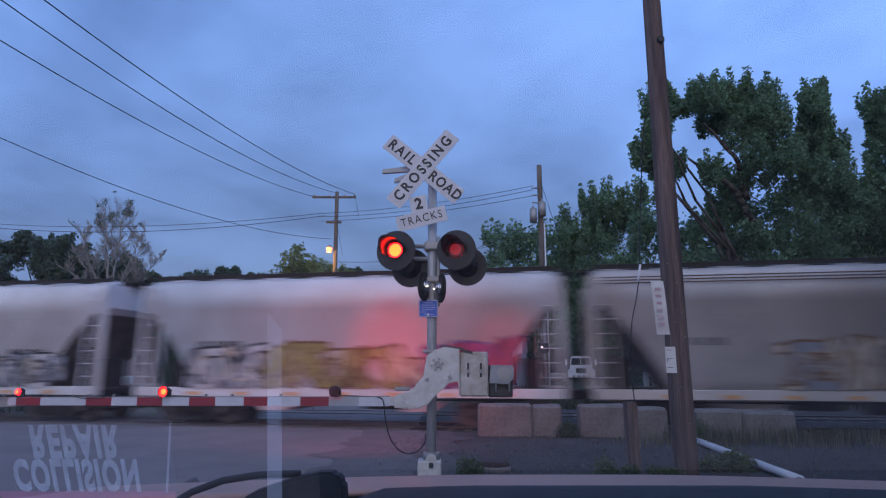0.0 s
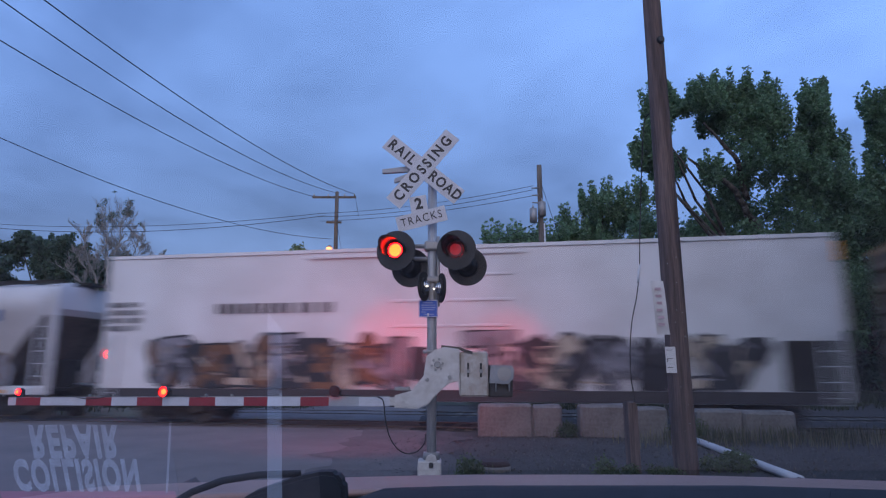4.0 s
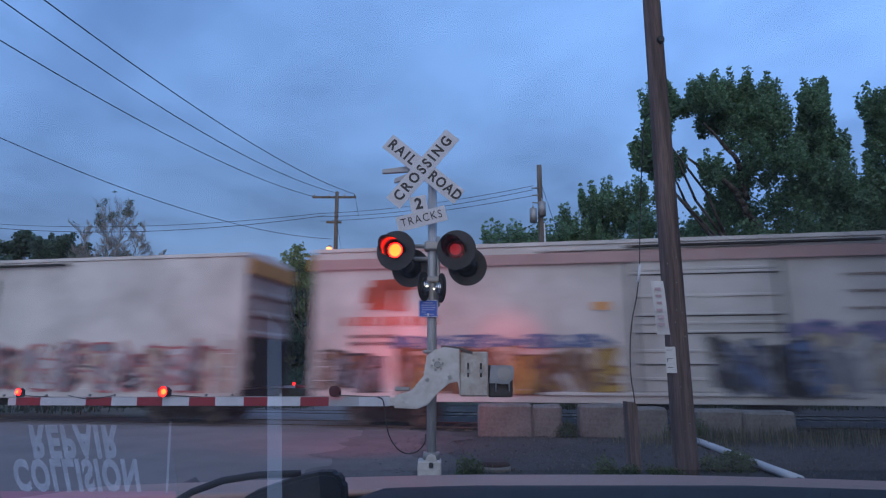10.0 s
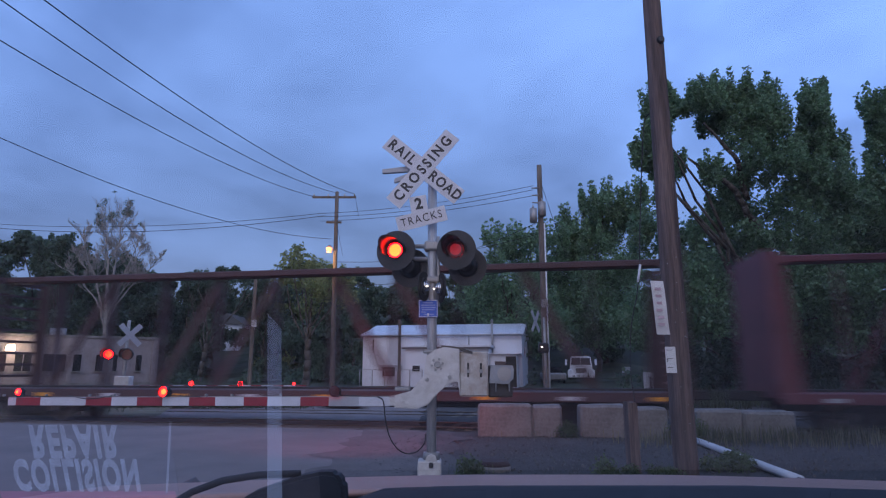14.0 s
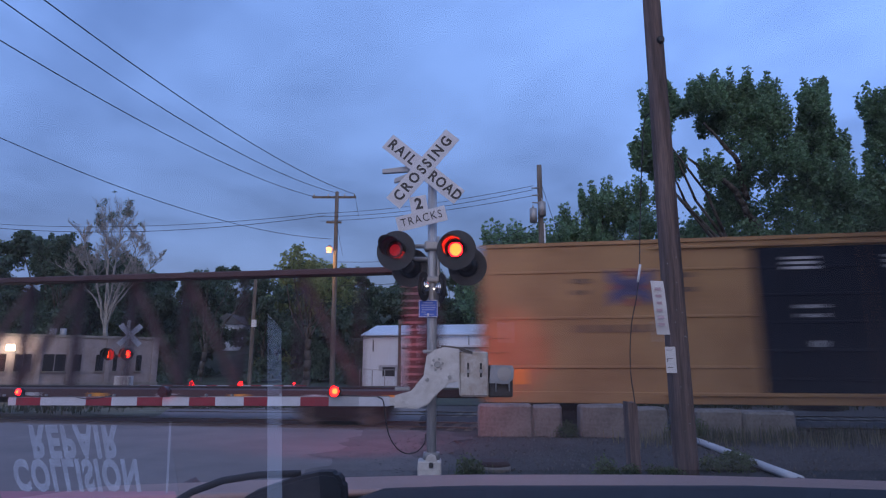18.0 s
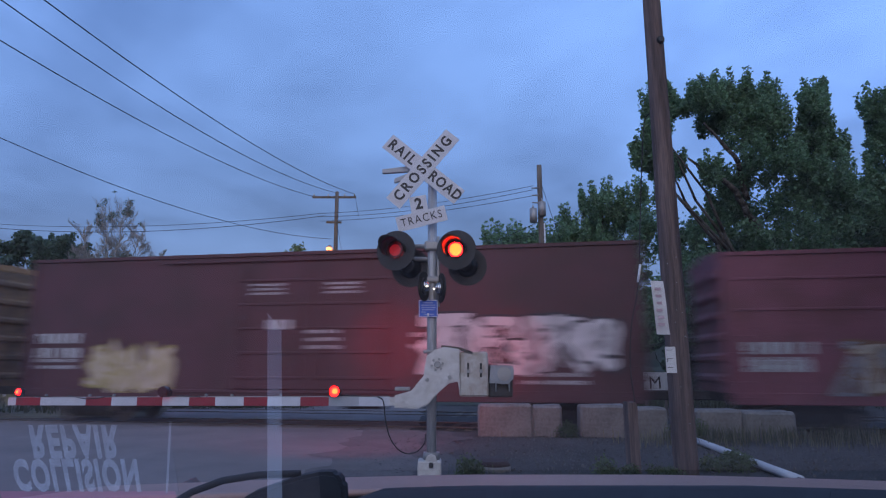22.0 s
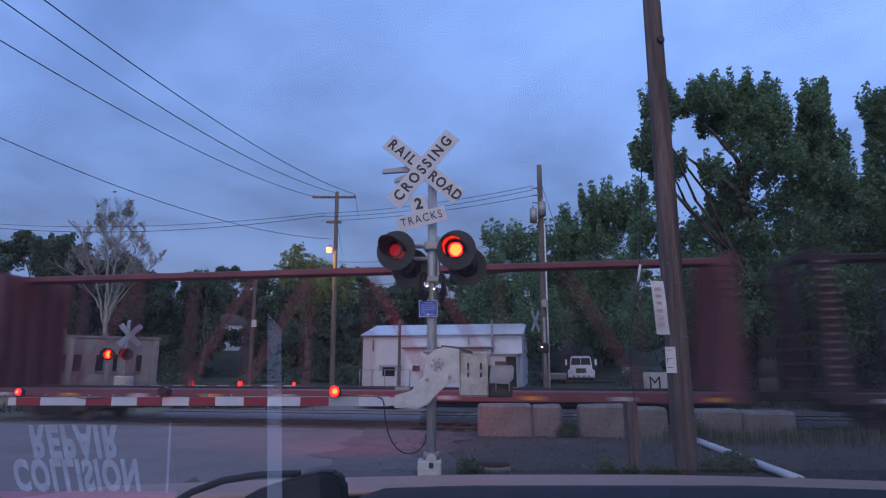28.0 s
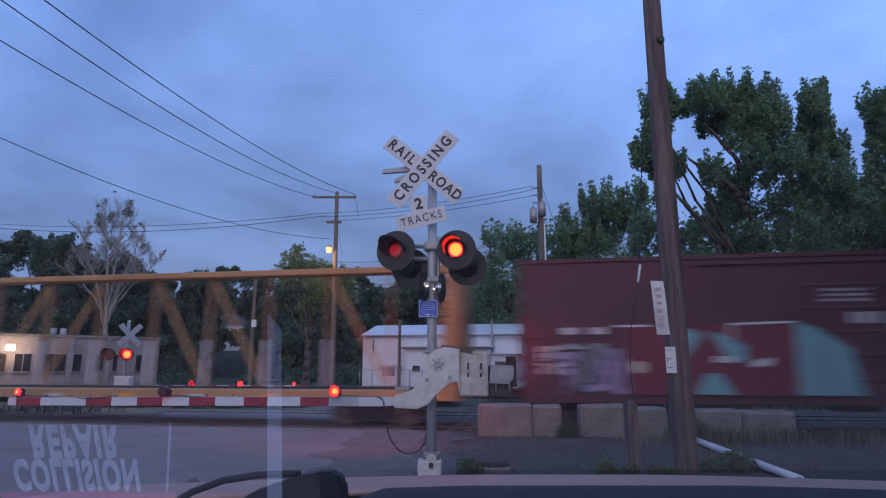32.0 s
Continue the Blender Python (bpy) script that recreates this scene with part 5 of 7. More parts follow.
edges = (-0.645, -1.025, -1.404, -1.768, -2.198, -2.514, -2.897, -3.255, -3.627, -3.989, -4.356, -4.73, -5.409, -5.782, -5.904)
tape = "wgrwrwrwrwrwrw"
for k, c in enumerate(tape):
    u0, u1 = ((edges[k] - ARM_A.x) / arm_dir.x, (edges[k + 1] - ARM_A.x) / arm_dir.x)
    h = 0.055 - 0.003 * k / 13
    part("band", box(-u1, -u0, -0.004, 0.003, -h, h), {"w": WHITETAPE, "g": GREYTAPE, "r": REDTAPE}[c], arm)
part("top_edge", cyl((-arm_len, 0.0, 0.054), (0, 0.0, 0.058), 0.006, seg=6), STEEL, arm)
GATE_LIT = mat("gate_lamp_lit", (0.8, 0.2, 0.1), 0.4, emit=(1.0, 0.001, 0.003), power=6.0)
for x, side in ((-1.309, "R"), (-3.58, "L"), (-5.74, "S")):
    u = (x - ARM_A.x) / arm_dir.x
    lamp = part("gate_lamp", box(-0.045, 0.045, -0.03, 0.05, -0.07, 0.03, 0.012), BLACK, sig, "small red gate lamp")
    lamp.matrix_basis = arm_m @ pose(-u, 0.0, 0.125)
    part("lamp_dome", cyl((0, 0, 0.03), (0, 0, 0.05), 0.04, 0.03, 14), mat("dark_red_lens", (0.07, 0.008, 0.012), 0.2), lamp)
    if side == "S":
        part("lit_lens", cyl((0, -0.05, 0.0), (0, -0.03, 0), 0.03, 0.045, 16), mat("gate_tip_lit", (0.8, 0.2, 0.1), 0.4, emit=(1.0, 0.001, 0.003), power=25.0), lamp)
        part("lit_bulb", cyl((0, -0.054, 0.0), (0, -0.05, 0), 0.018, 0.02, 12), LAMP_CORE, lamp)
    else:
        bm = bmesh.new()
        # drawn wider than the real lens, to imitate the glow round it
        add_cyl(bm, (0, -0.004, 0), (0, 0.0, 0), 0.066, seg=18, mi=0)
        add_cyl(bm, (0, 0.001, 0), (0, 0.03, 0), 0.067, seg=18, mi=1)
        add_cyl(bm, (0, -0.007, 0), (0, -0.004, 0), 0.034, seg=14, mi=2)
        add_cyl(bm, (0, -0.028, 0), (0, 0.02, 0), 0.068, seg=18, mi=1, caps=False)
        rf = part("reflector", bm, [GATE_LIT, mat("dark_red_lens", (0.07, 0.008, 0.012), 0.2), LAMP_CORE], lamp, "disc lit on one face, turned to flash the lamp")
        rf.location = (0, -0.062, 0.0)
        FLASHERS.append((rf, side, 0.0))
    part("lamp_cable", cyl((0.05, 0, -0.05), (0.5, 0.0, -0.07), 0.006, seg=6), CABLE, lamp)
for k in range(9):
    u = 0.75 + 0.56 * k + 0.1 * (k % 3)
    clip = part("cable_clip", box(-0.012, 0.012, -0.006, 0.034, 0.0, 0.028, 0.004), STEEL, arm)
    clip.location = (-u, 0, 0.064)
tube("lamp_wire", [(-arm_len + 0.9, 0.016, 0.075), (-arm_len + 1.05, 0.0, 0.05), (-arm_len + 1.2, -0.008, 0.03), (-arm_len + 1.4, -0.008, 0.045), (-arm_len + 1.6, 0.016, 0.08)], 0.006, CABLE, arm)
tube("gate_cable", eased([(-0.66, -0.16, 1.1), (-0.58, -0.17, 1.05), (-0.55, -0.18, 0.85), (-0.5, -0.18, 0.65), (-0.4, -0.17, 0.5), (-0.28, -0.14, 0.44), (-0.16, -0.12, 0.47), (-0.08, -0.09, 0.56), (-0.07, -0.07, 0.66)]), 0.008, CABLE, sig)

# red light thrown on the passing train by the flashers that face it
for x, z, tx, tz in ((-0.42, 2.72, -1.45, 2.1), (0.34, 2.74, 1.8, 1.9)):
    for watts, wide in ((560 if x < 0 else 150, 84), (1350 if x < 0 else 650, 19)):
        sp = bpy.data.lights.new("flasher_beam", "SPOT")
        sp.energy, sp.color, sp.spot_size, sp.spot_blend, sp.shadow_soft_size = watts, (1.0, 0.03, 0.07), radians(wide), 1.0, 0.1
        new("flasher_beam", sp).matrix_world = look((x, 7.95, z), (tx - 1.2, 15.0, 0.9) if wide > 50 else (tx, 16.5 - tx * 0.169, tz))

# ---- far signal on the other side of the tracks ----
far = tagged(empty("crossing_signal", pose(-13.75, 26.0, ground_z(-13.75, 26))), "crossing signal beyond the tracks with red flashers", "crossing signal", "crossing signals")
part("mast", cyl((0, 0, -0.1), (0, 0, 3.7), 0.07, 0.07, 14), STEEL, far)
part("foundation", box(-0.25, 0.25, -0.25, 0.25, -0.1, 0.15, 0.02), CONCRETE, far)
for ang, off in ((-45, -0.1), (45, -0.085)):
    bl = part("blade", box(-0.61, 0.61, -0.004, 0.004, -0.115, 0.115), GREYTAPE, far)
    bl.matrix_basis = Matrix.Translation((0.15, off, 3.05)) @ pose(0, 0, 0, 0, 0, 48) @ Matrix.Rotation(radians(ang), 4, "Y")
part("cross_arm", cyl((-0.65, -0.05, 2.22), (0.4, -0.05, 2.22), 0.03, seg=10), STEEL, far)
# lenses enlarged to stand for the bloom of the far flashers
lamp_unit(far, pose(-0.68, -0.12, 2.22, 0, 0, 10), "L", glass=0.2, core=0.64, lag=0.04, dull=mat("dark_red_lens", (0.07, 0.008, 0.012), 0.2))
lamp_unit(far, pose(0.12, -0.12, 2.22, 0, 0, 10), "R", glass=0.2, core=0.64, lag=0.04, dull=mat("dark_red_lens", (0.07, 0.008, 0.012), 0.2))
part("signal_box", box(-0.3, 0.35, -0.2, 0.2, 0.7, 1.3, 0.03), CASTWHITE, far)
farm = part("gate_arm", box(0.4, 7.7, -0.15, -0.12, 0.8, 0.92, 0.004), WHITETAPE, far, "lowered gate arm with red and white bands")
for k in range(8):
    part("band", box(0.8 + k * 0.95, 1.25 + k * 0.95, -0.156, -0.148, 0.795, 0.925), REDTAPE, farm)
for x, side in ((3.05, "L"), (5.13, "R"), (7.4, "S")):
    lamp = part("gate_lamp", box(-0.05, 0.05, -0.03, 0.05, -0.06, 0.04, 0.01), BLACK, far)
    lamp.location = (x, -0.16, 0.99)
    if side == "S":
        part("lit_lens", cyl((0, -0.05, 0), (0, -0.03, 0), 0.06, 0.06, 14), GATE_LIT, lamp)
    else:
        bm = bmesh.new()
        # oversize lit face takes in the far lamp's glow
        add_cyl(bm, (0, -0.012, 0), (0, 0.0, 0), 0.11, seg=14, mi=0)
        add_cyl(bm, (0, 0.001, 0), (0, 0.01, 0), 0.1, seg=14, mi=1)
        rf = part("reflector", bm, [GATE_LIT, LAMP_OFF], lamp, "disc lit on one face, turned to flash the lamp")
        rf.location = (0, -0.09, 0.0)
        FLASHERS.append((rf, side, 0.0))

# crossbuck seen edge-on beyond the tracks, with a small dark lamp head
xb = tagged(empty("crossing_sign", pose(4.35, 27.0, ground_z(4.35, 27))), "weathered white crossbuck on a thin mast beyond the tracks", "sign")
part("mast", cyl((0.25, 0, -0.1), (0.25, 0, 3.9), 0.05, 0.05, 12), STEEL, xb)
for ang, off in ((-50, -0.06), (50, -0.045)):
    bl = part("blade", box(-0.6, 0.6, -0.004, 0.004, -0.11, 0.11), GREYTAPE, xb)
    bl.matrix_basis = Matrix.Translation((-0.15, off, 3.72)) @ pose(0, 0, 0, 0, 0, 56) @ Matrix.Rotation(radians(ang), 4, "Y")
part("lamp_head", box(-0.05, 0.4, -0.2, 0.1, 2.3, 2.75, 0.06), BLACK, xb)
part("lit_bulb", cyl((0.08, -0.24, 2.55), (0.08, -0.2, 2.55), 0.04, seg=10), mat("warm_glow", (0.9, 0.8, 0.7), 0.4, emit=(1.0, 0.8, 0.62), power=3.0), xb)

# ---- things near the signal ----
def block(x, y, w, h, turn, tall=0.66):
    bm = box(0, w, 0, 0.6, -0.05, tall, 0.05)
    rr = random.Random(int(x * 100))
    bmesh.ops.subdivide_edges(bm, edges=bm.edges[:], cuts=4, use_grid_fill=True)
    for v in bm.verts:
        v.co += 0.018 * Vector((noise.noise(v.co * 2.3 + Vector((x, 0, 0))), noise.noise(v.co * 2.1 + Vector((0, x, 5))), noise.noise(v.co * 2.7 + Vector((3, 0, x)))))
    ob = part("concrete_block", bm, CONCRETE)
    ob.matrix_basis = pose(x, y, ground_z(x, y), 0, 0, turn)
    return tagged(ob, "stained grey concrete block lying along the track", "concrete block", "concrete blocks")


block(0.75, 13.2, 1.18, 0.66, -4)
block(1.92, 13.15, 0.63, 0.66, -8, 0.64)
block(2.93, 13.05, 1.0, 0.66, -5, 0.65)
block(3.96, 12.97, 0.8, 0.66, -3, 0.6)
block(5.38, 12.95, 0.93, 0.56, -5, 0.56)
block(6.34, 12.88, 1.04, 0.56, -6, 0.53)


def pole(name, x, y, top, r0, r1, material, label, lean=(0, 0), seg=18, cat="utility pole"):
    z = ground_z(x, y)
    p = tagged(empty(name, pose(x, y, z)), label, cat, "utility poles")
    bm = bmesh.new()
    n = 14
    rings = []
    for k in range(n + 1):
        f = k / n
        c = Vector((lean[0] * f, lean[1] * f, -0.15 + (top - z + 0.15) * f))
        rr = r0 + (r1 - r0) * f
        rings.append([bm.verts.new(c + Vector((math.cos(a), math.sin(a), 0)) * (rr * (1 + 0.05 * noise.noise((math.cos(a) * 2, math.sin(a) * 2, c.z * 0.8 + x))))) for a in (2 * math.pi * i / seg for i in range(seg))])
    for a, b in zip(rings, rings[1:]):
        for i in range(seg):
            bm.faces.new((a[i], a[(i + 1) % seg], b[(i + 1) % seg], b[i]))
    bm.faces.new(rings[-1])
    part("shaft", bm, material, p, "", True)
    return p


np_ = pole("utility_pole", 3.36, 8.6, 10.5, 0.168, 0.12, WOOD, "dark brown creosoted wooden utility pole with paper notices", (0.03, 0))
part("knot", cyl((0.06, -0.18, 6.5), (0.06, -0.13, 6.5), 0.05, 0.07, 12), BLACK, np_)
rn = random.Random(3)
for k in range(14):
    a = rn.uniform(-2.2, -0.9)
    z = rn.uniform(0.5, 3.4)
    r = 0.168 - 0.0046 * z
    part("nail", cyl((math.cos(a) * r, math.sin(a) * r, z), (math.cos(a) * (r + 0.012), math.sin(a) * (r + 0.012), z), 0.006, seg=6), STEEL, np_)
# curled notice and small notice
bm = bmesh.new()
cols = 7
grid = [[bm.verts.new((-0.40 + 0.2 * i / cols + (0.05 * (j / 8) ** 2), -0.2 - 0.05 * (1 - i / cols) ** 2 - 0.03 * math.sin(j * 0.5), 1.9 + 0.76 * (1 - j / 8))) for i in range(cols + 1)] for j in range(9)]
for j in range(8):
    for i in range(cols):
        bm.faces.new((grid[j][i], grid[j + 1][i], grid[j + 1][i + 1], grid[j][i + 1]))
notice = part("notice", bm, PAPER, np_, "curled white notice with faded red print")
sol = notice.modifiers.new("thick", "SOLIDIFY")
sol.thickness = 0.003
for k in range(6):
    part("print_line", box(-0.35 + 0.02 * (k > 3), -0.26 + 0.02 * (k > 3), -0.255, -0.25, 2.52 - k * 0.1, 2.56 - k * 0.1), REDPRINT, notice)
n2 = part("notice", box(-0.245, -0.1, -0.2, -0.197, 1.37, 1.73), PAPER, np_, "small white paper notice with grey print")
for k in range(3):
    part("print_line", box(-0.225, -0.15, -0.2035, -0.2005, 1.68 - k * 0.12, 1.688 - k * 0.12), BARDARK, n2)
part("notice_mark", box(-0.225, -0.217, -0.2035, -0.2005, 1.52, 1.57), LETTER, n2)

st = tagged(part("wooden_post", prism([(-0.07, -0.1), (0.07, -0.1), (0.068, 0.93), (0.04, 0.97), (-0.02, 0.95), (-0.072, 0.98)], -0.08, 0.08), WOOD), "short cut-off dark wooden post", "post")
st.matrix_basis = pose(2.64, 8.6, 0, 0, 0, 8)
pt = cyl((0, 0, 0), (0, 4.15, 0), 0.058, 0.058, 18)
bmesh.ops.subdivide_edges(pt, edges=[e for e in pt.edges if abs(e.verts[0].co.y - e.verts[1].co.y) > 1], cuts=6)
pipe = tagged(part("plastic_pipe", pt, PVC, smooth=True), "white plastic pipe lying on the gravel", "pipe")
pipe.matrix_basis = pose(4.5, 7.85, 0.055, 0, 0, -5.8)
ring = tagged(empty("valve_cover", pose(0.74, 9.0, 0.0)), "low white ring with a rusty lid in the gravel", "valve cover")
part("ring", cyl((0, 0, -0.02), (0, 0, 0.06), 0.25, 0.24, 24), CONCRETE, ring)
part("lid", cyl((0, 0, 0.06), (0, 0, 0.125), 0.24, 0.2, 24), mat("rusty_lid", (0.05, 0.022, 0.02), 0.85, var=0.4, scale=8, fine=40), ring)
cab = tagged(empty("hanging_cable", pose(3.0, 8.8, 0)), "dark loose cable with a pale end hanging beside the pole", "cable")
tube("wire", eased([(0.2, -0.25, 5.3), (0.14, -0.1, 5.1), (0.02, 0, 3.6), (-0.03, 0, 2.95), (-0.1, 0, 2.5), (-0.2, 0, 2.1), (-0.25, 0, 1.7), (-0.26, 0, 1.3), (-0.22, 0.02, 0.9), (-0.2, 0.05, 0.0)]), 0.008, CABLE, cab)
tube("sleeve", [(-0.02, -0.01, 2.97), (-0.05, -0.01, 2.82), (-0.075, -0.01, 2.7)], 0.018, PVC, cab)
ms = tagged(empty("marker_board", pose(7.55, 21.5, ground_z(7.5, 21.5))), "white board with a black letter on two posts", "sign")
part("board", box(-0.42, 0.42, -0.015, 0.015, 0.85, 1.5), WHITE, ms)
words("letter", "M", 0.6, LETTER, ms, pose(-0.02, -0.02, 1.12, 90, 0, 0))
for x in (-0.35, 0.35):
    part("post", box(x - 0.04, x + 0.04, 0.015, 0.08, -0.1, 1.3), GREYWOOD, ms)


# ---- far poles and wires ----
p1 = pole("utility_pole", -6.97, 38.0, 12.95, 0.17, 0.12, GREYWOOD, "weathered wooden pole with crossarm and a lit street lamp", (-0.12, 0))
part("crossarm", box(-1.75, 1.15, -0.06, 0.06, 12.62, 12.75), GREYWOOD, p1)
part("crossarm", box(-0.75, 0.25, -0.06, 0.06, 10.9, 11.02), GREYWOOD, p1)
for x in (-1.65, -0.7, 0.4, 1.05):
    part("insulator", cyl((x, 0, 12.75), (x, 0, 12.92), 0.05, 0.03, 8), STEEL, p1)
part("lamp_arm", cyl((0, 0, 8.9), (-0.4, -0.5, 9.2), 0.035, seg=8), STEEL, p1)
part("lamp_head", cyl((-0.4, -0.5, 9.13), (-0.4, -0.5, 9.3), 0.2, 0.1, 16), STEEL, p1)
# bulb enlarged to take in the glow around it
part("lamp_bulb", cyl((-0.4, -0.5, 8.84), (-0.4, -0.5, 9.15), 0.15, 0.2, 16), SODIUM, p1, "glowing orange lamp")
p2 = pole("utility_pole", 5.12, 30.0, 12.0, 0.17, 0.13, GREYWOOD, "weathered wooden pole with two grey transformers")
for x, z in ((-0.42, 9.0), (0.05, 9.35)):
    t = part("transformer", cyl((x, -0.22, z), (x, -0.22, z + 0.75), 0.19, 0.19, 18), STEEL, p2, "grey transformer can")
    part("bushing", cyl((x, -0.22, z + 0.75), (x, -0.22, z + 0.95), 0.05, 0.03, 8), STEEL, t)
part("conduit", cyl((0.16, -0.1, 0), (0.16, -0.1, 9.0), 0.04, seg=8), PVC, p2)
for k in range(3):
    part("insulator", cyl((-0.1, -0.1, 10.9 - 0.4 * k), (-0.45, -0.12, 10.9 - 0.4 * k), 0.05, 0.03, 8), STEEL, p2)
part("meter_box", box(-0.14, 0.14, -0.32, -0.14, 4.6, 5.0, 0.02), STEEL, p2)
p3 = pole("utility_pole", -13.45, 42.0, 7.6, 0.15, 0.12, GREYWOOD, "thin weathered wooden pole")
part("meter_box", box(-0.02, 0.3, -0.25, -0.1, 4.3, 4.8), WHITE, p3)
pole("utility_pole", -3.2, 44.0, 4.9, 0.12, 0.1, GREYWOOD, "short dark wooden pole before the white building")


def wire(a, b, drop, r=0.02, label="thin black overhead wire"):
    return tagged(tube("overhead_wire", sag(a, b, drop, 18), r, CABLE), label, "wire", "overhead wires")


def slack_wire(a, b, coef, upto, r=0.015):
    """A wire over the plan line from a to b, its height given by a parabola along the span."""
    a, b = Vector(a), Vector(b)
    pts = []
    for k in range(25):
        f = upto * k / 24
        p = a.lerp(b, f)
        pts.append((p.x, p.y, coef[0] * f * f + coef[1] * f + coef[2]))
    return tagged(tube("overhead_wire", pts, r, CABLE), "thin black overhead wire", "wire", "overhead wires")


# three along the road, one to the near side, two to the left, three between the poles
slack_wire((-5.95, 38), (-12.4, -2), (6.246, -7.707, 12.806), 0.95, 0.017)
slack_wire((-7.26, 38), (-13.8, -2), (7.644, -8.415, 12.912), 0.95, 0.017)
slack_wire((-8.72, 38), (-14.8, -2), (6.324, -7.713, 12.646), 0.95, 0.017)
slack_wire((-7.35, 38), (-21, 4), (9.552, -6.528, 9.729), 0.9, 0.015)
slack_wire((-7.8, 38), (-48, 48), (4.718, -1.851, 11.501), 0.9, 0.016)
slack_wire((-7.8, 38), (-48, 48), (5.933, -2.865, 11.311), 0.9, 0.02)
for c in ((1.092, -1.688, 11.462), (1.305, -1.88, 11.229), (1.071, -1.675, 10.933)):
    slack_wire((-8.1, 38), (4.78, 30), c, 1.0, 0.014)
wire((-5.9, 38, 12.8), (-5.55, 38, 11.05), 0.0, 0.012)
wire((-7.05, 38, 10.9), (-6.5, 37.6, 8.5), 0.03, 0.01)
wire((5.1, 30, 8.3), (-7, 38, 8.2), 0.5, 0.014)
wire((5.0, 30, 8.9), (0.8, 34, 7.9), 0.1, 0.014)
wire((5.2, 30, 11.0), (6.6, 31.5, 7.6), 0.05, 0.012)
wire((-6.8, 38, 6.6), (5, 30, 6.5), 0.2, 0.016)

# ---- buildings beyond the tracks ----
SIDING = mat("white_siding", (0.64, 0.68, 0.74), 0.55, var=0.12, scale=0.7, fine=8)
TINROOF = mat("pale_tin_roof", (0.62, 0.65, 0.7), 0.45, 0.2, var=0.15, scale=0.8, fine=6)
PANE = mat("dark_glass", (0.02, 0.022, 0.026), 0.12, var=0.2)
BRICK = mat("painted_brick", (0.27, 0.235, 0.24), 0.85, var=0.25, scale=1.2, fine=10, bump=0.3, second=(0.21, 0.175, 0.17))

shed = tagged(empty("metal_building", pose(-0.2, 46.2, 0.25, 0, 0, -11)), "long white metal building with a low gable roof", "building")
part("wall", prism([(-6.25, -0.3), (6.25, -0.3), (6.25, 3.62), (-6.25, 3.62)], 0, 8.0), SIDING, shed)
bm = bmesh.new()
vs = [(-6.4, -0.2, 3.55), (6.4, -0.2, 3.55), (6.4, 4, 4.55), (-6.4, 4, 4.55), (6.4, 8.2, 3.55), (-6.4, 8.2, 3.55), (-6.4, -0.2, 3.7), (6.4, -0.2, 3.7), (6.4, 4, 4.72), (-6.4, 4, 4.72), (6.4, 8.2, 3.7), (-6.4, 8.2, 3.7)]
link("roof", slab_mesh("roof", vs, [(6, 7, 8, 9), (9, 8, 10, 11), (0, 3, 2, 1), (3, 5, 4, 2), (0, 1, 7, 6), (5, 11, 10, 4), (1, 2, 8, 7), (2, 4, 10, 8), (0, 6, 9, 3), (3, 9, 11, 5)], TINROOF), shed)
for s in (-6.26, 6.24):
    link("gable", slab_mesh("gable", [(s, 0, 3.6), (s, 8, 3.6), (s, 4, 4.6), (s + 0.02, 0, 3.6), (s + 0.02, 8, 3.6), (s + 0.02, 4, 4.6)], [(0, 1, 2), (3, 5, 4), (0, 2, 5, 3), (1, 4, 5, 2)], SIDING), shed)
for k in range(26):
    x = -6.1 + 12.2 * k / 25
    part("seam", box(x - 0.02, x + 0.02, -0.03, 0.0, 0.0, 3.55), SIDING, shed)
annex = part("annex", box(-2.2, 4.0, -2.4, 0, -0.3, 2.55, 0.02), SIDING, shed, "low white annex with a flat roof")
part("annex_roof", box(-2.5, 4.2, -2.7, 0, 2.62, 2.78, 0.02), TINROOF, annex)
# its dark grey stands for the shade under the annex roof
part("annex_fascia", box(-2.4, 4.1, -2.62, 0, 2.5, 2.62), mat("fascia_shade", (0.2, 0.2, 0.22), 0.8, var=0.3), annex, "fascia coloured dark for the shade under the roof")
part("annex_door", box(2.75, 3.55, -2.44, -2.38, -0.2, 1.9), mat("grey_door", (0.16, 0.17, 0.2), 0.6, var=0.2), annex)
part("side_door", box(5.2, 5.95, -2.04, -1.98, -0.2, 1.95), DARK, shed, "dark open doorway")
part("side_roof", box(3.9, 6.2, -2.25, 0, 2.1, 2.2, 0.02), TINROOF, shed)
part("vent_pipe", cyl((2.4, -1.2, 2.7), (2.4, -1.2, 3.5), 0.06, 0.06, 10), STEEL, shed)
part("cable_loop", cyl((-5.4, -0.06, 2.4), (-5.4, -0.06, 3.3), 0.04, 0.04, 8), DARK, shed)
part("tin_patch", box(-4.9, -3.0, -0.05, -0.03, 0.9, 1.35), mat("grey_patch", (0.36, 0.38, 0.42), 0.6, var=0.2), shed)
part("annex", box(4.0, 6.0, -2.0, 0, -0.3, 2.1, 0.02), SIDING, shed)
for x0, x1, z0, z1, y in ((-1.6, -1.05, 0.9, 1.3, -2.42), (0.6, 2.4, 1.75, 2.3, -2.42), (4.4, 5.3, 0.9, 1.6, -2.02), (-4.6, -3.6, 0.5, 1.2, -0.04), (6.262, 6.3, 2.2, 2.7, 3.0)):
    w = part("window", box(x0, x1, y - 0.02, y + 0.03, z0, z1), PANE, shed)
    part("frame", box(x0 - 0.06, x1 + 0.06, y - 0.005, y + 0.035, z0 - 0.06, z1 + 0.06), SIDING, w)
part("flue", cyl((4.05, -0.3, 2.0), (4.05, -0.3, 4.6), 0.09, 0.09, 12), STEEL, shed)
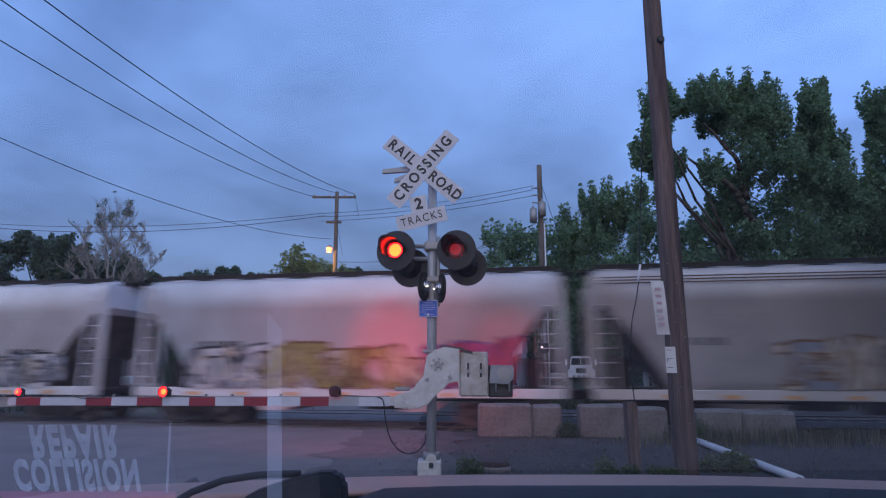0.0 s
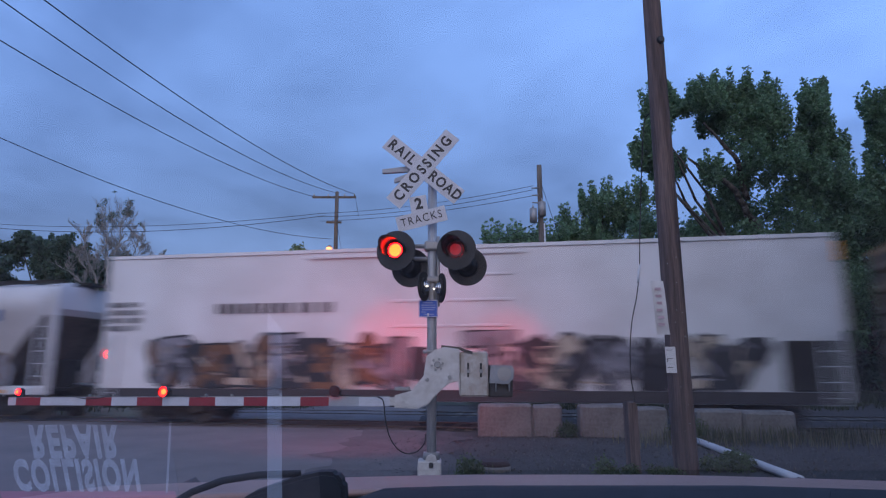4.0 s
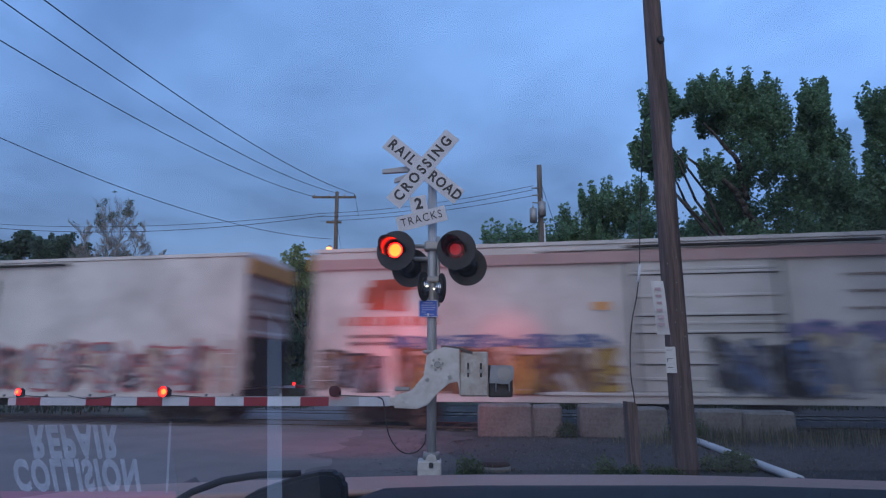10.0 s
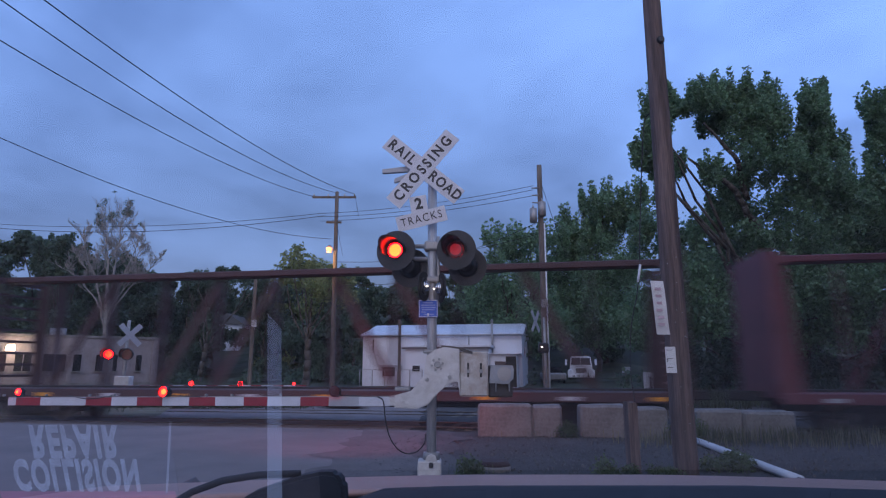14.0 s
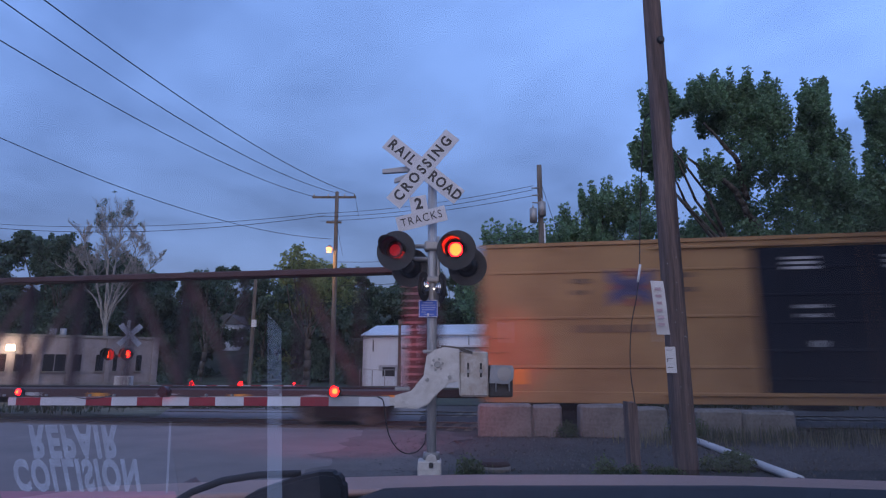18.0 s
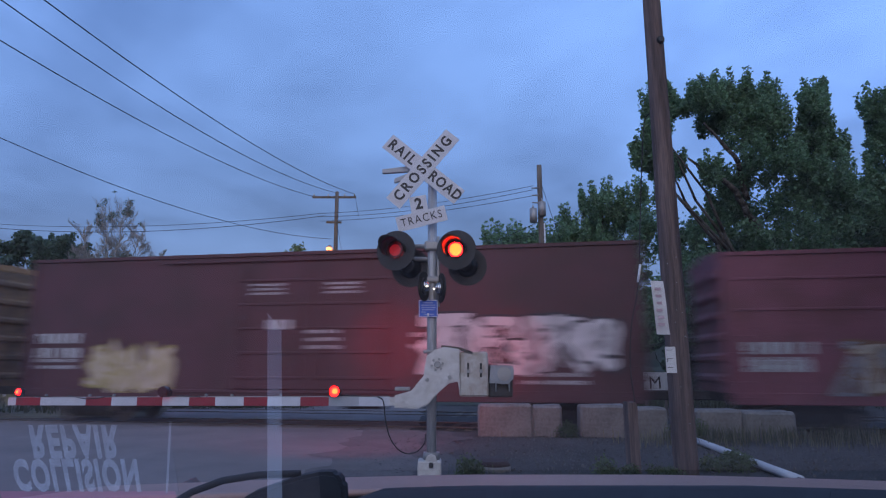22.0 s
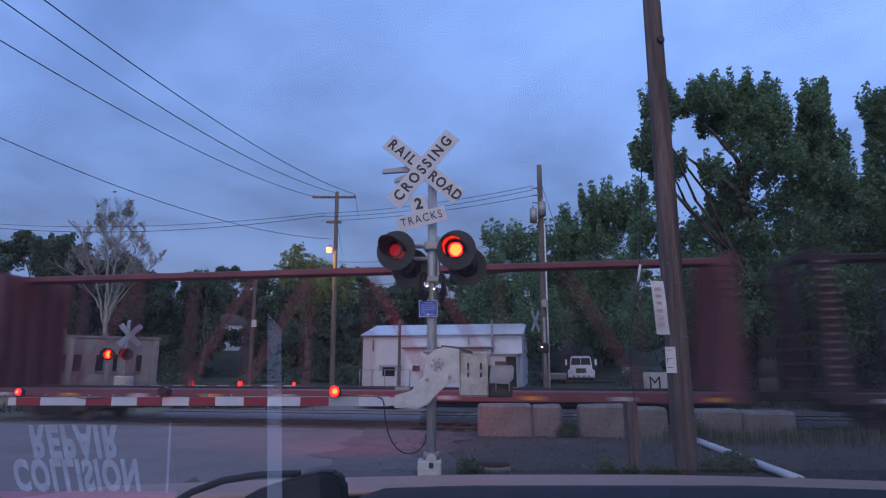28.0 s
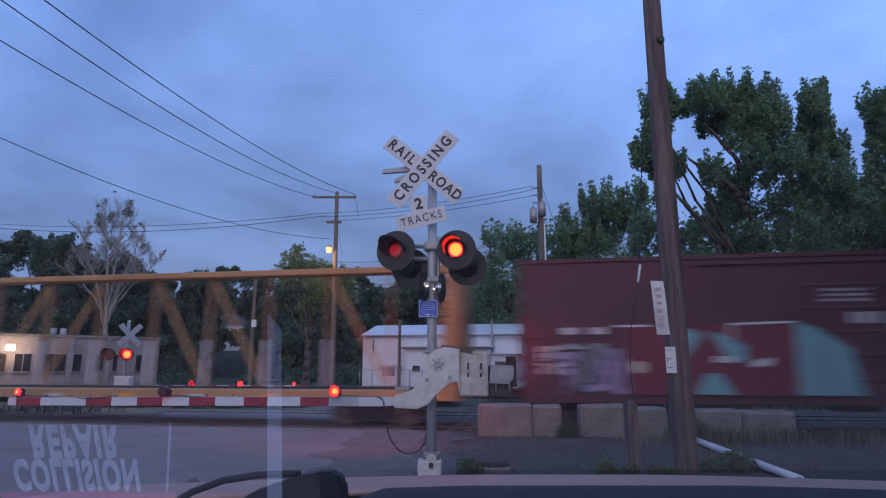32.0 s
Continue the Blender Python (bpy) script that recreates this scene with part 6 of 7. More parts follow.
part("flue_cap", cyl((4.05, -0.3, 4.6), (4.05, -0.3, 4.75), 0.14, 0.05, 12), STEEL, shed)
part("gutter", cyl((-6.35, -0.26, 3.6), (6.35, -0.26, 3.6), 0.06, seg=8), STEEL, shed)
fence = tagged(empty("chain_fence", pose(-6.0, 43.5, ground_z(-6, 43.5))), "low chain-link fence before the white building", "fence")
for k in range(6):
    part("post", cyl((k * 0.9, 0, -0.1), (k * 0.9, 0, 1.3), 0.03, seg=8), STEEL, fence)
part("rail", cyl((0, 0, 1.3), (4.5, 0, 1.3), 0.02, seg=8), STEEL, fence)
part("rail", cyl((0, 0, 0.15), (4.5, 0, 0.15), 0.02, seg=8), STEEL, fence)

bb = tagged(empty("brick_building", pose(-27.0, 36.0, 0.0) @ pose(0, 0, 0, 0, 0, 40.6)), "low brick building with dark windows and a lit wall lamp", "building")
part("wall", box(-6, 9.3, 0.0, 10, -0.4, 3.3, 0.02), BRICK, bb)
part("parapet", box(-6.1, 9.4, -0.08, 10.1, 3.3, 3.48, 0.02), CONCRETE, bb)
for x, hw in ((1.5, 0.42), (3.15, 0.6), (4.4, 0.22), (5.68, 0.22), (6.6, 0.12), (8.05, 0.17), (0.35, 0.3), (-1.8, 0.45)):
    w = part("window", box(x - hw, x + hw, -0.05, 0.05, 1.2, 2.25), PANE, bb)
    part("sill", box(x - hw - 0.08, x + hw + 0.08, -0.12, 0.02, 1.12, 1.2), CONCRETE, w)
    if hw > 0.3:
        part("mullion", box(x - 0.02, x + 0.02, -0.07, -0.04, 1.2, 2.25), BRICK, w)
part("plinth", box(-6.05, 9.35, -0.12, 0.0, -0.3, 0.45), CONCRETE, bb, "pale concrete plinth")
for x in (-0.9, 2.3, 4.0, 6.15, 7.3, 9.0):
    part("pilaster", box(x - 0.15, x + 0.15, -0.1, 0.0, -0.3, 3.3), BRICK, bb)
part("lamp_arm", cyl((0.75, -0.5, 2.75), (0.75, 0, 2.8), 0.03, seg=8), STEEL, bb)
# lamp body enlarged to stand for its bloom
part("lit_lamp", cyl((0.75, -0.55, 2.45), (0.75, -0.55, 2.76), 0.24, 0.2, 16), WARMLAMP, bb, "bright warm wall lamp")
for x in (3.4, 4.0):
    part("roof_vent", cyl((x, 4, 3.4), (x, 4, 4.1), 0.2, 0.2, 12), STEEL, bb)
wl_ = bpy.data.lights.new("wall_lamp_light", "POINT")
wl_.energy, wl_.color, wl_.shadow_soft_size = 90, (1.0, 0.75, 0.5), 0.2
new("wall_lamp_light", wl_).location = (bb.matrix_basis @ Vector((0.75, -0.95, 2.6)))
sl_ = bpy.data.lights.new("street_lamp_light", "POINT")
sl_.energy, sl_.color, sl_.shadow_soft_size = 170, (1.0, 0.55, 0.2), 0.25
new("street_lamp_light", sl_).location = (-7.7, 37.0, 8.3)

house = tagged(empty("house", pose(-30.9, 85, ground_z(-30.9, 85))), "small white house among trees on the slope", "house")
part("wall", box(-2.2, 2.2, 0, 6, -0.5, 3.4, 0.02), SIDING, house)
part("roof", prism([(-2.5, 3.35), (2.5, 3.35), (0, 5.0)], -0.3, 6.3), mat("grey_shingle", (0.12, 0.115, 0.115), 0.9, var=0.3), house)
part("porch", box(-2.0, 2.4, -1.6, 0, -0.5, 0.8, 0.02), SIDING, house)
for x in (-1.2, 1.0):
    w = part("window", box(x - 0.45, x + 0.45, -0.04, 0.03, 1.5, 2.7), PANE, house)
    part("frame", box(x - 0.55, x + 0.55, -0.02, 0.02, 1.4, 2.8), WHITE, w)

# white lorry parked beyond the tracks, nose towards the crossing
LORRYWHITE = mat("lorry_paint", (0.82, 0.83, 0.85), 0.35, var=0.08, scale=2, fine=20, coat=0.3)
lorry = tagged(empty("lorry", pose(13.75, 60, ground_z(13.75, 60), 0, 0, -12.9) @ Matrix.Scale(1.03, 4)), "parked white lorry seen from the front", "lorry")
part("cab", prism([(-1.08, 0.9), (1.08, 0.9), (1.05, 1.6), (0.95, 2.36), (0.8, 2.46), (-0.8, 2.46), (-0.95, 2.36), (-1.05, 1.6)], 0.95, 2.6), LORRYWHITE, lorry)
shield = part("windscreen", prism([(-0.94, 1.62), (0.94, 1.62), (0.86, 2.28), (-0.86, 2.28)], 0.9, 0.96), mat("lorry_glass", (0.02, 0.022, 0.028), 0.5, var=0.2), lorry)
part("divider", box(-0.025, 0.025, 0.88, 0.91, 1.62, 2.28), LORRYWHITE, shield)
bm = bmesh.new()
add_prism(bm, [(-0.8, 0.7), (0.8, 0.7), (0.78, 1.35), (0.62, 1.5), (-0.62, 1.5), (-0.78, 1.35)], -0.6, 0.95)
bmesh.ops.bevel(bm, geom=bm.edges[:], offset=0.05, segments=2, affect="EDGES")
part("bonnet", bm, LORRYWHITE, lorry)
gr_ = part("grille", box(-0.48, 0.48, -0.66, -0.58, 0.85, 1.3, 0.02), STEEL, lorry, "grey metal grille")
for k in range(6):
    part("grille_bar", box(-0.44, 0.44, -0.685, -0.655, 0.88 + 0.07 * k, 0.91 + 0.07 * k), DARK, gr_)
bmp = part("bumper", box(-1.25, 1.25, -0.85, -0.66, 0.42, 0.72, 0.05), LORRYWHITE, lorry)
for x in (-0.7, -0.25, 0.25, 0.7):
    part("tow_slot", box(x - 0.09, x + 0.09, -0.862, -0.848, 0.52, 0.62), DARK, bmp)
for s in (-1, 1):
    part("wing", box(s * 1.0 - 0.28, s * 1.0 + 0.28, -0.5, 0.95, 0.62, 1.2, 0.14), LORRYWHITE, lorry)
    part("headlamp", cyl((s * 0.95, -0.56, 0.98), (s * 0.95, -0.48, 0.98), 0.13, seg=14), PVC, lorry)
    m_ = part("mirror", box(s * 1.42 - 0.1, s * 1.42 + 0.1, 0.85, 0.95, 1.6, 2.15, 0.03), LORRYWHITE, lorry)
    part("mirror_arm", cyl((s * 1.0, 0.95, 1.9), (s * 1.42, 0.9, 1.9), 0.02, seg=6), BLACK, m_)
    part("wheel", cyl((s * 1.0 - 0.15, 0.2, 0.45), (s * 1.0 + 0.15, 0.2, 0.45), 0.48, 0.48, 20), BLACK, lorry)
    part("wheel", cyl((s * 1.0 - 0.15, 5.2, 0.45), (s * 1.0 + 0.15, 5.2, 0.45), 0.48, 0.48, 20), BLACK, lorry)
    part("marker_lamp", cyl((s * 0.5, 1.0, 2.47), (s * 0.5, 1.1, 2.5), 0.05, seg=8), AMBER, lorry)
part("load_bed", box(-1.2, 1.2, 2.7, 7.0, 0.8, 1.6, 0.03), DARK, lorry)
for x, y, c in ((10.35, 57, STEEL),):
    v = tagged(empty("parked_car", pose(x, y, ground_z(x, y))), "parked car partly hidden behind the poles", "car", "parked cars")
    part("body", box(-0.9, 0.9, -2.1, 2.1, 0.3, 0.95, 0.12), c, v)
    part("cabin", prism([(-0.8, 0.95), (0.8, 0.95), (0.62, 1.5), (-0.62, 1.5)], -0.8, 1.5), PANE, v)
    for sx in (-0.8, 0.8):
        for sy in (-1.3, 1.3):
            part("wheel", cyl((sx - 0.1, sy, 0.32), (sx + 0.1, sy, 0.32), 0.32, 0.32, 16), BLACK, v)
sb = tagged(empty("small_sign", pose(15.8, 52, ground_z(15.8, 52))), "small pale board on a post", "sign")
part("board", box(-0.35, 0.35, -0.03, 0.03, 1.0, 1.5), GREYTAPE, sb)
part("post", cyl((0, 0.05, -0.1), (0, 0.05, 1.4), 0.05, seg=8), GREYWOOD, sb)


# ---- trees ----
def leaf_cloud(name, clumps, n_per, size, material, parent, seed, squash=0.85):
    """Leaves scattered near the skins of the clumps (x, y, z, radius)."""
    g = np.random.default_rng(seed)
    P = []
    for x, y, z, r in clumps:
        n = int(n_per * r * r)
        d = g.normal(size=(n, 3))
        d /= np.linalg.norm(d, axis=1)[:, None]
        bumps = 1 + 0.22 * np.sin(3.1 * d[:, :1] * 3 + x) * np.sin(4.3 * d[:, 2:] * 2 + z) + 0.12 * np.sin(9 * d[:, 1:2] + y)
        rad = r * bumps * (0.42 + 0.78 * g.random((n, 1)) ** 0.8)
        P.append(np.array([x, y, z]) + d * rad * np.array([1, 1, squash]))
    P = np.concatenate(P)
    n = len(P)
    u = g.normal(size=(n, 3))
    u /= np.linalg.norm(u, axis=1)[:, None]
    w = np.cross(u, g.normal(size=(n, 3)))
    w /= np.linalg.norm(w, axis=1)[:, None]
    s = size * (0.6 + 0.8 * g.random((n, 1)))
    V = np.stack([P - u * s * 0.5, P + w * s * 0.32, P + u * s * 0.5, P - w * s * 0.32], axis=1).reshape(-1, 3)
    me = bpy.data.meshes.new(name)
    me.vertices.add(4 * n)
    me.vertices.foreach_set("co", V.ravel())
    me.loops.add(4 * n)
    me.loops.foreach_set("vertex_index", np.arange(4 * n, dtype=np.int32))
    me.polygons.add(n)
    me.polygons.foreach_set("loop_start", np.arange(0, 4 * n, 4, dtype=np.int32))
    me.polygons.foreach_set("loop_total", np.full(n, 4, dtype=np.int32))
    me.materials.append(material)
    me.update()
    me.validate()
    return link(name, me, parent)


def limb(bm, a, b, r0, r1, seg=7, wander=0.25, n=5, seed=0):
    a, b = Vector(a), Vector(b)
    prev, rprev = a, r0
    for k in range(1, n + 1):
        f = k / n
        off = Vector((noise.noise((f * 3, seed, 1)), noise.noise((f * 3, seed, 7)), noise.noise((f * 3, seed, 13)))) * wander * (b - a).length * 0.3 * math.sin(math.pi * f)
        cur = a.lerp(b, f) + off
        rc = r0 + (r1 - r0) * f
        add_cyl(bm, prev, cur + (cur - prev).normalized() * rc * 0.3, rprev, rc, seg)
        prev, rprev = cur, rc


def clump_tree(name, base, clumps, material, label, n_per, size, bark=BARK, trunk_r=0.3, seed=1, limbs=10, fork=0.35, sprays=0.0):
    x, y, z = base
    t = tagged(empty(name, pose(x, y, z)), label, "tree", "trees beyond the tracks")
    loc = [(cx - x, cy - y, cz - z, r) for cx, cy, cz, r in clumps]
    rs_ = random.Random(seed + 900)
    fine = []
    for cx, cy, cz, r in loc:
        fine.append((cx, cy, cz, r * (0.5 if sprays else 0.62)))
        for _ in range(12 if sprays else 0):
            # upright plumes at the rim of the crown
            a, u = rs_.uniform(0, 6.28), rs_.uniform(-0.35, 0.95)
            bx, by, bz = cx + math.cos(a) * r * 0.95 * math.sqrt(1 - u * u), cy + math.sin(a) * r * 0.9 * math.sqrt(1 - u * u), cz + u * r * 0.7
            tall, wide = rs_.uniform(0.2, 0.36) * sprays, rs_.uniform(0.26, 0.42) * sprays
            for k in range(5):
                fine.append((bx + 0.07 * k * math.cos(a), by + 0.07 * k * math.sin(a), bz + k * tall, wide * (1 - 0.13 * k)))
        for _ in range(16):
            d = Vector((rs_.gauss(0, 1), rs_.gauss(0, 1), rs_.gauss(0, 1))).normalized()
            fine.append((cx + d.x * r * 0.72, cy + d.y * r * 0.72, cz + d.z * r * 0.66, r * rs_.uniform(0.18, 0.4 if sprays else 0.44)))
    topz = max(c[2] for c in loc)
    mx = sum(c[0] for c in loc) / len(loc)
    bm = bmesh.new()
    mid = Vector((mx * 0.3, 0, topz * fork))
    limb(bm, (0, 0, -0.3), mid, trunk_r, trunk_r * 0.7, 10, 0.3, 5, seed)
    rr = random.Random(seed)
    pick = loc[:limbs] if limbs < len(loc) else loc
    for i, c in enumerate(pick):
        start = Vector((0, 0, -0.3)).lerp(mid, rr.uniform(0.7, 1.0))
        limb(bm, start, (c[0], c[1], c[2]), trunk_r * 0.27, 0.03, 6, 0.5, 5, seed + i)
    part("trunk", bm, bark, t)
    leaf_cloud("crown", fine, n_per * 0.62, size, material, t, seed)
    return t


def random_clumps(x, y, z, w, h, n, seed, lo=0.3):
    rr = random.Random(seed)
    out = []
    for _ in range(n):
        f = rr.uniform(lo, 1.0)
        wide = w * (0.35 + 0.65 * math.sin(math.pi * min(1.0, (f - lo * 0.5) / (1.15 - lo * 0.5)))) * 0.5
        a, d = rr.uniform(0, 6.28), math.sqrt(rr.random()) * wide
        r = w * rr.uniform(0.11, 0.2)
        out.append((x + d * math.cos(a), y + d * math.sin(a), z + h * f - r * 0.6, r))
    return out


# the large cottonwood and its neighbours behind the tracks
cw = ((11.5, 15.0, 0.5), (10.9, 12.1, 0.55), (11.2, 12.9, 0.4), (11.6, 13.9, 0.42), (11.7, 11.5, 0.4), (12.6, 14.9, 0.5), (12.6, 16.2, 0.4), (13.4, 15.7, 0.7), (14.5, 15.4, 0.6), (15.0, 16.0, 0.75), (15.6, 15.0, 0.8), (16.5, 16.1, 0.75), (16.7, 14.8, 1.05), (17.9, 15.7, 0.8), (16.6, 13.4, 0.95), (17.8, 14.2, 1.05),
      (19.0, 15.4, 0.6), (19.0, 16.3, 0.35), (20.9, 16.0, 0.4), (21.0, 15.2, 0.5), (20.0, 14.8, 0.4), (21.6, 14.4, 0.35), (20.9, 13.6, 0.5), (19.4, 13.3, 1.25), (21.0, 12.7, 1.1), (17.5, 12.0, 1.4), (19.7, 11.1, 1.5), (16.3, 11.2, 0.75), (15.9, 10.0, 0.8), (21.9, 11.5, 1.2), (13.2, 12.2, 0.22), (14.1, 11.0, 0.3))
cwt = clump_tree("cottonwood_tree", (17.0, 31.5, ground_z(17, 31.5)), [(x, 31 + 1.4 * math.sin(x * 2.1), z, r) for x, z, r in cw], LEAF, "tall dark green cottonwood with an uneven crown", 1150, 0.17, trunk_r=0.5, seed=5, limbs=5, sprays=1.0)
bm = bmesh.new()
for a, b, r0, r1 in (((17.2, 31.3, 8.6), (15.6, 30.2, 10.6), 0.2, 0.15), ((15.6, 30.2, 10.6), (13.1, 30.0, 12.4), 0.15, 0.06), ((16.6, 31.0, 10.4), (15.7, 30.2, 12.6), 0.16, 0.12), ((15.7, 30.2, 12.6), (14.2, 30.2, 14.5), 0.12, 0.05), ((18.6, 31, 12.6), (21.0, 30.6, 15.6), 0.12, 0.05)):
    limb(bm, Vector(a) - cwt.matrix_basis.translation, Vector(b) - cwt.matrix_basis.translation, r0, r1, 8, 0.3, 6, r0 * 70)
part("bough", bm, BARK, cwt, "dark crooked bough showing in a gap of the crown")
cl = ((14.9, 7.9, 2.3), (17.3, 8.6, 2.9), (20.6, 8.9, 3.1), (12.2, 8.3, 1.7), (13.9, 5.2, 3.1), (17.7, 4.7, 3.4), (21.3, 4.7, 3.1), (11.7, 4.1, 2.5), (23.4, 9.6, 2.3), (24.5, 5.0, 3.0))
clump_tree("broadleaf_tree", (17.6, 33.5, ground_z(17.6, 33.5)), [(x * 1.05, 33 + 1.2 * math.sin(x * 1.7), z * 1.04, r) for x, z, r in cl], LEAF, "dense dark green tree standing in undergrowth", 620, 0.21, seed=8, limbs=8, sprays=1.0)
clump_tree("cottonwood_tree", (25.5, 32.0, ground_z(25, 32)), [(25.2, 32, 14.2, 0.9), (25.0, 32, 15.7, 0.7), (26.2, 32.5, 15.0, 0.9), (27.2, 32, 14.0, 1.5), (25.6, 32, 11.2, 2.1), (27.5, 33, 10.5, 2.8), (26.0, 32, 13.0, 1.5), (24.9, 32.5, 9.3, 2.0), (25.5, 32, 7.0, 3.0), (28.5, 32, 6, 3.2), (29, 33, 13, 2.2)],
           LEAF, "tall dark green cottonwood beside another", 760, 0.2, trunk_r=0.4, seed=11, limbs=9, sprays=1.0)
c2 = ((14.4, 13.0, 2.5), (11.6, 12.1, 2.2), (13.1, 14.4, 1.7), (10.1, 11.1, 1.8), (15.9, 14.0, 2.2), (12.8, 9.2, 3.6), (9.3, 8.7, 2.7), (14.5, 5.5, 4.0), (10.3, 5.0, 3.6))
clump_tree("broadleaf_tree", (17.2, 66.5, ground_z(17.2, 66.5)), [(x * 1.375, 66 + 1.5 * math.sin(x * 2.3), 1.45 + (z - 1.45) * 1.375, r * 1.3) for x, z, r in c2], LEAF, "broad green tree behind the tracks", 420, 0.3, seed=14, limbs=9, sprays=1.7)
c3 = ((6.4, 11.0, 1.7), (4.5, 11.0, 1.4), (7.3, 11.4, 1.2), (5.4, 8.3, 3.0), (7.1, 4.6, 3.4), (3.6, 6.5, 2.6))
clump_tree("broadleaf_tree", (5.8, 52.0, ground_z(5.8, 52)), [(x * 1.07, 52 + 1.3 * math.sin(x * 2.3), z * 1.07, r) for x, z, r in c3], LEAF, "slim green tree behind the poles", 240, 0.28, seed=16, limbs=6, sprays=1.3)

# tall sycamore, bare but for tufts at its tips
syc = tagged(empty("sycamore_tree", pose(-33.6, 60, ground_z(-33.6, 60))), "pale-barked sycamore, nearly bare, with small leaf tufts", "tree", "trees beyond the tracks")
rr_ = random.Random(4)
tips, bones = [], []
base_z = ground_z(-33.6, 60)
fork = Vector((-0.5, 0, 6.3 - base_z))


def bough(a, b, r0, r1, n, bend):
    """A crooked branch as n tapered pieces; gives its points."""
    a, b = Vector(a), Vector(b)
    pts = [a]
    for k in range(1, n + 1):
        f = k / n
        off = Vector((rr_.uniform(-1, 1), rr_.uniform(-1, 1), rr_.uniform(-1, 1))) * bend * (b - a).length * math.sin(math.pi * f)
        pts.append(a.lerp(b, f) + off)
        bones.append((pts[-2], pts[-1], r0 + (r1 - r0) * (k - 1) / n, r0 + (r1 - r0) * f))
    return pts


def ramify(a, heading, length, r, depth):
    """A twig that wanders outwards and upwards and splits in its turn."""
    pts = bough(a, a + heading * length, r, r * 0.6, 3, 0.07)
    if depth == 0:
        tips.append(tuple(pts[-1]))
        return
    for k in range(5):
        p = pts[1].lerp(pts[2], 2 * k / 5) if k < 3 else pts[2].lerp(pts[3], (k - 2) / 2)
        side = Vector((rr_.uniform(-1, 1), rr_.uniform(-0.8, 0.8), rr_.uniform(-0.1, 0.7)))
        h = (heading + side * 1.1 + Vector((0, 0, 0.2))).normalized()
        ramify(p, h, length * rr_.uniform(0.45, 0.68), max(0.014, r * 0.66), depth - 1)


def bone_mesh(name, sides=4):
    vs, fs = [], []
    for a, b, r0, r1 in bones:
        d = (b - a).normalized()
        u = d.orthogonal().normalized()
        w = d.cross(u)
        k = len(vs)
        for c, r in ((a - d * r0 * 0.3, r0), (b + d * r1 * 0.3, r1)):
            vs += [tuple(c + r * (u * math.cos(t) + w * math.sin(t))) for t in (2 * math.pi * i / sides for i in range(sides))]
        fs += [(k + i, k + (i + 1) % sides, k + sides + (i + 1) % sides, k + sides + i) for i in range(sides)]
    return slab_mesh(name, vs, fs, PALEBARK)


bough((0, 0, -0.3), fork, 0.3, 0.22, 5, 0.02)
for ex, ez, lean in ((-5.4, 11.6, 0.0), (-5.2, 13.6, 1.5), (-4.0, 15.6, -1.4), (-2.6, 16.9, 1.0), (-1.3, 17.3, -0.6), (-0.2, 17.6, 0.7), (0.9, 17.0, -1.2), (2.2, 16.4, 1.2), (3.4, 15.0, -0.4), (4.4, 13.2, 0.9), (2.8, 11.0, -1.0)):
    top = Vector((ex * 0.86, lean, ez - base_z - 0.6))
    knee = fork.lerp(top, 0.45) + Vector((-ex * 0.03, 0, 0.3))
    p1_ = bough(fork + Vector((0, 0, rr_.uniform(-1.2, 0.1))), knee, 0.115, 0.075, 4, 0.03)
    p2_ = bough(p1_[-1], top, 0.075, 0.03, 5, 0.05)
    for k in range(9):
        f = 4.99 * k / 8
        a = p2_[int(f)].lerp(p2_[int(f) + 1], f % 1)
        h = ((top - fork).normalized() * 0.7 + Vector((rr_.uniform(-1.3, 1.3), rr_.uniform(-0.8, 0.8), rr_.uniform(-0.3, 0.6)))).normalized()
        ramify(a, h, rr_.uniform(0.9, 1.7), 0.03, 3 if k % 2 else 2)
link("trunk", bone_mesh("trunk"), syc)
high = sorted(tips, key=lambda p: -p[2])
tufted = [(*p, rr_.uniform(0.2, 0.42)) for p in high[:900:26]] + [(*p, 0.14) for p in high[900::160]]
leaf_cloud("crown", tufted, 420, 0.15, LEAF2, syc, 31)

pl = ((-10.9, 10.3, 0.59), (-11.4, 9.6, 0.63), (-10.2, 9.7, 0.63), (-9.6, 9.1, 0.72), (-8.2, 8.8, 0.67), (-7.1, 8.6, 0.55), (-12.1, 8.7, 0.63), (-10.6, 8.6, 0.84), (-8.9, 8.0, 0.93), (-10.3, 7.3, 1.09), (-7.6, 7.5, 0.84))
clump_tree("young_tree", (-10.0, 44, ground_z(-10, 44)), [(x, 44 + math.sin(x * 2.3), z - 0.5, r * 1.55) for x, z, r in pl], LEAFPALE, "pale green young tree near the street lamp", 420, 0.2, seed=71, limbs=8)
bp_ = ((-25.1, 10.8, 0.44), (-24.3, 11.3, 0.5), (-23.5, 10.9, 0.44), (-21.5, 10.7, 0.5), (-18.7, 10.8, 0.56), (-17.6, 10.9, 0.5))
clump_tree("young_tree", (-23.5, 58, ground_z(-23.5, 58)), [(x, 58 + math.sin(x * 2.3), z - 0.9, r * 1.9) for x, z, r in bp_], LEAF2, "thin crown of a tree above the slope", 300, 0.24, seed=72, limbs=6)
dk = ((-44.1, 14.3, 0.98), (-42.8, 15.0, 1.1), (-41.3, 15.1, 1.1), (-39.7, 14.3, 0.98), (-41.9, 13.6, 1.35), (-43.8, 12.9, 1.22), (-39.5, 13.0, 1.22), (-41.7, 11.5, 1.59))
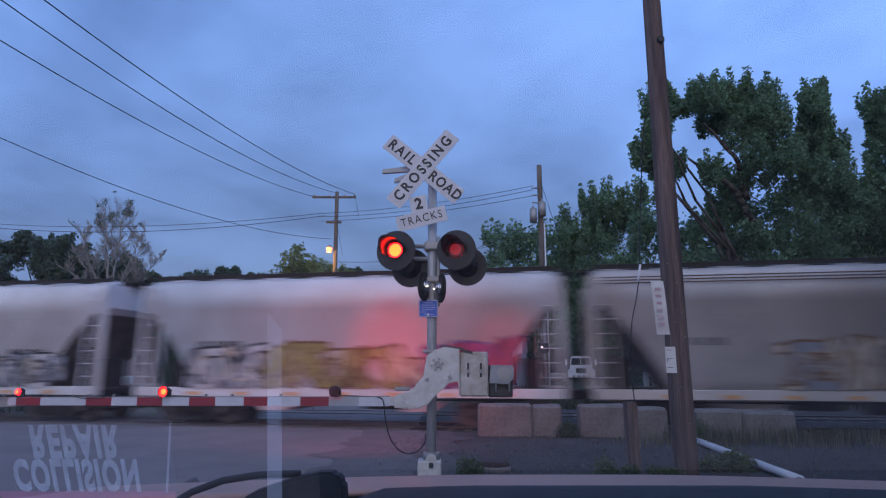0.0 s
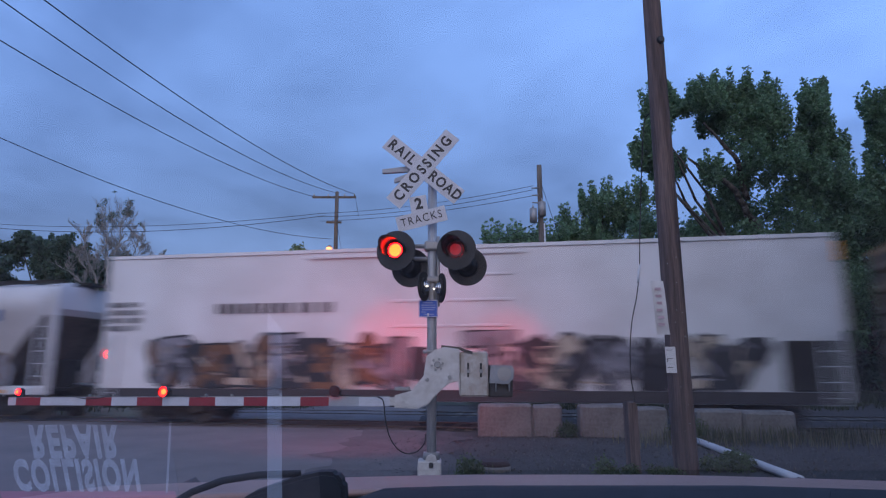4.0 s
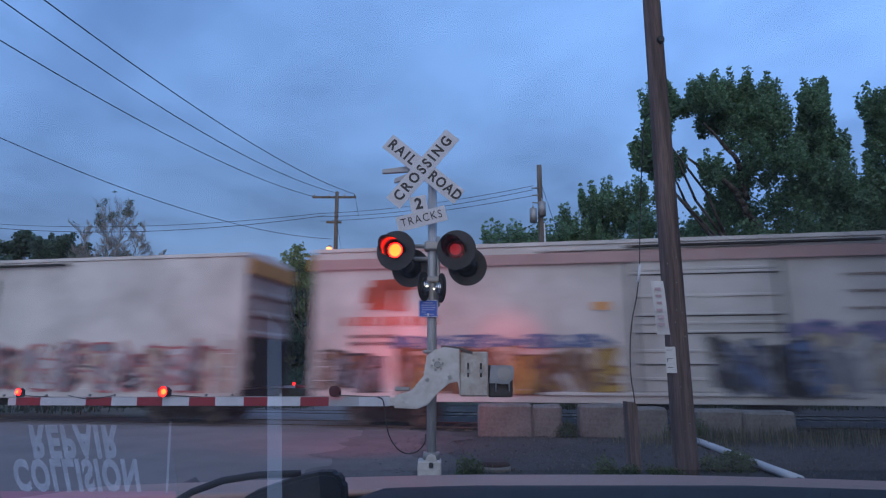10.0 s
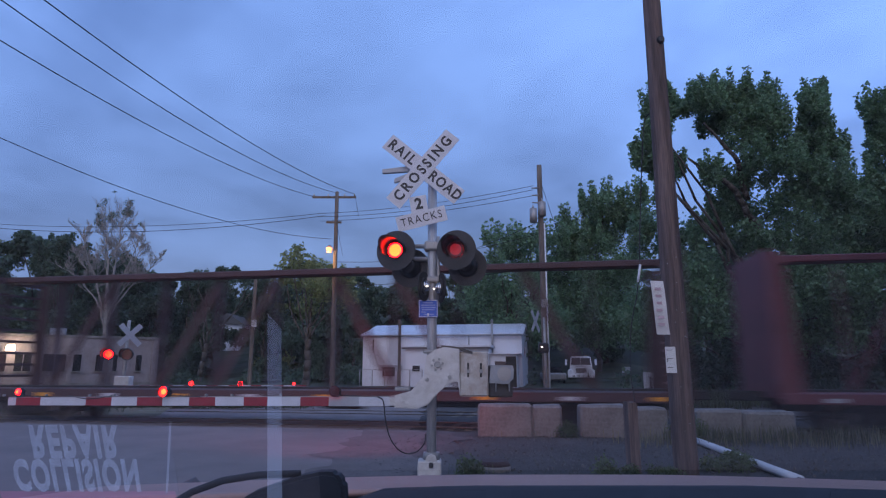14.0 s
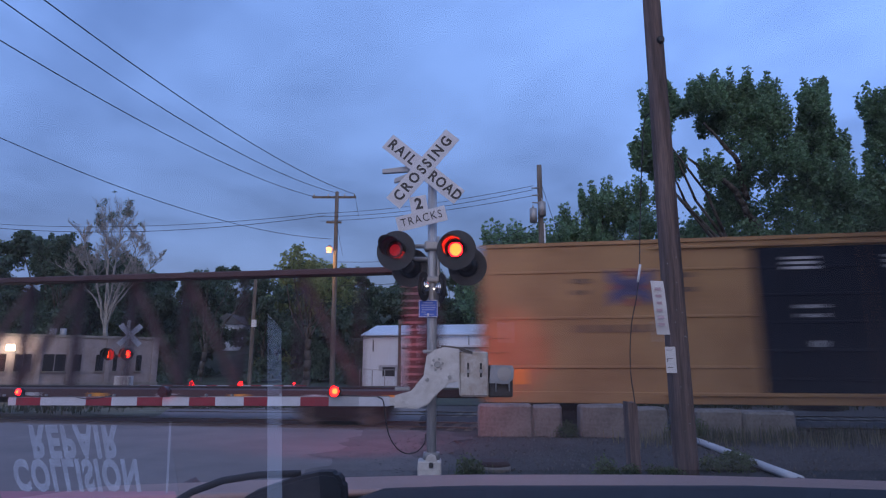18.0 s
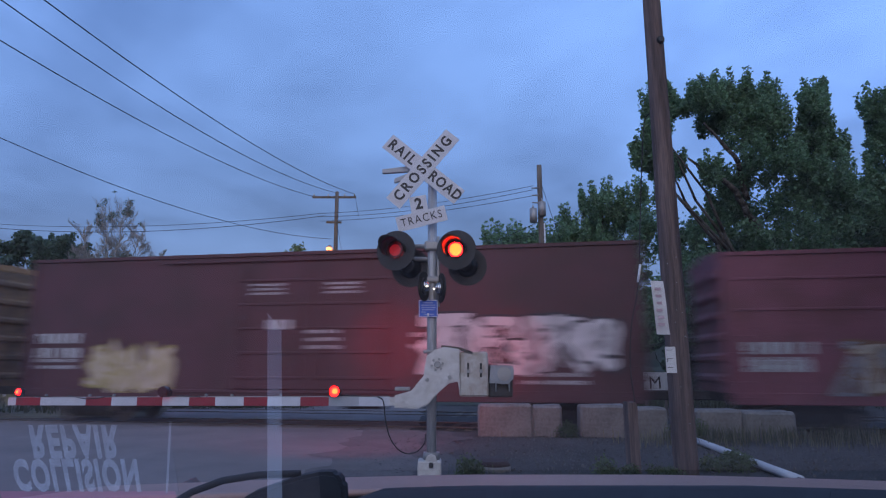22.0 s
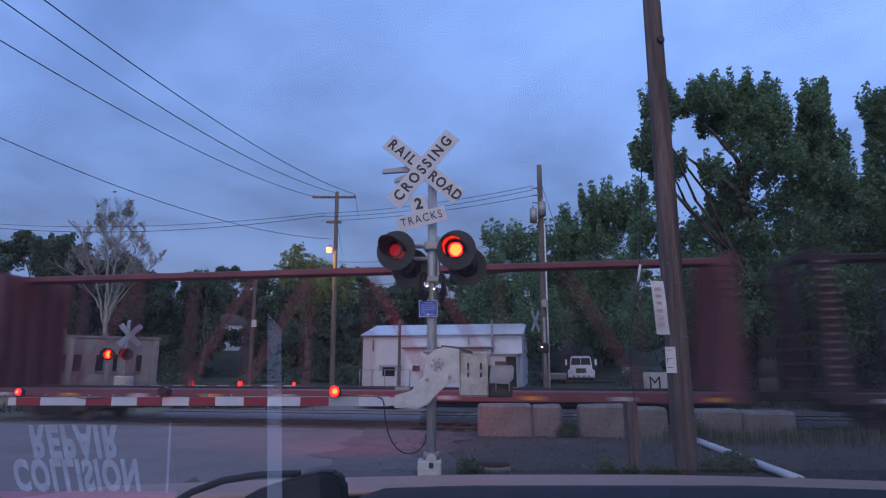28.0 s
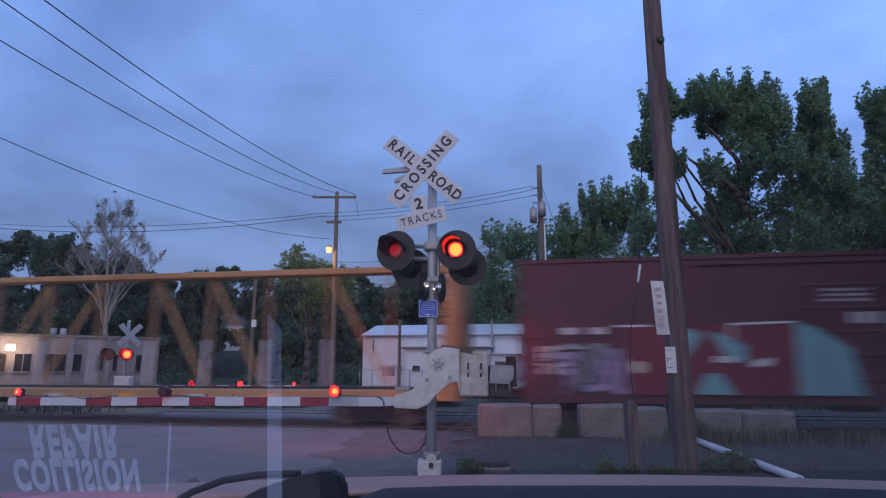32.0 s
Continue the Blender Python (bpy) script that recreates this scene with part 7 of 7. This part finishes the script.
clump_tree("broadleaf_tree", (-40.5, 64, ground_z(-40.5, 64)), [(x, 64 + math.sin(x * 2.3), z, r) for x, z, r in dk], LEAF2, "dark green tree beside the sycamore", 330, 0.32, seed=73, limbs=6)

# background belt: four kinds, then copies along the slope
kinds = []
for k, (w, h, m, n, lab) in enumerate(((8, 11, LEAF2, 15, "dark green tree in the belt beyond the tracks"), (7, 13, LEAF2, 15, "tall dark tree in the belt beyond the tracks"), (9, 9, LEAF2, 15, "low spreading dark tree in the belt"), (6, 10, LEAFPALE, 12, "pale green young tree in the belt"))):
    kinds.append(clump_tree("background_tree", (0, 300 + 20 * k, 0), random_clumps(0, 300 + 20 * k, 0, w, h, n, 40 + k, 0.12), m, lab, 380, 0.34, seed=50 + k, limbs=5))
spots = [(-75, 82, 1, 1.5), (-68, 80, 0, 1.65), (-62, 80, 1, 1.5), (-57, 84, 0, 1.65), (-50, 78, 0, 1.4), (-46, 82, 2, 1.7), (-41, 72, 0, 1.3), (-38, 76, 1, 1.15), (-33, 74, 2, 1.0), (-29, 82, 0, 0.8), (-25, 68, 2, 0.85), (-22, 74, 0, 0.85),
         (-19.5, 70, 3, 1.1), (-16.8, 71, 3, 1.34), (-13.6, 71, 3, 1.15), (-10, 76, 0, 0.85), (-6, 72, 2, 0.95), (-3, 74, 0, 0.85), (0, 70, 2, 0.95), (3, 74, 1, 0.8), (-27, 62, 2, 0.62), (-20, 60, 0, 0.6), (-14, 60, 2, 0.62), (-9, 60, 0, 0.62), (-4, 62, 2, 0.72), (2, 60, 0, 0.7),
         (7, 70, 1, 0.8), (12, 74, 0, 1.0), (19, 70, 1, 1.1), (23, 52, 0, 1.1), (27, 48, 1, 1.1), (32, 44, 0, 1.2), (37, 42, 1, 1.1), (20, 42, 2, 0.9), (27, 38, 2, 0.9), (33, 36, 0, 0.9), (40, 36, 1, 1.2), (47, 38, 0, 1.2), (-36, 62, 2, 0.6), (-44, 66, 0, 0.75), (15.5, 40, 2, 0.5)]
spots += [(-70 + 3.3 * i + 1.1 * math.sin(i * 2.3), 67 + 2.5 * math.sin(i * 1.7), (2, 0, 2, 1)[i % 4], (1.25, 1.0, 1.25, 0.85)[i % 4] + 0.1 * math.sin(i * 3.1)) for i in range(24)]
spots += [(-66 + 3.3 * i + 1.1 * math.sin(i * 2.9), 88 + 3 * math.sin(i * 1.3), (1, 0, 1, 2)[i % 4], 0.72 + 0.12 * math.sin(i * 2.1)) for i in range(30)]
spots = [p for p in spots if not (abs(p[0] / p[1] + 0.367) < 0.045 and p[1] < 86)]
spots += [(27, 44, 0, 0.85), (31, 50, 1, 1.0), (30, 41, 2, 0.8), (24, 46, 2, 0.9), (21, 47, 0, 0.8), (35, 48, 2, 1.0), (25.5, 50, 1, 0.9)]
# the wood closes behind the house
spots += [(-52 + 3.6 * i + 1.2 * math.sin(i * 2.2), 97 + 2.5 * math.sin(i * 1.9), (0, 1, 0)[i % 3], (0.8, 0.68, 0.84)[i % 3] + 0.05 * math.sin(i * 2.7)) for i in range(11)]
# unseen trees beside and behind the viewer, added to shade the right side
spots += [(14.5, 5.5, 0, 1.3), (18.5, 6, 1, 1.45), (24, 6, 0, 1.6), (14, -1, 1, 1.4), (9.5, -4, 0, 1.3), (30, 9, 1, 1.5), (20, 0, 2, 1.8), (36, 24, 0, 1.5), (11.5, 1.5, 1, 1.3)]
for i, (x, y, k, s) in enumerate(spots):
    m = pose(x, y, ground_z(x, y) - 0.2, 0, 0, 57 * i) @ Matrix.Scale(s, 4)
    copy_thing(kinds[k], m)
for i, t in enumerate(kinds):
    t.matrix_basis = pose(-90 - 9 * i, 88, ground_z(-90, 88))

# scrub along the far side, one sheet of leaves
scr = []
rs = random.Random(77)
for i in range(170):
    x = rs.uniform(-2, 46) if i % 3 else rs.uniform(-60, 0)
    y = rs.uniform(34, 44) if x > 8 else rs.uniform(50, 58)
    r = rs.uniform(0.5, 1.3)
    if 0.16 < x / y < 0.3 and y < 46 or abs(x / y + 0.367) < 0.045:
        continue
    scr.append((x, y, ground_z(x, y) + r * 0.5, r))
tagged(leaf_cloud("scrub", scr, 150, 0.3, LEAF2, None, 60), "low dark scrub along the tracks", "bushes", kind="stuff")

# ---- weeds, dry grass and stones by the crossing ----
def tufts(name, spots, n, height, material, label, seed, spread=0.25, width=0.012):
    g = random.Random(seed)
    vs, fs = [], []
    for x, y, k in spots:
        for _ in range(int(n * k)):
            px, py = x + g.gauss(0, spread), y + g.gauss(0, spread)
            z = ground_z(px, py) - 0.02
            h = height * g.uniform(0.4, 1.1) * min(1.0, 0.6 + k * 0.4)
            a, lean = g.uniform(0, 6.28), g.uniform(0.05, 0.5) * h
            w = width * g.uniform(0.6, 1.5)
            dx, dy = math.cos(a) * w, math.sin(a) * w
            lx, ly = math.cos(a + 1.5) * lean, math.sin(a + 1.5) * lean
            i = len(vs)
            vs += [(px - dx, py - dy, z), (px + dx, py + dy, z), (px + dx * 0.8 + lx * 0.35, py + dy * 0.8 + ly * 0.35, z + h * 0.6), (px - dx * 0.8 + lx * 0.35, py - dy * 0.8 + ly * 0.35, z + h * 0.6), (px + lx, py + ly, z + h)]
            fs += [(i, i + 1, i + 2, i + 3), (i + 3, i + 2, i + 4)]
    return tagged(link(name, slab_mesh(name, vs, fs, material)), label, "weeds", kind="stuff")


rs = random.Random(5)
wd = []
for x, y, r in ((0.28, 8.4, 0.17), (0.42, 8.5, 0.12), (2.3, 8.35, 0.17), (2.45, 8.3, 0.14), (2.95, 8.4, 0.12), (3.1, 8.35, 0.1), (3.75, 8.8, 0.16), (4.0, 8.9, 0.18), (4.3, 9.0, 0.16), (4.5, 9.2, 0.12), (2.72, 13.0, 0.2), (2.6, 12.9, 0.13), (5.1, 12.7, 0.3), (5.25, 12.6, 0.25)):
    for _ in range(4):
        wd.append((x + rs.uniform(-1, 1) * r, y + rs.uniform(-1, 1) * r, ground_z(x, y) + r * rs.uniform(0.3, 1.0), r * rs.uniform(0.5, 0.9)))
tagged(leaf_cloud("weeds", wd, 9000, 0.04, WEED, None, 21), "green weeds at the post, pole and blocks", "weeds", kind="stuff")
tufts("weed_stalks", [(x, y, 0.4) for x, y, z, r in wd], 18, 0.3, WEED, "thin weed stalks", 1, 0.1, 0.004)
DRYGRASS = leaf_mat("dry_grass", (0.24, 0.21, 0.13), (0.16, 0.145, 0.085))
tufts("dry_grass", [(rs.uniform(3.6, 13), rs.uniform(11.4, 12.9), rs.uniform(0.3, 1)) for _ in range(210)] + [(rs.uniform(0.8, 3.5), 13.0, 0.3) for _ in range(12)], 13, 0.34, DRYGRASS, "dry grass before the concrete blocks", 2, 0.2, 0.006)
tufts("green_tufts", [(rs.uniform(4.6, 13), rs.uniform(11.7, 12.8), rs.uniform(0.3, 1)) for _ in range(110)], 16, 0.42, GRASS, "green grass before the concrete blocks", 4, 0.25, 0.006)
tufts("verge_grass", [(rs.uniform(-24, -12.5), rs.uniform(22.0, 26.5), 0.35) for _ in range(90)] + [(rs.uniform(-14, -6), rs.uniform(25.5, 28.5), 1) for _ in range(120)] + [(rs.uniform(3, 22), rs.uniform(24.5, 34), 1) for _ in range(260)], 40, 0.5, GRASS, "rough grass on the far verge", 3, 0.5, 0.02)

# loose stones on the gravel
g = np.random.default_rng(9)
vs, fs = [], []
for i_ in range(7200):
    x, y = g.uniform(-1.2, 12), 7.4 + 5.9 * g.random()
    if i_ > 6700:
        x = -0.6 + 0.35 * g.normal()
    s = 0.006 + 0.022 * g.random() ** 4
    z = ground_z(x, y) - 0.014
    i = len(vs)
    j = g.uniform(0.7, 1.25, (10,))
    a0 = g.uniform(0, 6.28)
    for ring, (rr_s, up) in enumerate(((1.0, 0.0), (0.65, s * 0.8 + 0.013))):
        for k in range(5):
            a = a0 + k * 1.2566
            vs.append((x + s * rr_s * j[k] * math.cos(a), y + s * rr_s * j[k] * math.sin(a), z + up * j[5 + k] ** 0.3))
    fs += [(i + k, i + (k + 1) % 5, i + 5 + (k + 1) % 5, i + 5 + k) for k in range(5)] + [(i + 5, i + 6, i + 7, i + 8, i + 9)]
GRIT = mat("pale_grit", (0.15, 0.142, 0.138), 0.9, var=0.6, scale=9, fine=30, second=(0.05, 0.046, 0.044))
tagged(link("gravel_stones", slab_mesh("gravel_stones", vs, fs, GRIT)), "loose grey stones on the dirt", "gravel", kind="stuff")


# ---- the waiting car round the camera ----
car = tagged(empty("waiting_car", pose(0, 0, 0)), "dark car with its bonnet and windscreen round the viewer", "car")
PAINT = mat("bonnet_paint", (0.46, 0.29, 0.25), 0.5, 0.1, var=0.12, scale=3, fine=40, coat=0.15)
PLASTIC = mat("cowl_plastic", (0.009, 0.01, 0.014), 0.7, var=0.2, scale=6, fine=80)
LEAFLETWHITE = mat("bright_paper", (0.86, 0.87, 0.9), 0.5, var=0.06)
FABRIC = mat("dash_plastic", (0.148, 0.122, 0.12), 0.85, var=0.2, scale=6, fine=80)


def curved_sheet(name, xs, ys, zf, material, label=""):
    vs, fs = [], []
    for y in ys:
        for x in xs:
            vs.append((x, y, zf(x, y)))
    w = len(xs)
    for j in range(len(ys) - 1):
        for i in range(w - 1):
            fs.append((j * w + i, j * w + i + 1, (j + 1) * w + i + 1, (j + 1) * w + i))
    me = slab_mesh(name, vs, fs, material)
    for p in me.polygons:
        p.use_smooth = True
    ob = link(name, me, car, label)
    s = ob.modifiers.new("thick", "SOLIDIFY")
    s.thickness, s.offset = 0.012, -1
    return ob


def bonnet_z(x, y):
    z = 1.131 - 0.028 * max(0.0, abs(x - 0.35) - 0.25) ** 1.3 + 0.115 * (1.9 - y)
    if y > 1.86:
        z -= 0.55 * (y - 1.86) ** 2 * 4
    return z - 0.008 * math.exp(-((x - 0.45) / 0.05) ** 2) * (y < 1.4)


curved_sheet("bonnet", steps((-1.0, 1.5, 50)), steps((1.36, 1.86, 10), (1.86, 2.3, 10)), bonnet_z, PAINT, "dull brown-grey painted bonnet")
curved_sheet("cowl", steps((-1.1, 1.5, 40)), steps((1.05, 1.35, 8)), lambda x, y: 1.186 + 0.02 * math.sin((y - 1.05) * 8) - 0.03 * max(0.0, abs(x - 0.35) - 0.3) - 0.02 * (x < -0.17), PLASTIC, "black plastic cowl under the windscreen")
bm = prism([(-0.345, 1.225), (-0.32, 1.245), (-0.24, 1.272), (-0.2, 1.28), (-0.178, 1.278), (-0.163, 1.262), (-0.158, 1.215)], 1.03, 1.07)
bmesh.ops.bevel(bm, geom=bm.edges[:], offset=0.006, segments=2, affect="EDGES")
part("wiper_cover", bm, PLASTIC, car, "black plastic wiper pivot cover")
tube("wiper_arm", [(-0.47, 1.04, 1.215), (-0.42, 1.05, 1.245), (-0.37, 1.05, 1.263), (-0.31, 1.05, 1.272), (-0.24, 1.05, 1.274)], 0.006, PLASTIC, car)
part("dashboard", box(-1.2, 1.2, -0.25, 1.04, 0.95, 1.176, 0.01), FABRIC, car, "matt black dashboard")

# added black strip, keeps the dashboard's reflection off the cowl and bonnet
part("defrost_grille", box(-0.2, 1.2, 0.935, 1.035, 1.1765, 1.1785), BLACK, car, "added black strip that darkens the windscreen's reflection")
for k in range(5):
    part("vent_slot", box(-0.15 + 0.26 * k, 0.07 + 0.26 * k, 0.97, 1.0, 1.1785, 1.18), PLASTIC, car)

glass = bpy.data.materials.new("windscreen_glass")
glass.use_nodes = True
gn, gl = glass.node_tree.nodes, glass.node_tree.links
gn.remove(gn["Principled BSDF"])
tr = gn.new("ShaderNodeBsdfTransparent")
gs = gn.new("ShaderNodeBsdfGlossy")
gs.inputs["Roughness"].default_value = 0.0
gm_ = gn.new("ShaderNodeMixShader")
fr = gn.new("ShaderNodeFresnel")
fr.inputs["IOR"].default_value = 1.52
two = gn.new("ShaderNodeMath")
two.operation = "MULTIPLY"
two.inputs[1].default_value = 1.85
gl.new(fr.outputs[0], two.inputs[0])
gl.new(two.outputs[0], gm_.inputs[0])
gl.new(gs.outputs[0], gm_.inputs[2])
gl.new(tr.outputs[0], gm_.inputs[1])
gl.new(gm_.outputs[0], gn["Material Output"].inputs["Surface"])
slope = radians(32)
pa, pb = (0.97, 1.45 - 0.35 * math.tan(slope)), (0.16, 1.45 + 0.46 * math.tan(slope))
pane = link("windscreen", slab_mesh("windscreen", [(-1.15, pa[0], pa[1]), (1.15, pa[0], pa[1]), (1.0, pb[0], pb[1]), (-1.0, pb[0], pb[1])], [(0, 1, 2, 3)], glass), car, "clear sloping windscreen with faint reflections")
pane.visible_shadow = False

# what lies on the dashboard and mirrors in the windscreen
leaflet = tagged(part("leaflet", box(-0.72, -0.43, 0.835, 1.03, 1.1775, 1.179), mat("leaflet_print", (0.15, 0.135, 0.15), 0.6, var=0.2)), "dark printed leaflet with white capitals on the dashboard", "leaflet")
LEAFLETTER = mat("leaflet_letters", (0.84, 0.84, 0.88), 0.6, var=0.3, scale=25)
words("lettering", "REPAIR", 0.078, LEAFLETTER, leaflet, pose(-0.585, 0.878, 1.1795) @ Matrix.Diagonal((0.5, 1.0, 1, 1)), 0.0004, bold=0.0034, spacing=1.16)
words("lettering", "COLLISION", 0.078, LEAFLETTER, leaflet, pose(-0.59, 0.939, 1.1795) @ Matrix.Diagonal((0.46, 1.0, 1, 1)), 0.0004, bold=0.0034, spacing=1.14)
PINKPRINT = mat("pink_print", (0.72, 0.16, 0.27), 0.6, var=0.15)
part("pink_band", box(-0.72, -0.435, 0.972, 1.03, 1.179, 1.1793), PINKPRINT, leaflet, "pink printed band")
for k in range(8):
    part("print_line", box(-0.7 + 0.028 * k, -0.681 + 0.028 * k, 0.985, 1.025, 1.1793, 1.1797), LEAFLETTER, leaflet)
link("leaflet_edge", slab_mesh("leaflet_edge", [(-0.43, 0.845, 1.1797), (-0.4255, 0.845, 1.1797), (-0.447, 0.975, 1.1797), (-0.4505, 0.975, 1.1797)], [(0, 1, 2, 3)], PAPER), leaflet)
strip = tagged(part("paper_strip", prism([(-0.287, 0.99), (-0.263, 0.99), (-0.243, 0.69), (-0.262, 0.665)], -0.0015, 0.0), LEAFLETWHITE), "white paper strip lying on the dashboard", "paper strip")
strip.matrix_basis = Matrix(((1, 0, 0, 0), (0, 0, 1, 0), (0, 1, 0, 1.179), (0, 0, 0, 1)))

# the rest of the car's shell, below and behind the view
SHELL = mat("car_paint_dark", (0.05, 0.045, 0.045), 0.3, 0.3, var=0.12, scale=3, fine=40, coat=0.6)
for s, xo in ((-1, -0.95), (1, 1.35)):
    part("wing", box(min(xo, xo - s * 0.06), max(xo, xo - s * 0.06), 1.3, 2.35, 0.3, 1.05, 0.03), SHELL, car)
    part("door", box(min(xo, xo - s * 0.06), max(xo, xo - s * 0.06), -1.4, 1.28, 0.3, 1.05, 0.03), SHELL, car)
    for y in (1.75, -1.2):
        w = part("wheel", cyl((xo - s * 0.04, y, 0.335), (xo - s * 0.26, y, 0.335), 0.335, 0.335, 28), BLACK, car)
        part("rim", cyl((xo + s * 0.0, y, 0.335), (xo - s * 0.05, y, 0.335), 0.2, 0.22, 20), STEEL, w)
part("front_panel", box(-0.93, 1.33, 2.3, 2.42, 0.3, 0.98, 0.04), SHELL, car)
part("floor_pan", box(-0.93, 1.33, -1.9, 2.3, 0.28, 0.34), PLASTIC, car)
part("tail_panel", box(-0.95, 1.35, -1.95, -1.85, 0.3, 1.3, 0.03), SHELL, car)
part("roof_panel", box(-0.75, 1.15, -1.75, -0.1, 1.78, 1.84, 0.03), SHELL, car)
for x in (-0.86, 1.26):
    tube("pillar", [(x, 1.0, 1.12), (x * 0.9 + 0.02, 0.1, 1.74), (x * 0.88 + 0.02, -0.1, 1.8)], 0.03, SHELL, car)
    tube("pillar", [(x, -1.9, 1.2), (x * 0.88 + 0.02, -1.7, 1.8)], 0.04, SHELL, car)


# ---- flashing lamps and turning wheels ----
HALF = 0.6262
FIRST = 1.04 - 2 * HALF  # when the left lamp comes on


def flash():
    """Each half-lit disc turns, to stand for its lamp switching as it takes over from its neighbour."""
    for ob, side, lag in FLASHERS:
        here = ob.location.copy()
        on = side == "L"
        angle = 0.0 if on else 180.0
        rows = [(0.0, angle)]
        k = 0
        while FIRST + lag + k * HALF < 32.0:
            t = FIRST + lag + k * HALF
            k += 1
            if t < 0.05:
                angle = 0.0 if (k % 2 == 1) == on else 180.0
                rows = [(0.0, angle)]
                continue
            for j, f in enumerate((0.0, 1 / 3, 2 / 3, 1.0)):
                rows.append((t - 0.05 + 0.1 * f, angle + 180 * f))
            angle += 180
        rows = [r for r in rows if r[0] < 31.97] + [(32.0, angle)]
        walk(ob, [(t, Matrix.Translation(here) @ Matrix.Rotation(radians(a), 4, "Z")) for t, a in rows])


def roll_wheels():
    spin = SPEED / 0.42
    for dx in (-0.89, 0.89):
        group = [w for w, d in WHEELSETS if d == dx]
        walk(group[0], [(k / 30, Matrix.Translation((dx, 0, 0.42)) @ Matrix.Rotation(-spin * k / 30, 4, "Y")) for k in range(961)])
        act, slot = group[0].animation_data.action, group[0].animation_data.action_slot
        for w in group[1:]:
            w.rotation_mode = "QUATERNION"
            w.animation_data_create()
            w.animation_data.action = act
            w.animation_data.action_slot = slot


# ---- movement ----
def motions():
    for car, start in TRAIN:
        walk(car, [(t, Matrix.Translation(rail_point(start - SPEED * t, HALF_W, RAIL_Z)) @ pose(0, 0, 0, 0, 0, -9.6)) for t in (0.0, 8.0, 16.0, 24.0, 32.0)])
    flash()
    roll_wheels()


motions()
